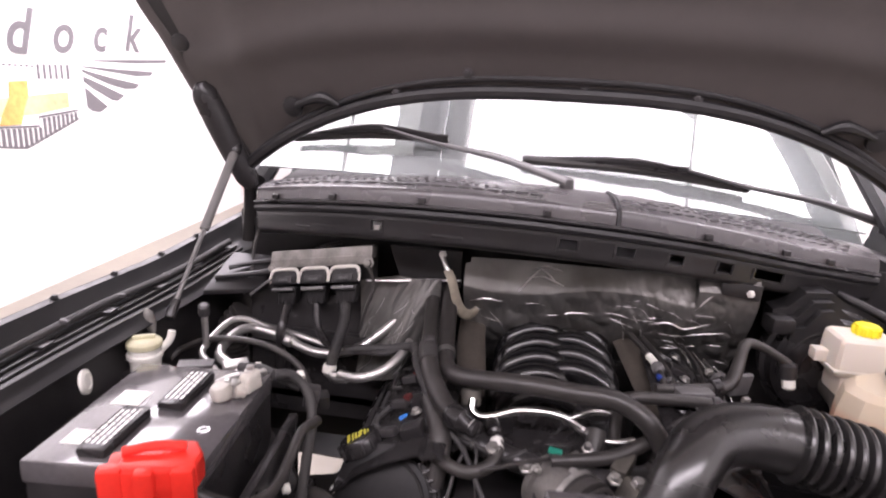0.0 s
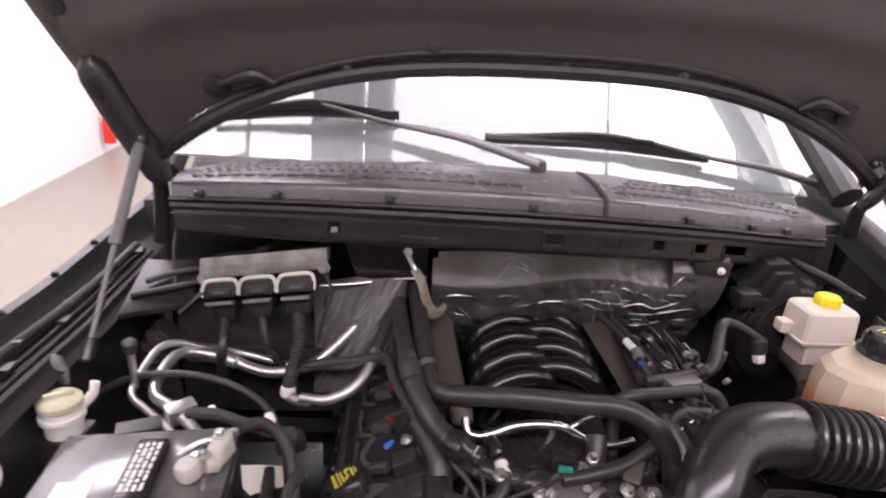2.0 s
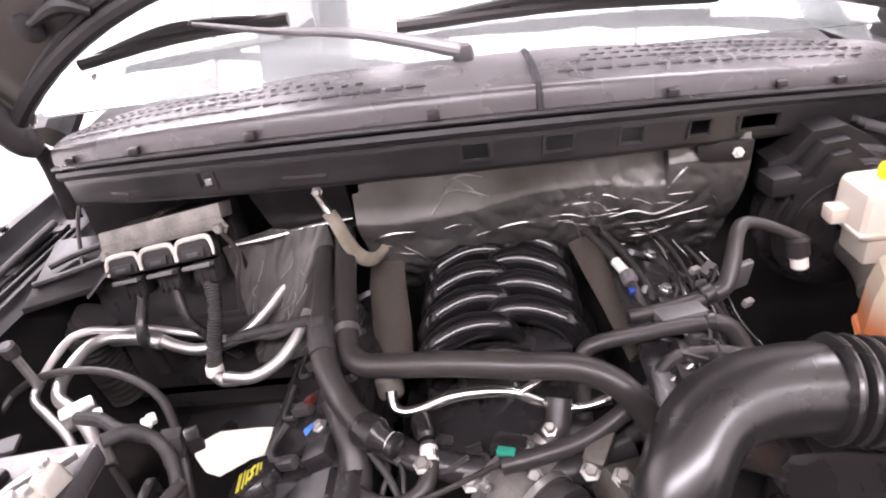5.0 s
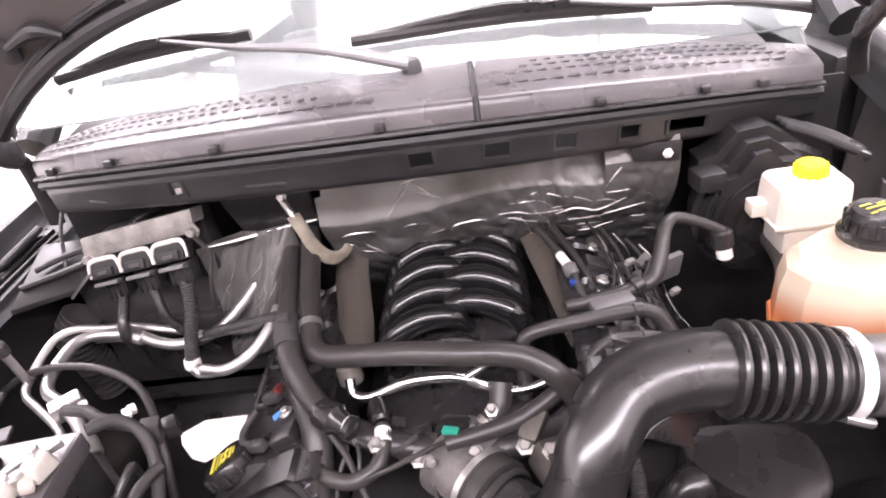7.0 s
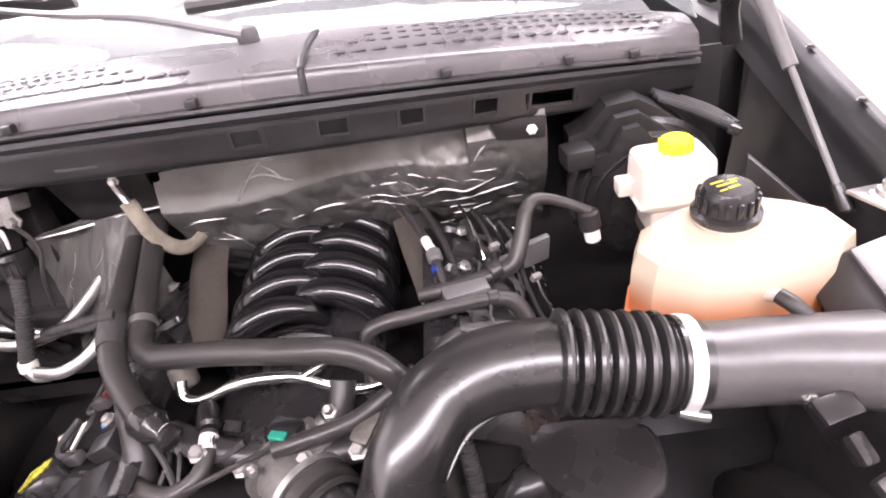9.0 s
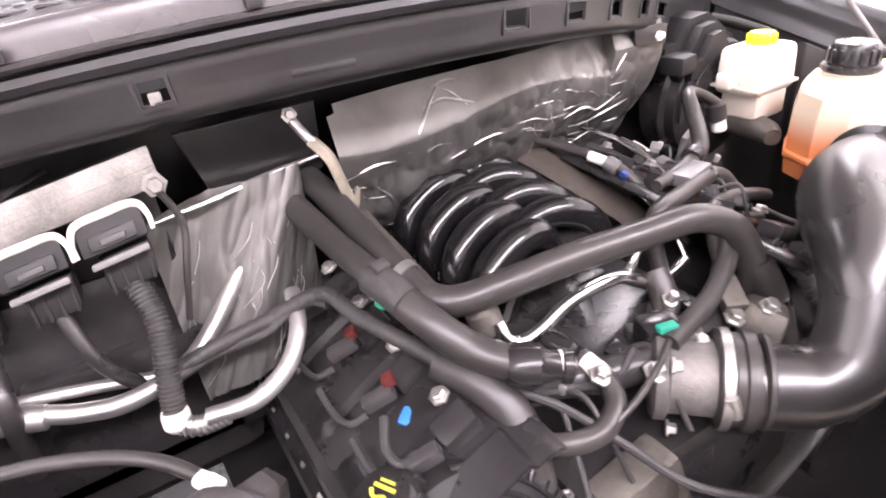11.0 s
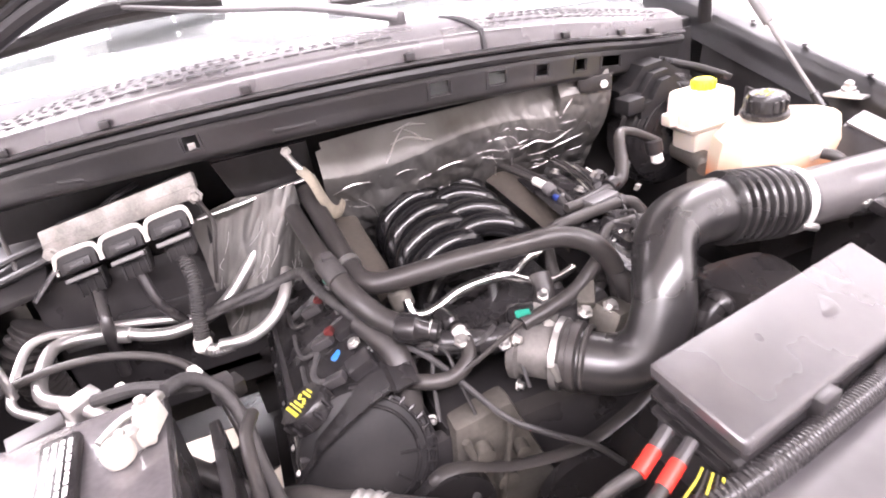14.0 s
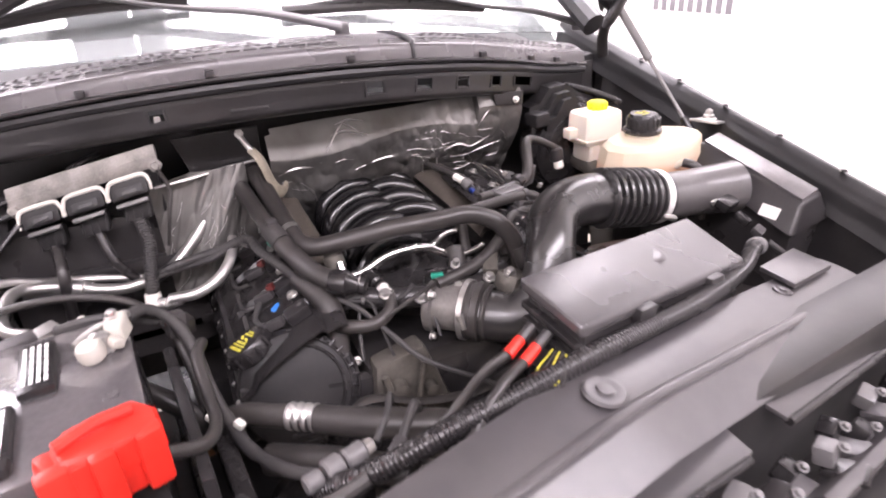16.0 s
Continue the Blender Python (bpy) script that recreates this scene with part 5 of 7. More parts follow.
part("quick_connector", lathe([(0.020, -0.02), (0.024, -0.012), (0.024, 0.012), (0.018, 0.02), (0.015, 0.035), (0.018, 0.037), (0.018, 0.046), (0.012, 0.05)], 18, along((-0.150, 0.545, 0.970), (-0.10, 0.515, 0.962))), SATIN, hb, "black plastic quick connector")
part("connector_ring", lathe([(0.014, 0), (0.0155, 0.002), (0.0155, 0.009), (0.014, 0.011)], 18, along((-0.122, 0.529, 0.966), (-0.08, 0.505, 0.96))), WHITEP, hb, "white connector ring")
part("clip", rounded_box(0.02, 0.016, 0.010, 0.003, m=pose(-0.232, 0.685, 1.056, 15, 0, 10)), GREYP, hb)
part("tape", sweep([(-0.236, 0.70, 1.037), (-0.230, 0.67, 1.033), (-0.224, 0.648, 1.025)], 0.0198, 16), TAPE, hb)

fr = thing("fuel_pipe", "polished steel fuel crossover pipe with a fork", "fuel pipe", at=(0.012, -0.014, 0.004))
part("pipe", sweep([(-0.142, 0.632, 0.968), (-0.140, 0.618, 0.950), (-0.122, 0.612, 0.944), (-0.095, 0.611, 0.950), (-0.055, 0.612, 0.966), (-0.01, 0.613, 0.970), (0.030, 0.614, 0.964), (0.062, 0.614, 0.945), (0.095, 0.614, 0.928), (0.130, 0.617, 0.924), (0.165, 0.622, 0.930)], 0.0085, 14, 6), CHROME, fr)
part("branch", sweep([(0.040, 0.614, 0.962), (0.060, 0.622, 0.968), (0.085, 0.635, 0.972), (0.12, 0.65, 0.965)], 0.0062, 12, 6), CHROME, fr)
part("end_block", lathe([(0.016, 0), (0.020, 0.005), (0.020, 0.03), (0.012, 0.04)], 16, along((-0.145, 0.645, 0.945), (-0.15, 0.66, 0.985))), CAST, fr, "grey end block")
for q in ((0.075, 0.575, 0.928), (0.045, 0.535, 0.925)):
    bolt("bolt", q, (0, -0.5, 1), fr, 0.007, 0.016, STEEL)

# ---- throttle body and intake tube ----
THROTM = mat("pale_cast_aluminium", (0.18, 0.17, 0.16), 0.55, metal=0.5, var=0.35, bump=0.4, bump_scale=350, dust=0.15)
tb = thing("throttle_body", "cast aluminium throttle body with bolts", "throttle body")
# smaller casting, mostly under the cuff
T0, T1 = Vector((0.010, 0.520, 0.888)), Vector((0.070, 0.458, 0.888))
part("body", lathe([(0.046, 0), (0.052, 0.004), (0.052, 0.016), (0.044, 0.020), (0.044, 0.085), (0.050, 0.088), (0.050, 0.105)], 28, along(T0, T1)), THROTM, tb)
part("motor", rounded_box(0.07, 0.05, 0.05, 0.012, m=pose(0.062, 0.532, 0.900, 0, 0, -40)), THROTM, tb, "cast motor housing")
for a in (40, 130, 220, 310):
    bolt("bolt", along(T0, T1) @ Vector((0.060 * math.cos(radians(a)), 0.060 * math.sin(radians(a)), 0.018)), T1 - T0, tb, 0.0065, 0.010)
part("connector", rounded_box(0.045, 0.035, 0.035, 0.005, m=pose(0.032, 0.532, 0.930, 0, 0, -20)), SATIN, tb)
part("green_lock", rounded_box(0.024, 0.012, 0.008, 0.002, m=pose(0.028, 0.516, 0.948, 0, 0, -15)), GREEN, tb, "green connector lock")
part("wire", sweep([(0.02, 0.505, 0.94), (-0.02, 0.485, 0.94), (-0.07, 0.47, 0.93), (-0.12, 0.47, 0.91)], 0.004, 8), RUBBER, tb)

tube = thing("intake_tube", "smooth black plastic air intake tube with bellows", "intake tube")
TUBE = [(0.064, 0.466, 0.888), (0.096, 0.430, 0.884), (0.132, 0.400, 0.888), (0.168, 0.384, 0.914), (0.194, 0.392, 0.962), (0.214, 0.418, 1.004), (0.248, 0.460, 1.032), (0.295, 0.487, 1.040), (0.345, 0.500, 1.036), (0.382, 0.505, 1.030)]
TUBEM = mat("smooth_black_plastic", (0.017, 0.0157, 0.0157), 0.29, var=0.2, bump=0.05, bump_scale=700, dust=0.025, spec=0.95)
part("elbow", sweep(TUBE, [0.048, 0.048, 0.046, 0.046, 0.046, 0.046, 0.047, 0.049, 0.051, 0.052], 32, 8), TUBEM, tube)
part("seam", sweep([Vector(p) + Vector((0.030, -0.020, -0.036)) for p in TUBE[3:8]], 0.003, 6), TUBEM, tube)
P0, P1 = Vector((0.382, 0.505, 1.030)), Vector((0.573, 0.502, 0.994))
d_ = (P1 - P0).normalized()
for k in range(7):
    z = 0.004 + k * 0.0185
    part("bellow", lathe([(0.050, z), (0.0615, z + 0.004), (0.063, z + 0.008), (0.0615, z + 0.012), (0.050, z + 0.0165)], 36, along(P0, P1), closed=False), TUBEM, tube)
part("bellow_core", lathe([(0.050, 0), (0.0495, 0.132), (0.053, 0.136), (0.053, 0.175)], 32, along(P0, P1)), TUBEM, tube)
BANDM = mat("brushed_clamp_steel", (0.80, 0.79, 0.77), 0.5, metal=0.55, var=0.15, bump=0.1, bump_scale=500)
cl_ = part("hose_clamp", lathe([(0.0535, 0.146), (0.0585, 0.146), (0.0590, 0.150), (0.0590, 0.158), (0.0585, 0.162), (0.0535, 0.162)], 36, along(P0, P1), closed=False), BANDM, tube, "bright steel worm-drive clamp")
cp = along(P0, P1) @ Vector((0, 0, 0.155))
part("clamp_screw", sweep([cp + Vector((-0.018, -0.05, -0.022)), cp + Vector((0.0, -0.053, -0.028)), cp + Vector((0.015, -0.052, -0.035))], 0.007, 10), STEEL, cl_)
part("collar_ring", lathe([(0.053, 0.138), (0.058, 0.140), (0.058, 0.145), (0.053, 0.146)], 36, along(P0, P1), closed=False), TUBEM, tube)
for k in range(1):
    part("cuff_rib", lathe([(0.048, 0.046 + 0.013 * k), (0.0535, 0.049 + 0.013 * k), (0.0535, 0.053 + 0.013 * k), (0.048, 0.056 + 0.013 * k)], 30, along((0.058, 0.472, 0.888), (0.098, 0.430, 0.888)), closed=False), RUBBER, tube)
part("throttle_cuff", lathe([(0.0505, 0), (0.056, 0.002), (0.056, 0.016), (0.053, 0.018), (0.053, 0.026), (0.057, 0.028), (0.057, 0.040), (0.0505, 0.042)], 32, along((0.058, 0.472, 0.888), (0.098, 0.430, 0.888))), RUBBER, tube, "black rubber cuff")
tc = part("hose_clamp", lathe([(0.0565, 0.004), (0.058, 0.004), (0.058, 0.014), (0.0565, 0.014)], 32, along((0.058, 0.472, 0.888), (0.098, 0.430, 0.888)), closed=False), STEEL, tube)
part("clamp_screw", sweep([(0.028, 0.430, 0.908), (0.032, 0.427, 0.895), (0.036, 0.425, 0.88)], 0.008, 10), STEEL, tc)

def rounder(pts, n=2):
    """An outline with its corners cut twice over."""
    for _ in range(n):
        pts = [(a[0] + (b[0] - a[0]) * k, a[1] + (b[1] - a[1]) * k) for a, b in zip(pts, pts[1:] + pts[:1]) for k in (0.25, 0.75)]
    return pts


RESM = mat("dull_black_plastic", (0.022, 0.020, 0.020), 0.30, var=0.2, bump=0.05, bump_scale=700, dust=0.05)
res = thing("intake_resonator", "black plastic intake resonator below the tube", "resonator", at=(0.422, 0.442, 0.878))
res.scale = (0.80, 0.88, 0.88)
part("body", prism(rounder([(-0.115, 0.055), (-0.105, 0.010), (-0.050, -0.050), (0.030, -0.065), (0.098, -0.040), (0.105, 0.06), (0.05, 0.072), (-0.07, 0.075)]), -0.055, 0.045, 0.014, m=pose(0, 0, 0, 4, 3, 0), seg=5), RESM, res)
part("neck", sweep([(-0.07, 0.01, 0.01), (-0.11, -0.005, 0.015), (-0.14, -0.01, -0.02), (-0.15, -0.01, -0.07)], [0.034, 0.028, 0.026, 0.024], 16), RESM, res)
part("collar", sweep([(-0.098, -0.002, 0.018), (-0.104, -0.004, 0.017), (-0.110, -0.005, 0.014)], 0.033, 18), RESM, res)
part("stay", sweep([(0.02, 0.03, -0.04), (0.03, 0.045, -0.10), (0.035, 0.05, -0.18)], 0.012, 10), RESM, res)

DUCTM = mat("grey_black_duct_plastic", (0.075, 0.070, 0.070), 0.32, var=0.2, bump=0.05, bump_scale=700, dust=0.05, spec=0.8)
LIDM = mat("plastic_paled_for_sheen", (0.105, 0.099, 0.100), 0.20, var=0.2, bump=0.08, bump_scale=1200, dust=0.08, spec=0.7)
ab = thing("air_filter_box", "black plastic air filter box with a white label", "air filter box", at=(0.020, -0.005, -0.005))
LX = 0.735
part("body", hexa([(0.725, 0.350, 0.66), (0.84, 0.36, 0.66), (0.83, 0.62, 0.66), (0.715, 0.60, 0.66), (LX + 0.005, 0.335, 0.935), (0.855, 0.352, 0.945), (0.835, 0.615, 1.03), (LX - 0.01, 0.600, 1.025)], 0.008), BLACK, ab)
part("lid", hexa([(LX - 0.014, 0.322, 0.925), (0.868, 0.340, 0.935), (0.848, 0.628, 1.02), (LX - 0.027, 0.612, 1.015), (LX + 0.022, 0.336, 0.995), (LX + 0.090, 0.346, 1.004), (LX + 0.076, 0.618, 1.073), (LX + 0.010, 0.606, 1.064)], 0.010, 3), BLACK, ab, "black lid")
# thin plate on the black lid, paler to carry its top sheen
top = [Vector((LX + 0.026, 0.342, 0.9965)), Vector((LX + 0.086, 0.352, 1.0045)), Vector((LX + 0.072, 0.612, 1.0715)), Vector((LX + 0.014, 0.600, 1.0635))]
part("lid_sheen", hexa(top + [q + Vector((0, 0, 0.005)) for q in top], 0.002), LIDM, ab, "thin plate paler than the lid for its top sheen")
AB_OFF = Vector((-0.020, 0.005, 0.005))
part("outlet", sweep([P1 + d_ * -0.050 + AB_OFF, P1 + d_ * 0.0 + AB_OFF, (0.63, 0.508, 0.992), (0.735, 0.490, 0.990)], [0.0515, 0.0515, 0.052, 0.058], 32), DUCTM, ab)
part("label", rounded_box(0.002, 0.042, 0.026, 0, m=pose(0.7275, 0.386, 0.966, 0, 29, 3)), LABELM, ab, "white paper label")
part("sensor", rounded_box(0.05, 0.03, 0.02, 0.004, m=pose(0.655, 0.435, 0.985, 20, 0, 15)), SATIN, ab, "black air flow sensor plug")
part("sensor_plug", rounded_box(0.022, 0.034, 0.018, 0.005, m=pose(0.665, 0.400, 0.960, 30, 10, 20)), SATIN, ab)
part("sensor_plug", rounded_box(0.026, 0.022, 0.018, 0.005, m=pose(0.682, 0.370, 0.938, 30, -10, 20)), GREYP, ab)
part("sensor_wire", sweep([(0.69, 0.35, 0.92), (0.715, 0.32, 0.89), (0.72, 0.29, 0.84), (0.70, 0.27, 0.78)], 0.007, 10), TAPE, ab)
bolt("screw", (0.640, 0.455, 0.985), (-0.2, -1, 0.4), ab, 0.007, 0.008)

# ---- reservoirs on the driver side ----
ct = thing("coolant_reservoir", "milky plastic coolant reservoir half full of orange coolant", "coolant reservoir", at=(0.672, 0.660, 0.885))
ct.scale = (0.98, 1.0, 1.0)
outline = [(-0.160, -0.015), (-0.140, 0.035), (-0.085, 0.065), (-0.03, 0.085), (0.03, 0.085), (0.095, 0.045), (0.130, 0.010), (0.135, -0.035), (0.085, -0.075), (0.0, -0.09), (-0.085, -0.085), (-0.142, -0.055)]
TANKC = coolant_tank_material(0.150)


def tank(pts, layers):
    bm = bmesh.new()
    rings = [[bm.verts.new((x * k + ox, y * k + oy, z)) for x, y in pts] for k, ox, oy, z in layers]
    n_ = len(pts)
    for a, b in zip(rings, rings[1:]):
        for i in range(n_):
            bm.faces.new((a[i], a[(i + 1) % n_], b[(i + 1) % n_], b[i]))
    bm.faces.new(rings[0][::-1])
    bm.faces.new(rings[-1])
    bmesh.ops.subdivide_edges(bm, edges=[e for e in bm.edges], cuts=1, use_grid_fill=True, smooth=0.4)
    return bm


part("tank", tank(outline, [(0.86, 0, 0, 0.035), (0.97, 0, 0, 0.045), (1.0, 0, 0, 0.07), (1.0, 0, 0, 0.085), (0.98, 0, 0, 0.15), (0.93, 0, 0, 0.182), (0.82, 0, 0, 0.194)]), TANKC, ct)
part("seam", tank(outline, [(1.02, 0, 0, 0.076), (1.035, 0, 0, 0.079), (1.035, 0, 0, 0.085), (1.02, 0, 0, 0.088)]), TANKC, ct)
part("neck", lathe([(0.040, 0.185), (0.040, 0.205)], 28, pose(-0.022, 0.015, 0)), TANKW, ct)
cc_ = part("cap", lathe([(0.043, 0.200), (0.0455, 0.203), (0.0455, 0.210), (0.0375, 0.214), (0.036, 0.238), (0.031, 0.245), (0.012, 0.246)], 32, pose(-0.022, 0.015, 0)), SATIN, ct, "black ribbed cap with worn yellow print")
for i in range(16):
    a = 2 * math.pi * i / 16
    part("grip", rounded_box(0.006, 0.008, 0.022, 0.002, m=pose(-0.022 + 0.0372 * math.cos(a), 0.015 + 0.0372 * math.sin(a), 0.226, 0, 0, math.degrees(a))), SATIN, cc_)
for dx, dy, w, h in ((-0.012, 0.010, 0.018, 0.003), (0.010, 0.012, 0.012, 0.003), (-0.002, 0.003, 0.030, 0.003), (0.004, -0.006, 0.016, 0.004), (-0.012, -0.012, 0.010, 0.003)):
    part("print_bar", rounded_box(w, h, 0.0008, 0, m=pose(-0.022 + dx, 0.015 + dy, 0.2465, 0, 0, 15)), INK_Y, cc_, smooth=False)
part("nipple", sweep([(-0.005, -0.085, 0.14), (0.0, -0.10, 0.150), (0.002, -0.115, 0.150)], 0.008, 10), TANKW, ct)
part("overflow_hose", sweep([(-0.002, -0.102, 0.152), (0.010, -0.122, 0.148), (0.028, -0.135, 0.125), (0.035, -0.14, 0.08), (0.035, -0.14, 0.02)], 0.0105, 12), RUBBER, ct, "short black overflow hose")
part("foot", rounded_box(0.16, 0.10, 0.14, 0.01, m=pose(0.02, 0, -0.035)), BLACK, ct)

br = thing("brake_fluid_reservoir", "milky brake fluid reservoir with a yellow cap", "brake reservoir", at=(0.632, 0.828, 0.990))
part("tank", rounded_box(0.118, 0.092, 0.085, 0.016, 3, m=pose(0, 0, 0.082), taper=0.94), TANKW, br)
part("lower_tank", rounded_box(0.088, 0.080, 0.06, 0.012, 3, m=pose(0.004, 0, 0.022)), TANKW, br)
part("seam", rounded_box(0.124, 0.098, 0.006, 0.002, m=pose(0, 0, 0.055)), TANKW, br)
part("lug", rounded_box(0.028, 0.030, 0.026, 0.004, m=pose(-0.068, 0.01, 0.070)), TANKW, br)
bc = part("cap", lathe([(0.021, 0.122), (0.0235, 0.126), (0.0235, 0.139), (0.021, 0.144), (0.008, 0.145)], 28, pose(0.006, 0.002, 0)), YELLOW, br, "bright yellow screw cap")
for i in range(12):
    a = 2 * math.pi * i / 12
    part("grip", rounded_box(0.005, 0.006, 0.018, 0.0015, m=pose(0.006 + 0.0235 * math.cos(a), 0.002 + 0.0235 * math.sin(a), 0.132, 0, 0, math.degrees(a))), YELLOW, bc)
part("master_cylinder", sweep([(-0.01, 0.09, -0.015), (-0.015, 0.0, -0.02), (-0.035, -0.06, -0.02), (-0.055, -0.085, -0.02)], [0.028, 0.026, 0.022, 0.015], 16), CAST, br, "cast metal master cylinder")

bo = thing("brake_booster", "round black brake booster on the firewall", "brake booster", at=(0.620, 0.930, 1.0))
BM_ = pose(0, 0, 0, 90, 0, 0)
part("drum", lathe([(0.05, 0.055), (0.09, 0.045), (0.118, 0.030), (0.124, 0.012), (0.130, 0.008), (0.130, -0.004), (0.122, -0.01), (0.122, -0.05)], 44, BM_), SATIN, bo)
part("rim", lathe([(0.126, 0.010), (0.133, 0.006), (0.133, 0.0), (0.126, -0.004)], 44, BM_, closed=False), SATIN, bo)
for k, (o, y0, y1) in enumerate(((0.0, -0.005, 0.05), (0.014, -0.028, -0.004), (0.028, -0.046, -0.027))):
    # stepped shroud over the drum, each step smaller and further forward
    pts = [(-0.125 + o, 0.060), (-0.125 + o, 0.118 - o), (-0.096 + o, 0.124 - o), (-0.062 + o * 0.6, 0.162 - o), (-0.012 - o * 0.3, 0.166 - o), (0.030 - o, 0.140 - o), (0.076 - o, 0.105 - o), (0.076 - o, 0.060)]
    part("shroud", prism(pts, y0, y1, 0.004, m=pose(0, 0, 0, 90, 0, 0) @ Matrix.Diagonal((1, 1, -1, 1))), PLUGM, bo)
part("shroud_lug", rounded_box(0.05, 0.05, 0.035, 0.008, m=pose(-0.118, -0.03, 0.094, 0, 0, 8)), PLUGM, bo)
for k in range(3):
    part("line", sweep([(0.030, 0.02 + 0.02 * k, 0.150), (0.075, -0.01 + 0.02 * k, 0.135), (0.125, -0.045 + 0.02 * k, 0.112)], 0.0075, 10), PLUGM, bo)
    part("line_plug", rounded_box(0.020, 0.016, 0.016, 0.004, m=pose(0.130, -0.048 + 0.02 * k, 0.108, 0, 20, -35)), SATIN, bo)
# ribbed arcs on the drum's face
for r in (0.070, 0.095, 0.112):
    part("arc_rib", sweep([BM_ @ Vector((r * math.cos(q), r * math.sin(q), 0.052 - 0.25 * max(0, r - 0.065))) for q in np.linspace(0.7, 3.3, 13)], 0.003, 6, 3), SATIN, bo)
dp = thing("apron_panel", "black fender apron panel with a peaked edge", "apron panel")
part("panel", hexa([(0.72, 0.80, 0.80), (0.80, 0.70, 0.80), (0.805, 0.72, 0.80), (0.725, 0.82, 0.80), (0.735, 0.80, 1.10), (0.80, 0.66, 1.04), (0.806, 0.68, 1.04), (0.742, 0.82, 1.10)], 0.004), BAYPAINT, dp)
for k in range(3):
    part("rail", sweep([(0.655 + 0.022 * k, 1.00 - 0.006 * k, 1.140 - 0.004 * k), (0.695 + 0.022 * k, 0.955, 1.130 - 0.006 * k), (0.730 + 0.020 * k, 0.915, 1.112 - 0.006 * k)], 0.0085, 8, flat=0.7), PLUGM, dp)
hb_ = thing("strut_mount", "steel ball stud bracket for the hood strut", "bracket", at=(0.852, 0.665, 1.062))
part("plate", rounded_box(0.06, 0.07, 0.006, 0.002, m=pose(0, 0, 0.02, 0, 10, 20)), STEEL, hb_)
part("washer", lathe([(0.020, 0.022), (0.020, 0.027), (0.013, 0.029), (0.013, 0.036), (0.009, 0.038), (0.009, 0.046), (0.004, 0.05)], 18), STEEL, hb_)


# ---- heat shields on the firewall ----
def crease(p, k=1.0):
    """Long ridges of crumpled foil at two sizes, drawn out along the sheet."""
    r = 0.0
    q = Vector((p.x + 0.35 * p.z, p.y, p.z - 0.5 * p.x))
    for s, h in ((9, 0.006), (21, 0.0045), (46, 0.0016)):
        r += h * (1 - 2.2 * abs(noise.noise(Vector((q.x * s * 1.25, q.y * s, q.z * s * 0.7)) + Vector((s, 2.0, 5.0)))))
    return k * r


def shield_right(u, v):
    x = -0.190 + 0.645 * u
    z = 1.182 - 0.31 * v
    if v < 0.04:
        x = max(x, -0.178)
    y = 0.852 + 0.042 * u + 0.05 * v + 0.16 * max(0.0, v - 0.22) ** 1.4 + 0.012 * math.exp(-(((u - 0.78) / 0.2) ** 2)) * -math.sin(min(1, v * 1.6) * math.pi)
    lean = max(0.0, 0.20 + 0.04 * math.sin(9 * u) - v) if u < 0.8 else max(0.0, 0.10 - v)
    p = Vector((x, y + 0.16 * lean, z))
    flat = 0.10 + 0.90 * max(0.0, min(1.0, (v - 0.12 - 0.10 * math.sin(5 * u + 1)) / 0.18))
    if u > 0.62:
        flat = max(flat, 0.75 * min(1, (u - 0.62) / 0.1) * min(1, v / 0.2))
    return p + Vector((0, crease(p, flat), crease(p + Vector((5, 0, 0)), 0.35 * flat)))


hs = thing("heat_shield", "crinkled silver foil heat shield on the firewall", "heat shield")
part("foil", grid(shield_right, 240, 120, 0.001), FOIL, hs, angle=22)


def crease_glint(parent, fn, pts, r=0.0026):
    """A crease's glint, laid on as a sliver of brighter metal along places (u, v) of a shield."""
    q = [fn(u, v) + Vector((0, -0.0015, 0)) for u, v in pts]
    part("crease_glint", sweep(q, [0.0004, *[0.65 * r] * (len(q) - 2), 0.0004], 6, 4), ALU, parent, "bright sliver laid on for a crease glint")


rf = random.Random(11)
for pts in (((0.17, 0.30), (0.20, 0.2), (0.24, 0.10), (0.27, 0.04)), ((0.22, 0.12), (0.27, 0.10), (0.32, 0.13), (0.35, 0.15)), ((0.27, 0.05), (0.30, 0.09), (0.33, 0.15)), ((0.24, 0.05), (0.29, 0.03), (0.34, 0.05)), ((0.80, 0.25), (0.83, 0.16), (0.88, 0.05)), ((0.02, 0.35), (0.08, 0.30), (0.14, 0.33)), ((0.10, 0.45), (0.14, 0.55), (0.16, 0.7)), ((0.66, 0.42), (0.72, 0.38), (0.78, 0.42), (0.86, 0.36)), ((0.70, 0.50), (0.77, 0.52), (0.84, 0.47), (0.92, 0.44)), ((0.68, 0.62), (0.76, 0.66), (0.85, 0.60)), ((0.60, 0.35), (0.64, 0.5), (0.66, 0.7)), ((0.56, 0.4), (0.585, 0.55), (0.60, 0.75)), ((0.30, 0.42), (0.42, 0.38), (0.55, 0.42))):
    crease_glint(hs, shield_right, pts, 0.0034)
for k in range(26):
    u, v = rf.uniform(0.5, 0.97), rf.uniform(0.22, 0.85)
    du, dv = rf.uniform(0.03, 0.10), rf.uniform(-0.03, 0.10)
    crease_glint(hs, shield_right, ((u, v), (min(1, u + du * 0.5), max(0, v + dv * 0.3)), (min(1, u + du), min(1, v + dv))), rf.uniform(0.0008, 0.0018))
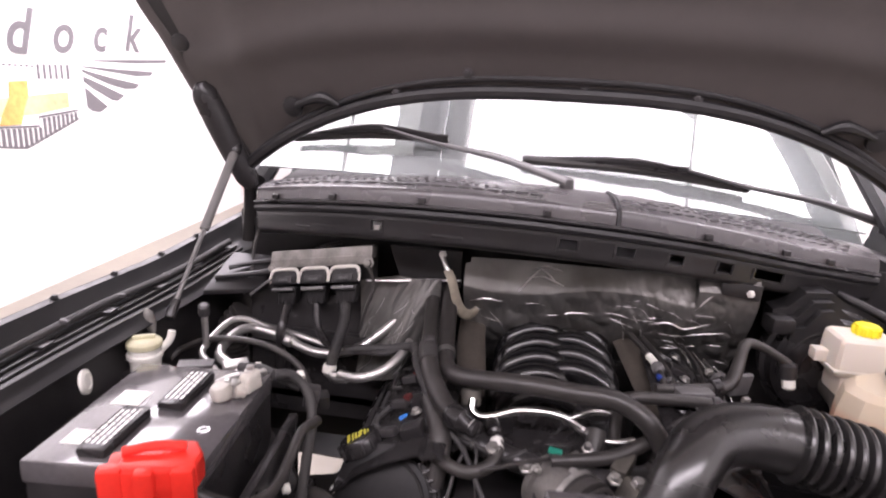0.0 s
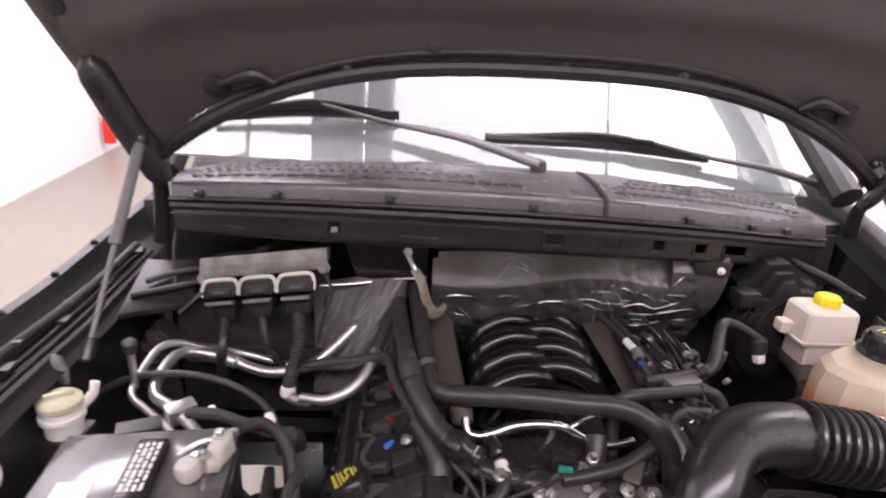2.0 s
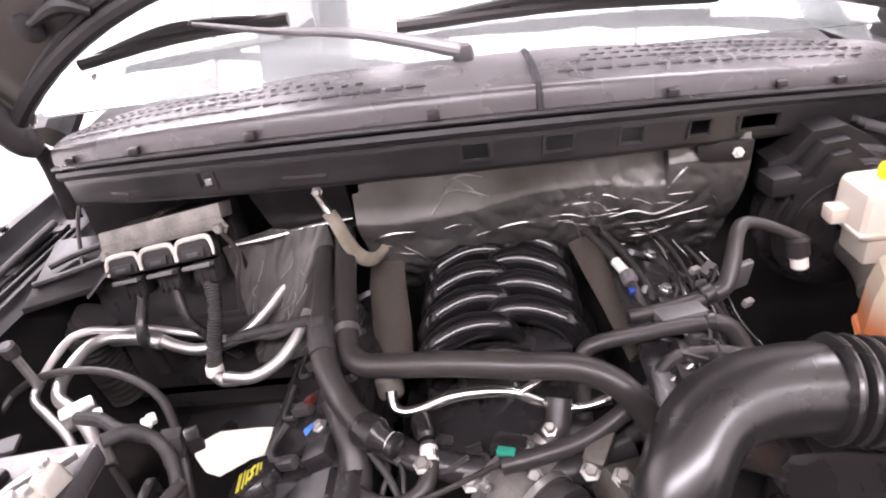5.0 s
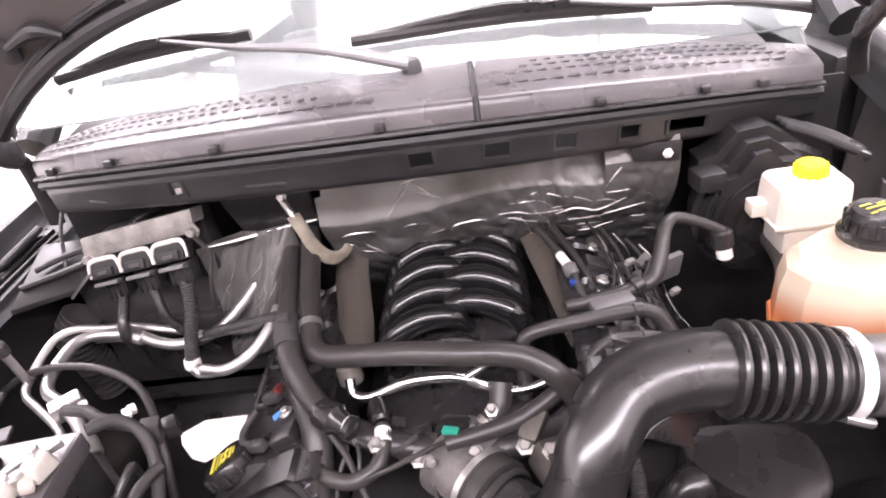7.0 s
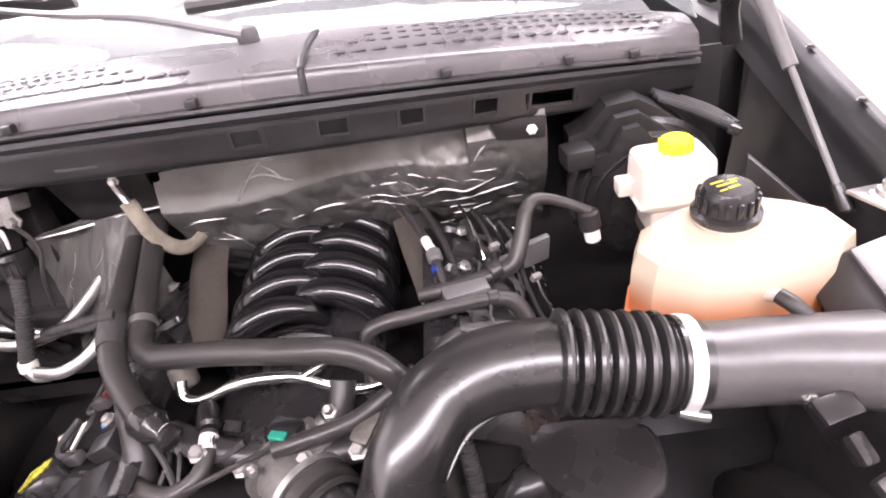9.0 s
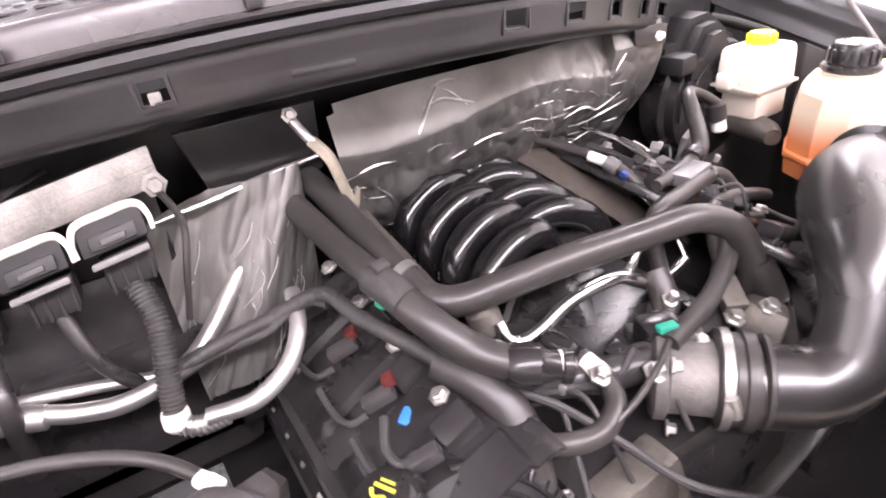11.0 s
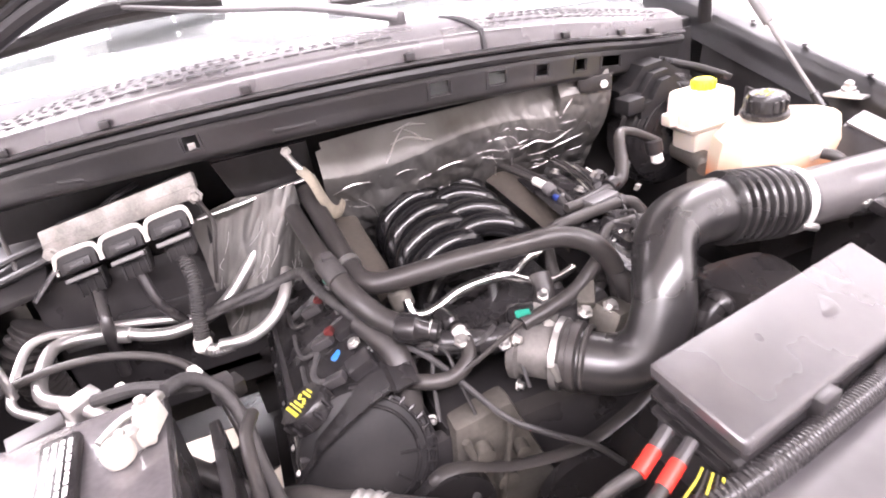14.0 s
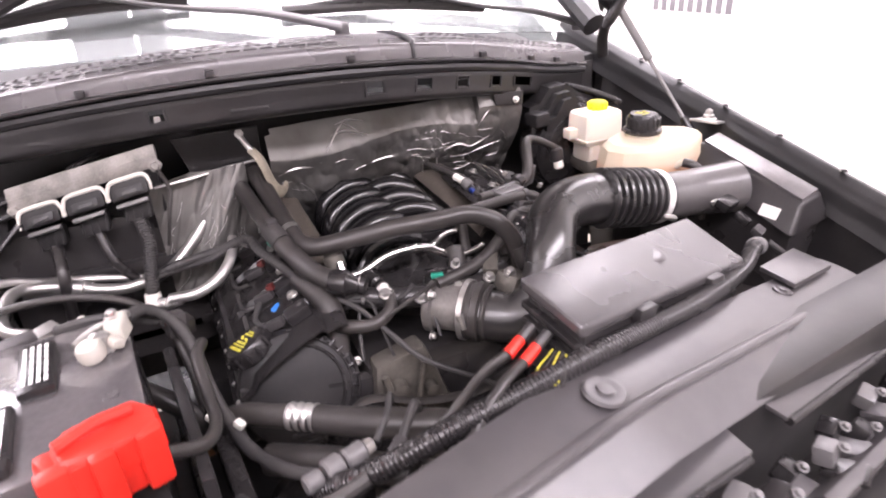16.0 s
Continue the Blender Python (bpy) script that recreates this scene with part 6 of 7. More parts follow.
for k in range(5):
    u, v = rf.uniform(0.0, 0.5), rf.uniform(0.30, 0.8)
    crease_glint(hs, shield_right, ((u, v), (u + 0.03, v + rf.uniform(-0.03, 0.04)), (u + 0.07, v + rf.uniform(-0.03, 0.05))), rf.uniform(0.0007, 0.0014))
hl = thing("heat_shield", "crinkled silver foil heat shield behind the pipes", "heat shield")


def shield_left(u, v):
    x = -0.432 + 0.19 * u
    z = 1.108 + 0.018 * u - 0.24 * v
    p = Vector((x, 0.850 + 0.035 * u - 0.02 * v + 0.02 * math.sin(u * 5 + v * 3), z))
    q = Vector((1.55 * x - 0.75 * z, p.y, 0.52 * z))
    return p + Vector((0, crease(q, 0.9), crease(q + Vector((2, 5, 0)), 0.2)))


part("foil", grid(shield_left, 110, 130, 0.001), FOIL, hl, angle=22)
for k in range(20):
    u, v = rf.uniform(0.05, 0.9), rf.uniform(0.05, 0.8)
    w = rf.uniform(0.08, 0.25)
    crease_glint(hl, shield_left, ((u, v), (min(1, u - 0.10 * rf.uniform(0.3, 1.4) + 0.06), min(1, v + w * 0.5)), (max(0, u - 0.2 * rf.random()), min(1, v + w))), rf.uniform(0.0007, 0.0018))
part("pass_through", rounded_box(0.045, 0.02, 0.075, 0.006, m=pose(-0.285, 0.888, 1.065, 8, 8, 0)), BRACKET, hl, "pale pipe flange")
fk = thing("firewall_knob", "grey cast knob at the back of the engine", "fitting", at=(0.190, 1.000, 1.020))
part("knob", lathe([(0.010, 0), (0.018, 0.008), (0.020, 0.02), (0.012, 0.032)], 14, pose(0, 0, 0, 50, 0, 0)), CAST, fk)
part("arm", sweep([(-0.06, -0.01, -0.02), (-0.02, -0.005, -0.01), (0.02, 0.0, 0.0), (0.05, 0.0, -0.02)], 0.014, 10), RUBBER, fk)

st = thing("ground_strap", "woven tan ground strap with a bright eyelet", "ground strap", at=(0.002, -0.010, 0.016))
part("strap", sweep([(-0.228, 0.858, 1.140), (-0.214, 0.845, 1.118), (-0.205, 0.845, 1.085), (-0.192, 0.860, 1.048), (-0.176, 0.885, 1.030), (-0.160, 0.915, 1.036), (-0.155, 0.94, 1.05)], 0.013, 12, flat=0.35), STRAPM, st)
part("lead", sweep([(-0.242, 0.868, 1.166), (-0.236, 0.864, 1.154), (-0.227, 0.857, 1.138)], 0.006, 10), STEEL, st)
bolt("eyelet", (-0.243, 0.872, 1.172), (0, -1, 0.3), st, 0.0065, 0.006, STEEL)

# ---- driver-side hoses ----
te = thing("vacuum_hoses", "black hoses joined by a grey twin connector", "hoses", at=(0.030, 0.008, -0.030))
part("tube", sweep([(0.060, 0.570, 0.895), (0.085, 0.580, 0.905), (0.108, 0.598, 0.935), (0.112, 0.622, 0.985), (0.116, 0.634, 1.020), (0.140, 0.640, 1.032), (0.190, 0.652, 1.030), (0.245, 0.666, 1.026), (0.300, 0.680, 1.018), (0.332, 0.680, 1.004), (0.354, 0.660, 0.960), (0.368, 0.640, 0.90)], [0.0115] * 6 + [0.0120] * 3 + [0.0135] * 3, 14, 6), RUBBER, te)
part("tube", sweep([(0.190, 0.692, 1.032), (0.250, 0.706, 1.030), (0.305, 0.720, 1.032), (0.338, 0.732, 1.040), (0.354, 0.752, 1.064), (0.368, 0.780, 1.096), (0.384, 0.798, 1.106), (0.410, 0.804, 1.100), (0.440, 0.804, 1.086), (0.470, 0.803, 1.068)], [0.0085, 0.0120, 0.0135, 0.0135, 0.0130, 0.0115, 0.0105, 0.0095, 0.0090, 0.0090], 14, 6), RUBBER, te)
part("twin_connector", rounded_box(0.070, 0.036, 0.020, 0.005, m=pose(0.262, 0.690, 1.030, 0, 0, 13)), GREYC, te, "grey plastic twin connector")
part("collar", lathe([(0.0125, 0), (0.0150, 0.002), (0.0150, 0.016), (0.0125, 0.018)], 16, along((0.290, 0.679, 1.020), (0.33, 0.688, 1.014))), BLACK, te)
part("collar", lathe([(0.0145, 0), (0.0165, 0.002), (0.0165, 0.018), (0.0145, 0.020)], 16, along((0.300, 0.719, 1.035), (0.345, 0.738, 1.044))), BLACK, te)
part("elbow", lathe([(0.014, 0), (0.018, 0.004), (0.018, 0.03), (0.012, 0.036)], 14, along((0.468, 0.804, 1.070), (0.473, 0.797, 1.025))), BLACK, te)
part("valve", lathe([(0.009, 0), (0.013, 0.003), (0.013, 0.022), (0.009, 0.026)], 14, along((0.472, 0.798, 1.042), (0.478, 0.786, 0.99))), WHITEP, te, "white check valve")
vp = thing("vapor_line", "black vapor line with a white band and blue clip", "fuel line", at=(-0.010, 0.026, -0.026))
part("tube", sweep([(0.175, 0.985, 1.05), (0.200, 0.93, 1.048), (0.226, 0.865, 1.040), (0.250, 0.80, 1.028), (0.262, 0.755, 1.010), (0.275, 0.70, 0.97), (0.285, 0.65, 0.92)], 0.0072, 12, 6), RUBBER, vp)
part("tube", sweep([(0.215, 0.985, 1.045), (0.240, 0.92, 1.035), (0.268, 0.84, 1.02), (0.285, 0.77, 1.0), (0.298, 0.70, 0.95)], 0.0075, 12, 6), RUBBER, vp)
part("band", sweep([(0.242, 0.822, 1.032), (0.247, 0.808, 1.029), (0.252, 0.795, 1.026)], 0.0088, 12), WHITEP, vp, "white paper band")
part("connector", lathe([(0.010, 0), (0.013, 0.003), (0.013, 0.02), (0.010, 0.024)], 14, along((0.253, 0.795, 1.026), (0.261, 0.760, 1.012))), GREYC, vp)
part("clip", rounded_box(0.012, 0.012, 0.010, 0.003, m=pose(0.255, 0.757, 1.014, 20, 0, 15)), NAVY, vp, "dark blue quick clip")
part("steel_line", sweep([(0.262, 0.75, 1.0), (0.272, 0.71, 0.97), (0.282, 0.67, 0.93), (0.275, 0.64, 0.90)], 0.006, 10), CHROME, vp)
lo = thing("breather_hose", "curved black breather hose with a bright wire hoop", "hose")
part("tube", sweep([(0.205, 0.565, 0.92), (0.225, 0.60, 0.95), (0.265, 0.635, 0.972), (0.32, 0.65, 0.968), (0.38, 0.648, 0.955), (0.44, 0.66, 0.93)], 0.010, 12, 6), RUBBER, lo)
part("tube", sweep([(0.13, 0.54, 0.885), (0.19, 0.565, 0.90), (0.25, 0.60, 0.925), (0.31, 0.625, 0.94), (0.36, 0.62, 0.93)], 0.012, 12, 6), RUBBER, lo)
part("hoop", sweep([(0.225, 0.59, 0.955), (0.25, 0.60, 0.962), (0.285, 0.625, 0.965), (0.30, 0.645, 0.955)], 0.005, 10), CHROME, lo)
lw = thing("lower_hose", "black coolant hose beside the throttle body", "hose")
part("tube", sweep([(0.02, 0.505, 0.935), (0.07, 0.515, 0.938), (0.13, 0.53, 0.945), (0.18, 0.55, 0.965), (0.215, 0.575, 0.975)], 0.0125, 14, 6), RUBBER, lw)
part("elbow", sweep([(0.105, 0.60, 0.95), (0.098, 0.575, 0.925), (0.075, 0.555, 0.905), (0.045, 0.54, 0.895)], 0.018, 14), RUBBER, lw)
ring_clip((0.075, 0.556, 0.906), (-0.03, -0.02, -0.012), 0.0185, lw)
bk = thing("engine_bracket", "grey cast bracket with bolts beside the intake tube", "bracket", at=(0.175, 0.49, 0.90))
part("plate", rounded_box(0.07, 0.05, 0.05, 0.01, m=pose(0, 0, 0, 10, 20, 30)), CAST, bk)
part("tab", rounded_box(0.03, 0.05, 0.02, 0.006, m=pose(-0.03, 0.03, 0.04, 20, 0, -30)), CAST, bk)
part("hose", sweep([(0.045, 0.045, 0.05), (0.055, 0.02, 0.0), (0.065, 0.0, -0.07), (0.065, -0.02, -0.14)], 0.020, 14), RUBBER, bk)
part("clamp", lathe([(0.021, 0), (0.023, 0), (0.023, 0.012), (0.021, 0.012)], 20, along((0.054, 0.022, 0.0), (0.064, 0.0, -0.06)), closed=False), CHROME, bk)
part("loom", sweep([(0.08, 0.05, 0.06), (0.09, 0.01, 0.03), (0.10, -0.03, -0.03), (0.10, -0.06, -0.12)], 0.011, 12, ridge=0.002, pitch=0.006), TAPE, bk)
bolt("bolt", (-0.01, -0.01, 0.03), (0, -0.4, 1), bk, 0.009, 0.012)

# ---- passenger-side hoses ----
pv = thing("crankcase_hose", "black crankcase hose with a white paper band", "hose", at=(0.010, 0.014, -0.014))
part("tube", sweep([(-0.255, 0.592, 0.915), (-0.235, 0.545, 0.925), (-0.205, 0.502, 0.928), (-0.165, 0.470, 0.926), (-0.125, 0.459, 0.926), (-0.092, 0.472, 0.936), (-0.082, 0.502, 0.948), (-0.086, 0.530, 0.955)], 0.0118, 14, 7), RUBBER, pv)
part("band", sweep([(-0.082, 0.503, 0.948), (-0.084, 0.514, 0.951), (-0.085, 0.524, 0.953)], 0.0128, 14), LABELM, pv, "white paper band")
part("fitting", lathe([(0.012, 0), (0.016, 0.005), (0.016, 0.03), (0.012, 0.04)], 14, along((-0.088, 0.535, 0.956), (-0.10, 0.575, 0.962))), SATIN, pv)
part("clip", rounded_box(0.022, 0.026, 0.018, 0.005, m=pose(-0.268, 0.592, 0.925, 10, -20, 30)), BLUE, pv, "bright blue clip")
wl_ = thing("engine_harness", "taped black engine wiring harness", "wiring harness")
part("trunk", sweep([(-0.45, 0.80, 0.955), (-0.40, 0.80, 0.965), (-0.34, 0.795, 0.975), (-0.29, 0.782, 0.992), (-0.272, 0.758, 1.000), (-0.262, 0.715, 0.992), (-0.245, 0.670, 0.985), (-0.225, 0.635, 0.972), (-0.205, 0.600, 0.960)], 0.0095, 12, 6, ridge=0.0006, pitch=0.012), TAPE, wl_)
part("strand", sweep([(-0.47, 0.785, 0.95), (-0.41, 0.80, 0.955), (-0.35, 0.785, 0.966), (-0.30, 0.79, 0.985), (-0.275, 0.765, 0.985)], 0.006, 10, 6), TAPE, wl_)
part("thick_end", sweep([(-0.215, 0.615, 0.962), (-0.195, 0.580, 0.952), (-0.180, 0.548, 0.935), (-0.176, 0.515, 0.905), (-0.18, 0.49, 0.86)], [0.018, 0.021, 0.022, 0.021, 0.018], 16, 6), RUBBER, wl_)
part("green_clip", rounded_box(0.016, 0.014, 0.012, 0.003, m=pose(-0.240, 0.672, 1.022, 10, 0, 20)), GREEN, wl_, "green clip")
for pts in (((-0.20, 0.60, 0.955), (-0.17, 0.555, 0.945), (-0.13, 0.51, 0.925), (-0.10, 0.46, 0.90), (-0.06, 0.41, 0.86), (-0.01, 0.375, 0.835), (0.05, 0.355, 0.80), (0.10, 0.35, 0.74)), ((-0.29, 0.60, 0.94), (-0.305, 0.57, 0.93), (-0.30, 0.55, 0.925), (-0.28, 0.56, 0.915)), ((-0.16, 0.55, 0.93), (-0.12, 0.53, 0.93), (-0.06, 0.51, 0.925), (-0.02, 0.52, 0.94))):
    part("branch", sweep(pts, 0.005, 8, 6), TAPE, wl_)

# front accessory drive
ad = thing("accessory_drive", "black belt pulleys and belt at the engine front", "pulleys")
for x, y, z, r in ((-0.17, 0.42, 0.74, 0.07), (0.05, 0.41, 0.66, 0.085), (0.20, 0.42, 0.76, 0.05), (-0.30, 0.42, 0.66, 0.055)):
    part("pulley", lathe([(0.02, 0.0), (r * 0.8, 0.004), (r * 0.86, 0.014), (r, 0.014), (r, 0.034), (r * 0.86, 0.034), (0.02, 0.03)], 32, pose(x, y, z, 90, 0, 0)), SATIN, ad)
part("belt", sweep([(-0.24, 0.40, 0.74), (-0.17, 0.40, 0.815), (-0.06, 0.40, 0.77), (0.05, 0.40, 0.75), (0.14, 0.40, 0.78), (0.20, 0.40, 0.812), (0.25, 0.40, 0.76)], 0.012, 8, flat=0.3), RUBBER, ad)
RUST = mat("rusty_iron", (0.20, 0.10, 0.05), 0.7, var=0.4, bump=0.3, bump_scale=200)
part("hub", lathe([(0.010, 0), (0.034, 0.003), (0.034, 0.022), (0.02, 0.03)], 24, pose(-0.425, 0.50, 0.77, 50, -20, 0)), RUST, ad, "rust-brown pulley hub")
# rounded chain end of the rocker cover, with raised ribs round its rim
ce = thing("chain_cover", "black ribbed plastic cover on the engine's chain end", "chain cover", at=(-0.265, 0.472, 0.826))
CM = pose(0, 0, 0, 60, -16, 0)
part("dome", lathe([(0.108, -0.06), (0.106, -0.012), (0.100, 0.004), (0.080, 0.012), (0.03, 0.016), (0.002, 0.017)], 40, CM), PLUGM, ce)
for q in np.linspace(-1.55, 0.65, 13):
    part("rim_tooth", rounded_box(0.016, 0.006, 0.007, 0.002, m=CM @ pose(0.097 * math.cos(q), 0.097 * math.sin(q), 0.006, 0, 20, math.degrees(q))), SATIN, ce)
for k, (r, z) in enumerate(((0.104, -0.002), (0.092, 0.008), (0.078, 0.0130))):
    part("rim_rib", sweep([CM @ Vector((r * math.cos(q), r * math.sin(q), z)) for q in np.linspace(-2.2, 1.3, 15)], 0.0032, 8, 3), SATIN, ce)
for k in range(3):
    q = -1.6 + 0.6 * k
    part("web", sweep([CM @ Vector((r * math.cos(q), r * math.sin(q), z)) for r, z in ((0.05, 0.014), (0.08, 0.012), (0.102, 0.0))], 0.003, 6), SATIN, ce)
for q in (-1.7, -0.9, -0.1, 0.7):
    bolt("bolt", CM @ Vector((0.110 * math.cos(q), 0.110 * math.sin(q), -0.016)), (-0.2, -0.8, 0.45), ce, 0.006, 0.010)

rh = thing("radiator_hose", "thick black upper radiator hose with a silver band", "hose")
part("tube", sweep([(-0.40, 0.44, 0.84), (-0.36, 0.40, 0.868), (-0.325, 0.365, 0.878), (-0.282, 0.335, 0.880), (-0.23, 0.295, 0.882), (-0.17, 0.25, 0.888), (-0.10, 0.205, 0.89), (-0.04, 0.17, 0.88)], [0.017, 0.018, 0.018, 0.020, 0.022, 0.023, 0.023, 0.023], 18, 6), RUBBER, rh)
part("band", sweep([(-0.300, 0.348, 0.880), (-0.282, 0.335, 0.881), (-0.264, 0.321, 0.882)], 0.0205, 20, ridge=0.002, pitch=0.012), ALU, rh, "silver ribbed band")
part("lower_tube", sweep([(-0.34, 0.36, 0.80), (-0.25, 0.28, 0.82), (-0.15, 0.20, 0.82), (-0.06, 0.14, 0.82)], 0.025, 16, 6), RUBBER, rh)

# ---- fuse box and its cables ----
fb = thing("fuse_box", "flat black plastic fuse box with latched lid", "fuse box")
FL, BL, BR, FR = Vector((-0.008, 0.168, 1.122)), Vector((0.402, 0.288, 1.064)), Vector((0.436, 0.190, 1.018)), Vector((0.018, 0.073, 1.092))
dn = Vector((0, 0, -0.018))
FUSEM = mat("matt_black_lid", (0.056, 0.052, 0.054), 0.30, var=0.2, scale=20, bump=0.05, bump_scale=1400, dust=0.08, spec=0.8)
part("lid", hexa([FR + dn, BR + dn, BL + dn, FL + dn, FR, BR, BL, FL], 0.006, 3), FUSEM, fb)
cen = (FL + BL + BR + FR) / 4
sh = [cen + (q - cen) * 0.94 for q in (FR, BR, BL, FL)]
part("body", hexa([q + Vector((0, 0, -0.13)) for q in sh] + [q + Vector((0, 0, -0.017)) for q in sh], 0.005), BLACK, fb)
part("flange", hexa([q + Vector((0, 0, -0.045)) + (q - cen) * 0.05 for q in sh] + [q + Vector((0, 0, -0.034)) + (q - cen) * 0.05 for q in sh], 0.003), BLACK, fb)
part("flange", hexa([q + Vector((0, 0, -0.066)) + (q - cen) * 0.04 for q in sh] + [q + Vector((0, 0, -0.058)) + (q - cen) * 0.04 for q in sh], 0.003), BLACK, fb)
for k in (0.30, 0.74):
    p = FR.lerp(BR, k)
    part("latch", rounded_box(0.035, 0.016, 0.030, 0.004, m=pose(p.x, p.y - 0.004, p.z - 0.018, 0, 5, 13)), BLACK, fb)
for k in (0.35, 0.5, 0.62):
    p = FR.lerp(BR, k)
    part("tooth", rounded_box(0.02, 0.02, 0.010, 0.002, m=pose(p.x, p.y - 0.008, p.z - 0.062, 0, 5, 13)), BLACK, fb)
part("emblem", lathe([(0.022, 0), (0.020, 0.0012), (0.010, 0.0014)], 20, Matrix.Translation((FL + BL + BR + FR) / 4 + Vector((0.03, 0.02, -0.0005))) @ pose(0, 0, 0, 8, 3, 0)), FUSEM, fb, "faint embossed mark")

pcb = thing("power_cables", "black power cables with red ends at the fuse box", "cables")
for i, (e, mid, f) in enumerate((((-0.010, 0.135, 1.068), (-0.050, 0.118, 1.056), (-0.11, 0.130, 1.00)), ((0.000, 0.115, 1.066), (-0.040, 0.098, 1.054), (-0.12, 0.060, 1.03)))):
    part("boot", sweep([e, Vector(e).lerp(Vector(mid), 0.5), mid], 0.007, 10), GREYP, pcb)
    part("red_end", sweep([Vector(e).lerp(Vector(mid), 0.55), Vector(e).lerp(Vector(mid), 0.85), Vector(mid) + (Vector(mid) - Vector(e)) * 0.15], 0.0075, 12), RED, pcb, "red sleeve")
    m2 = Vector(mid) + (Vector(mid) - Vector(e)) * 0.1
    part("cable", sweep([m2, m2.lerp(Vector(f), 0.5) + Vector((0, 0, 0.008)), f, Vector(f) + Vector((-0.06, 0.0 - 0.03 * i, -0.06)), Vector(f) + Vector((-0.08, 0.02 - 0.05 * i, -0.14))], 0.0064, 12, 6), RUBBER, pcb)
for i in range(6):
    part("thin_wire", sweep([(-0.008 + 0.002 * i, 0.092 - 0.004 * i, 1.060), (-0.022 + 0.002 * i, 0.084 - 0.005 * i, 1.059 - 0.001 * i), (-0.036 + 0.003 * i, 0.080 - 0.006 * i, 1.052 - 0.002 * i), (-0.042 + 0.003 * i, 0.080 - 0.006 * i, 1.040)], 0.0009, 6), INK_Y if i % 2 == 0 else RUBBER, pcb)

# ---- radiator cover and front panels ----
rc = thing("radiator_cover", "matt grey-black plastic radiator cover panel", "radiator cover")


def cover_z(x):
    """Height of the radiator cover, which falls towards the driver's side."""
    return 1.040 - 0.135 * x if x > 0 else 1.040 + 0.05 * x


back = [(x, 0.072 + 0.20 * x - 0.02 * max(0.0, -x), cover_z(x)) for x in (-0.56, -0.40, -0.248, -0.10, 0.023, 0.18, 0.343, 0.42, 0.53, 0.66)]
front = [(x + 0.01, -0.022 + 0.195 * x, cover_z(x) - 0.012) for x in (-0.56, -0.40, -0.248, -0.10, 0.023, 0.18, 0.343, 0.42, 0.53, 0.66)]


def sheet_between(a, b, fn):
    def g(u, v):
        k = u * (len(a) - 1)
        i = min(int(k), len(a) - 2)
        return Vector(a[i]).lerp(Vector(a[i + 1]), k - i).lerp(Vector(b[i]).lerp(Vector(b[i + 1]), k - i), v) + fn(u, v)

    return g


RADM = mat("matt_cover_plastic", (0.062, 0.058, 0.060), 0.34, var=0.2, scale=15, bump=0.08, bump_scale=1600, dust=0.08, spec=0.7)
part("panel", grid(sheet_between(back, front, lambda u, v: Vector((0, 0, 0.004 * math.sin(v * math.pi) - (0.012 if 0.80 < v < 0.90 else 0)))), 60, 40, 0.004), RADM, rc)
part("bead", sweep([Vector(p) + Vector((0, 0.012, 0.004)) for p in front], 0.008, 10, 4, flat=0.7), RADM, rc)
part("front_skirt", grid(sheet_between(front, [(x + 0.008, y - 0.046, z - 0.030) for x, y, z in front], lambda u, v: Vector((0, 0, 0))), 40, 6, 0.004), RADM, rc)
part("back_skirt", grid(sheet_between(back, [(x, y + 0.006, z - 0.06) for x, y, z in back], lambda u, v: Vector((0, 0, 0))), 40, 6, 0.004), RADM, rc)
for x, y, z, r in ((0.014, 0.022, cover_z(0.014) - 0.001, 0.024), (0.462, 0.133, cover_z(0.462) - 0.001, 0.014)):
    d2 = part("dimple", lathe([(r * 1.1, 0.0), (r, 0.004), (r * 0.8, 0.0045), (r * 0.55, -0.001 + 0.0035), (r * 0.45, 0.003), (r * 0.4, 0.006), (r * 0.1, 0.0065)], 28, pose(x, y, z, 4, 7, 0)), RADM, rc, "round push-pin dimple")
part("corner_plate", hexa([(x, y, cover_z(x) + dz) for dz in (0.004, 0.014) for x, y in ((0.478, 0.125), (0.62, 0.158), (0.625, 0.235), (0.485, 0.195))], 0.003), RADM, rc, "flat square end plate")

fl = thing("front_loom", "long black taped loom along the radiator cover", "wiring loom")
part("loom", sweep([(0.60, 0.29, 0.955), (0.54, 0.255, 0.975), (0.46, 0.205, 0.990), (0.36, 0.160, 1.006), (0.25, 0.122, 1.022), (0.14, 0.094, 1.038), (0.03, 0.070, 1.050), (-0.06, 0.070, 1.034), (-0.15, 0.068, 1.022), (-0.24, 0.09, 0.98), (-0.30, 0.14, 0.93)], 0.0140, 14, 6, ridge=0.0012, pitch=0.006), SATIN, fl)
part("end_cap", lathe([(0.015, 0), (0.018, 0.004), (0.018, 0.03), (0.014, 0.045)], 18, along((0.585, 0.282, 0.962), (0.64, 0.31, 0.94))), GREYC, fl, "grey round loom end")

co_ = thing("harness_plugs", "grey connector plugs by the radiator cover", "connectors")
PM = along((-0.315, 0.130, 0.955), (-0.222, 0.158, 0.955))
for z0, z1, r in ((0.0, 0.022, 0.012), (0.026, 0.050, 0.016), (0.053, 0.082, 0.014)):
    part("plug", lathe([(r * 0.8, z0), (r, z0 + 0.003), (r, z1 - 0.003), (r * 0.8, z1)], 12, PM), GREYC, co_, "grey connector section")
part("tip", lathe([(0.010, 0.082), (0.011, 0.086), (0.009, 0.094), (0.003, 0.096)], 12, PM), BRACKET, co_, "bright tip")
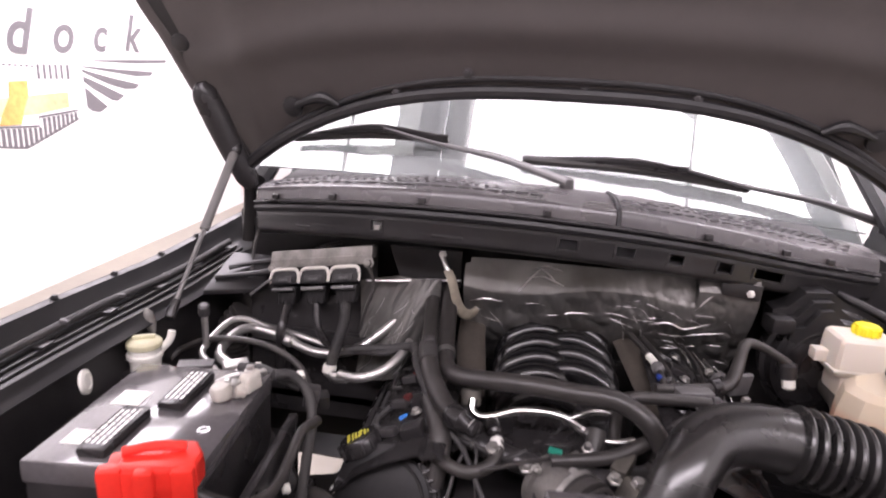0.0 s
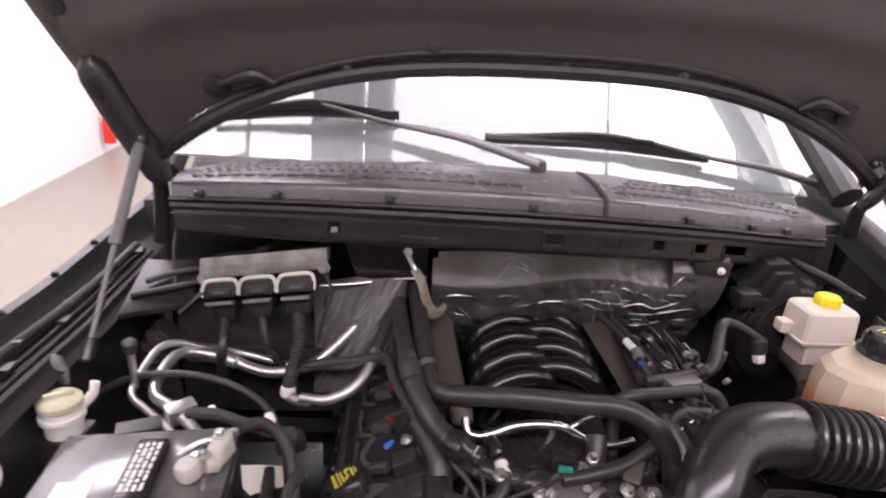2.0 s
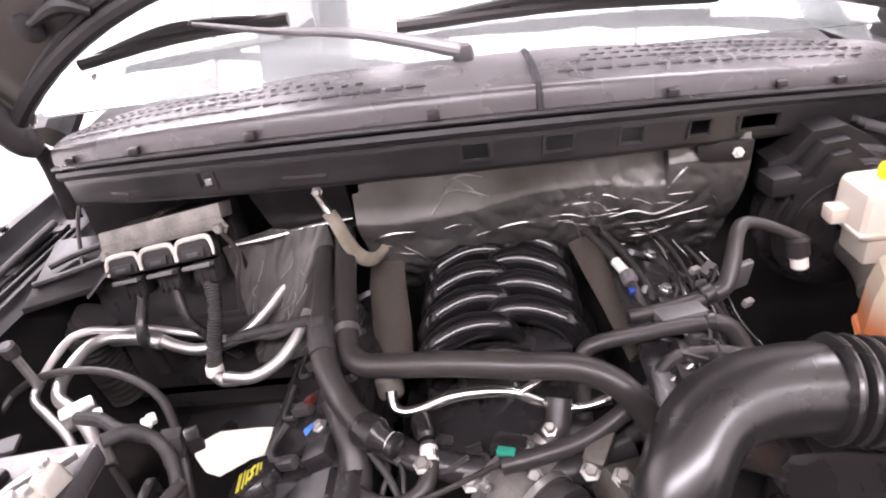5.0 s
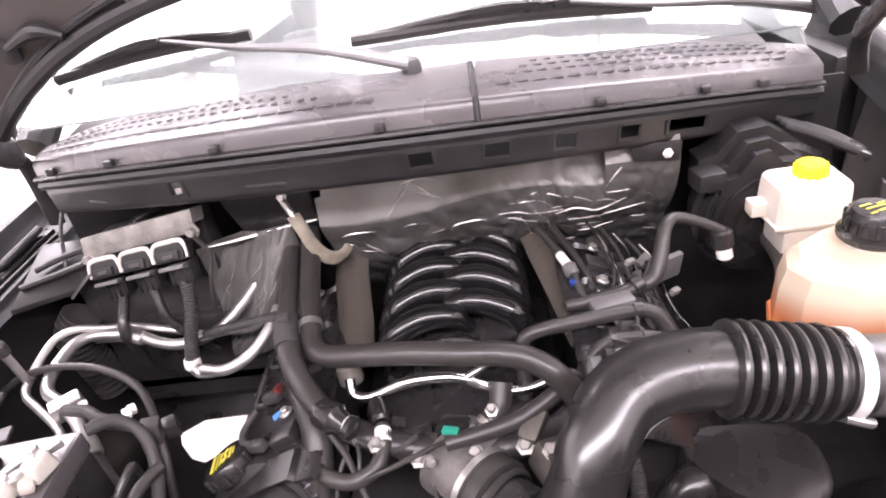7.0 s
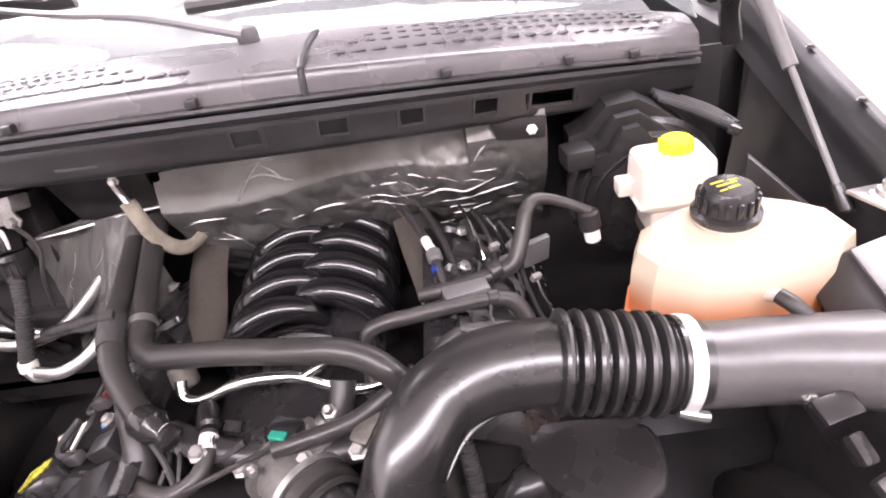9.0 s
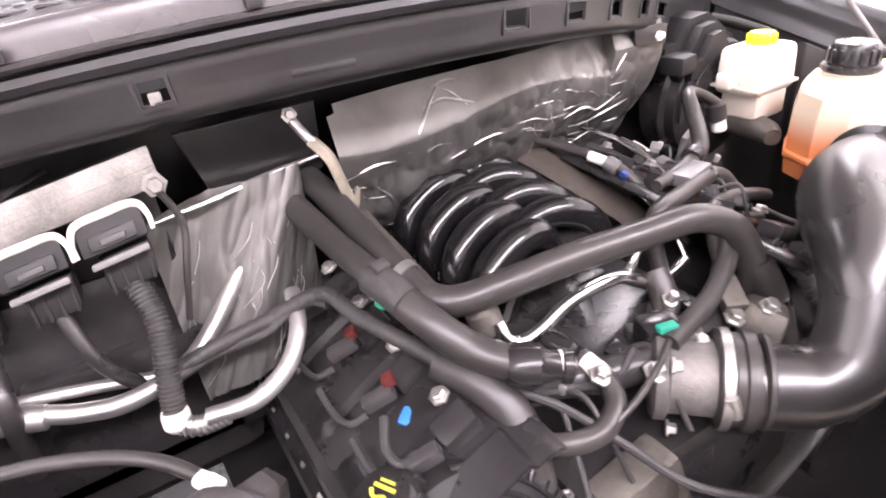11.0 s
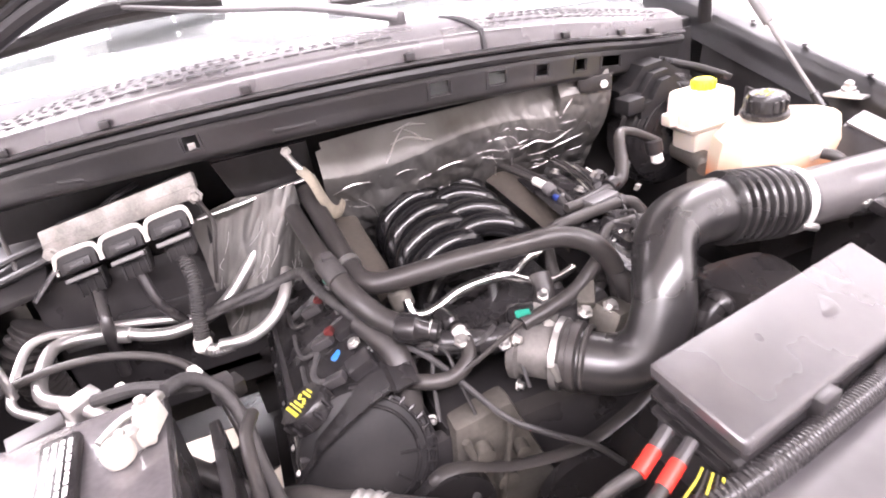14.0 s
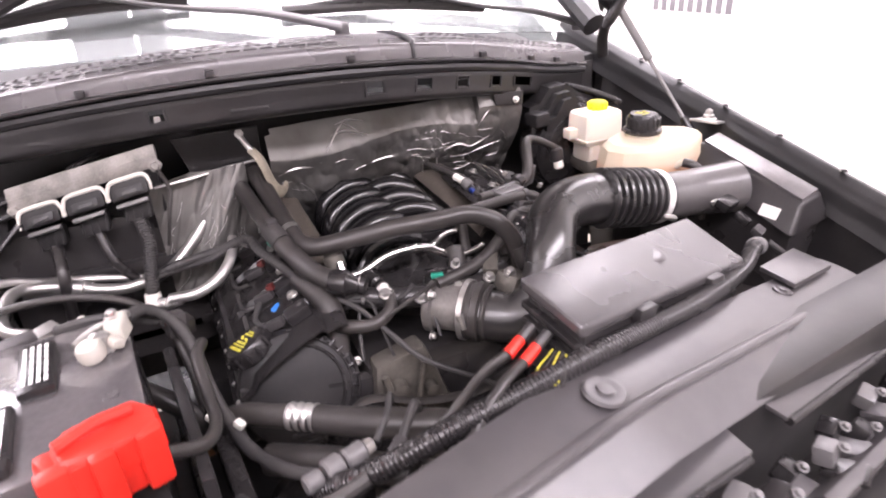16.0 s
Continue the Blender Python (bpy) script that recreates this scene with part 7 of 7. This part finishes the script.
for (x, y, z, a) in ((-0.200, 0.130, 0.960, 40), (-0.225, 0.105, 0.962, 30), (-0.265, 0.098, 0.958, 10)):
    part("plug", rounded_box(0.026, 0.018, 0.018, 0.004, m=pose(x, y, z, 0, -15, a)), GREYP, co_)
for q in ((-0.200, 0.110, 0.972), (-0.270, 0.085, 0.966)):
    part("tip", lathe([(0.005, 0), (0.006, 0.008), (0.003, 0.010)], 10, Matrix.Translation(q)), WHITEP, co_)
part("wire", sweep([(-0.22, 0.158, 0.955), (-0.195, 0.185, 0.965), (-0.175, 0.23, 0.955), (-0.165, 0.26, 0.92)], 0.005, 8), TAPE, co_)
part("wire", sweep([(-0.20, 0.13, 0.96), (-0.175, 0.16, 0.968), (-0.15, 0.20, 0.955), (-0.13, 0.24, 0.90)], 0.006, 8), TAPE, co_)
part("wire", sweep([(-0.25, 0.085, 0.98), (-0.30, 0.09, 0.96), (-0.36, 0.14, 0.92), (-0.39, 0.22, 0.88)], 0.009, 10), TAPE, co_)

gp = thing("grille_panel", "black front grille panel with pale sheen", "grille")


def front_edge(x, out, drop):
    """A place off the cover's front edge: out ahead of it, drop below."""
    return Vector((x, -0.006 + 0.195 * x - out, cover_z(x) - 0.013 - drop))


def shelf_plate(x0, x1, o0, o1, drop, thick=0.008):
    q = [front_edge(x0, o0, drop), front_edge(x0 + 0.01, o1, drop + 0.004), front_edge(x1, o1, drop + 0.004), front_edge(x1, o0, drop)]
    return hexa([v + Vector((0, 0, -thick)) for v in q] + q, 0.003)


part("shelf", shelf_plate(0.228, 0.66, 0.048, 0.092, 0.030), RADM, gp, "pale grey plastic shelf")
part("shelf", shelf_plate(-0.50, 0.150, 0.048, 0.098, 0.034), RADM, gp, "pale grey plastic shelf")
part("shelf_lip", sweep([front_edge(x, 0.094, 0.040) for x in (0.24, 0.38, 0.52, 0.66)], 0.006, 8), SATIN, gp)
part("shelf_lip", sweep([front_edge(x, 0.100, 0.044) for x in (-0.5, -0.25, 0.0, 0.14)], 0.005, 8), SATIN, gp)
part("back_plate", hexa([front_edge(-0.5, 0.04, 0.16), front_edge(0.66, 0.04, 0.16), front_edge(0.66, 0.03, 0.16), front_edge(-0.5, 0.03, 0.16), front_edge(-0.5, 0.05, 0.05), front_edge(0.66, 0.05, 0.05), front_edge(0.66, 0.04, 0.05), front_edge(-0.5, 0.04, 0.05)], 0.003), BLACK, gp)
rg = random.Random(4)
for i in range(9):
    x = 0.10 + 0.055 * i
    q = front_edge(x, 0.115 + 0.02 * (i % 2), 0.066 + 0.01 * (i % 3))
    part("clip", rounded_box(0.03, 0.024, 0.026, 0.005, m=pose(q.x, q.y, q.z, rg.uniform(-20, 20), rg.uniform(-20, 20), 20)), SATIN if i % 3 else GREYC, gp)
    part("bracket", rounded_box(0.034, 0.05, 0.012, 0.004, m=pose(q.x + 0.015, q.y - 0.02, q.z - 0.02, rg.uniform(-25, 25), 0, 25)), BLACK if i % 2 else RADM, gp)
    bolt("screw", q + Vector((0.01, -0.012, 0.012)), (0, -0.5, 1), gp, 0.005, 0.006, GREYC)
part("slat", hexa([front_edge(0.20, 0.17, 0.13), front_edge(0.66, 0.17, 0.13), front_edge(0.66, 0.13, 0.12), front_edge(0.20, 0.13, 0.12), front_edge(0.20, 0.18, 0.075), front_edge(0.66, 0.18, 0.075), front_edge(0.66, 0.165, 0.07), front_edge(0.20, 0.165, 0.07)], 0.004), RADM, gp, "sloping grille slat")
part("floor", hexa([front_edge(-0.5, 0.26, 0.20), front_edge(0.66, 0.26, 0.20), front_edge(0.66, 0.03, 0.20), front_edge(-0.5, 0.03, 0.20), front_edge(-0.5, 0.26, 0.18), front_edge(0.66, 0.26, 0.18), front_edge(0.66, 0.03, 0.16), front_edge(-0.5, 0.03, 0.16)], 0.004), BLACK, gp)
part("bumper", sweep([(-0.75, -0.30, 0.70), (-0.4, -0.36, 0.70), (0.0, -0.38, 0.70), (0.4, -0.36, 0.70), (0.75, -0.30, 0.70)], 0.09, 18), CHROME, gp, "chrome bumper")
part("grille_bar", sweep([(-0.6, -0.26, 0.90), (0.0, -0.28, 0.92), (0.55, -0.16, 0.90)], 0.025, 12), PAINT, gp)


# ---- small lines and plugs at the driver-side rear of the engine ----
rr_ = random.Random(21)
dl = thing("driver_side_lines", "thin steel lines, wires and plugs beside the fuel rail", "lines")
for k in range(5):
    x0 = 0.295 + 0.022 * k
    part("steel_line", sweep([(x0, 0.93 - 0.01 * k, 1.02 - 0.01 * k), (x0 + 0.02, 0.86, 1.005 - 0.012 * k), (x0 + 0.03, 0.78, 0.975 - 0.015 * k), (x0 + 0.02 + 0.01 * k, 0.70, 0.93 - 0.01 * k)], 0.0032 + 0.0006 * (k % 2), 8, 5), CHROME if k % 2 == 0 else RUBBER, dl)
for k in range(6):
    q = Vector((rr_.uniform(0.29, 0.38), rr_.uniform(0.66, 0.90), rr_.uniform(0.93, 0.985)))
    part("plug", rounded_box(0.026, 0.018, 0.016, 0.003, m=pose(*q, rr_.uniform(-30, 30), rr_.uniform(-30, 30), rr_.uniform(0, 90))), (BLACK, GREYP, GREYC)[k % 3], dl)
    part("wire", sweep([q, q + Vector((rr_.uniform(-0.02, 0.02), -0.03, 0.012)), q + Vector((rr_.uniform(-0.02, 0.02), -0.05, -0.02)), q + Vector((rr_.uniform(-0.02, 0.02), -0.065, -0.06))], 0.0028, 6), TAPE, dl)
for q in ((0.345, 0.80, 1.005), (0.40, 0.73, 0.985), (0.315, 0.70, 0.965)):
    part("clip", rounded_box(0.018, 0.010, 0.012, 0.003, m=pose(*q, 20, 10, 35)), BRACKET, dl, "pale clip")
part("bracket", rounded_box(0.05, 0.012, 0.05, 0.004, m=pose(0.41, 0.80, 0.985, 10, 0, 25)), GREYC, dl)
part("valley_loom", sweep([(0.30, 0.92, 0.985), (0.325, 0.84, 0.965), (0.345, 0.76, 0.945), (0.36, 0.68, 0.915), (0.37, 0.60, 0.87)], 0.010, 10, 5, wobble=0.15), TAPE, dl)
# loose wiring in front of the throttle
tw = thing("engine_wires", "thin taped wires and plugs in front of the engine", "wiring")
for k in range(7):
    x0 = -0.15 + 0.045 * k
    if k in (0, 3):
        part("wire", sweep([(x0, 0.545 + 0.01 * (k % 3), 0.915), (x0 + 0.02, 0.52, 0.925 + 0.006 * (k % 2)), (x0 + rr_.uniform(-0.02, 0.05), 0.485, 0.905), (x0 + rr_.uniform(-0.03, 0.05), 0.45, 0.86)], 0.0035, 8, 5), TAPE, tw)
    part("plug", rounded_box(0.024, 0.018, 0.018, 0.003, m=pose(x0, 0.55 + 0.01 * (k % 3), 0.913, rr_.uniform(-20, 20), rr_.uniform(-20, 20), rr_.uniform(-40, 40))), (SATIN, GREYP, BLACK)[k % 3], tw)
for k in range(1):
    q = Vector((-0.120 + 0.040 * k, 0.535 - 0.010 * (k % 2), 0.928 + 0.005 * (k % 2)))
    part("wire", sweep([q, q + Vector((0.012, -0.028, 0.004)), q + Vector((0.03 + rr_.uniform(-0.02, 0.02), -0.06, -0.02)), q + Vector((0.05 + rr_.uniform(-0.03, 0.03), -0.09, -0.075))], 0.0030, 8, 5), TAPE, tw)
    part("clip", rounded_box(0.012, 0.009, 0.010, 0.002, m=pose(*(q + Vector((0.004, -0.006, 0.002))), rr_.uniform(-25, 25), 10, rr_.uniform(0, 60))), (STEEL, BLACK, BRACKET)[k % 3], tw)
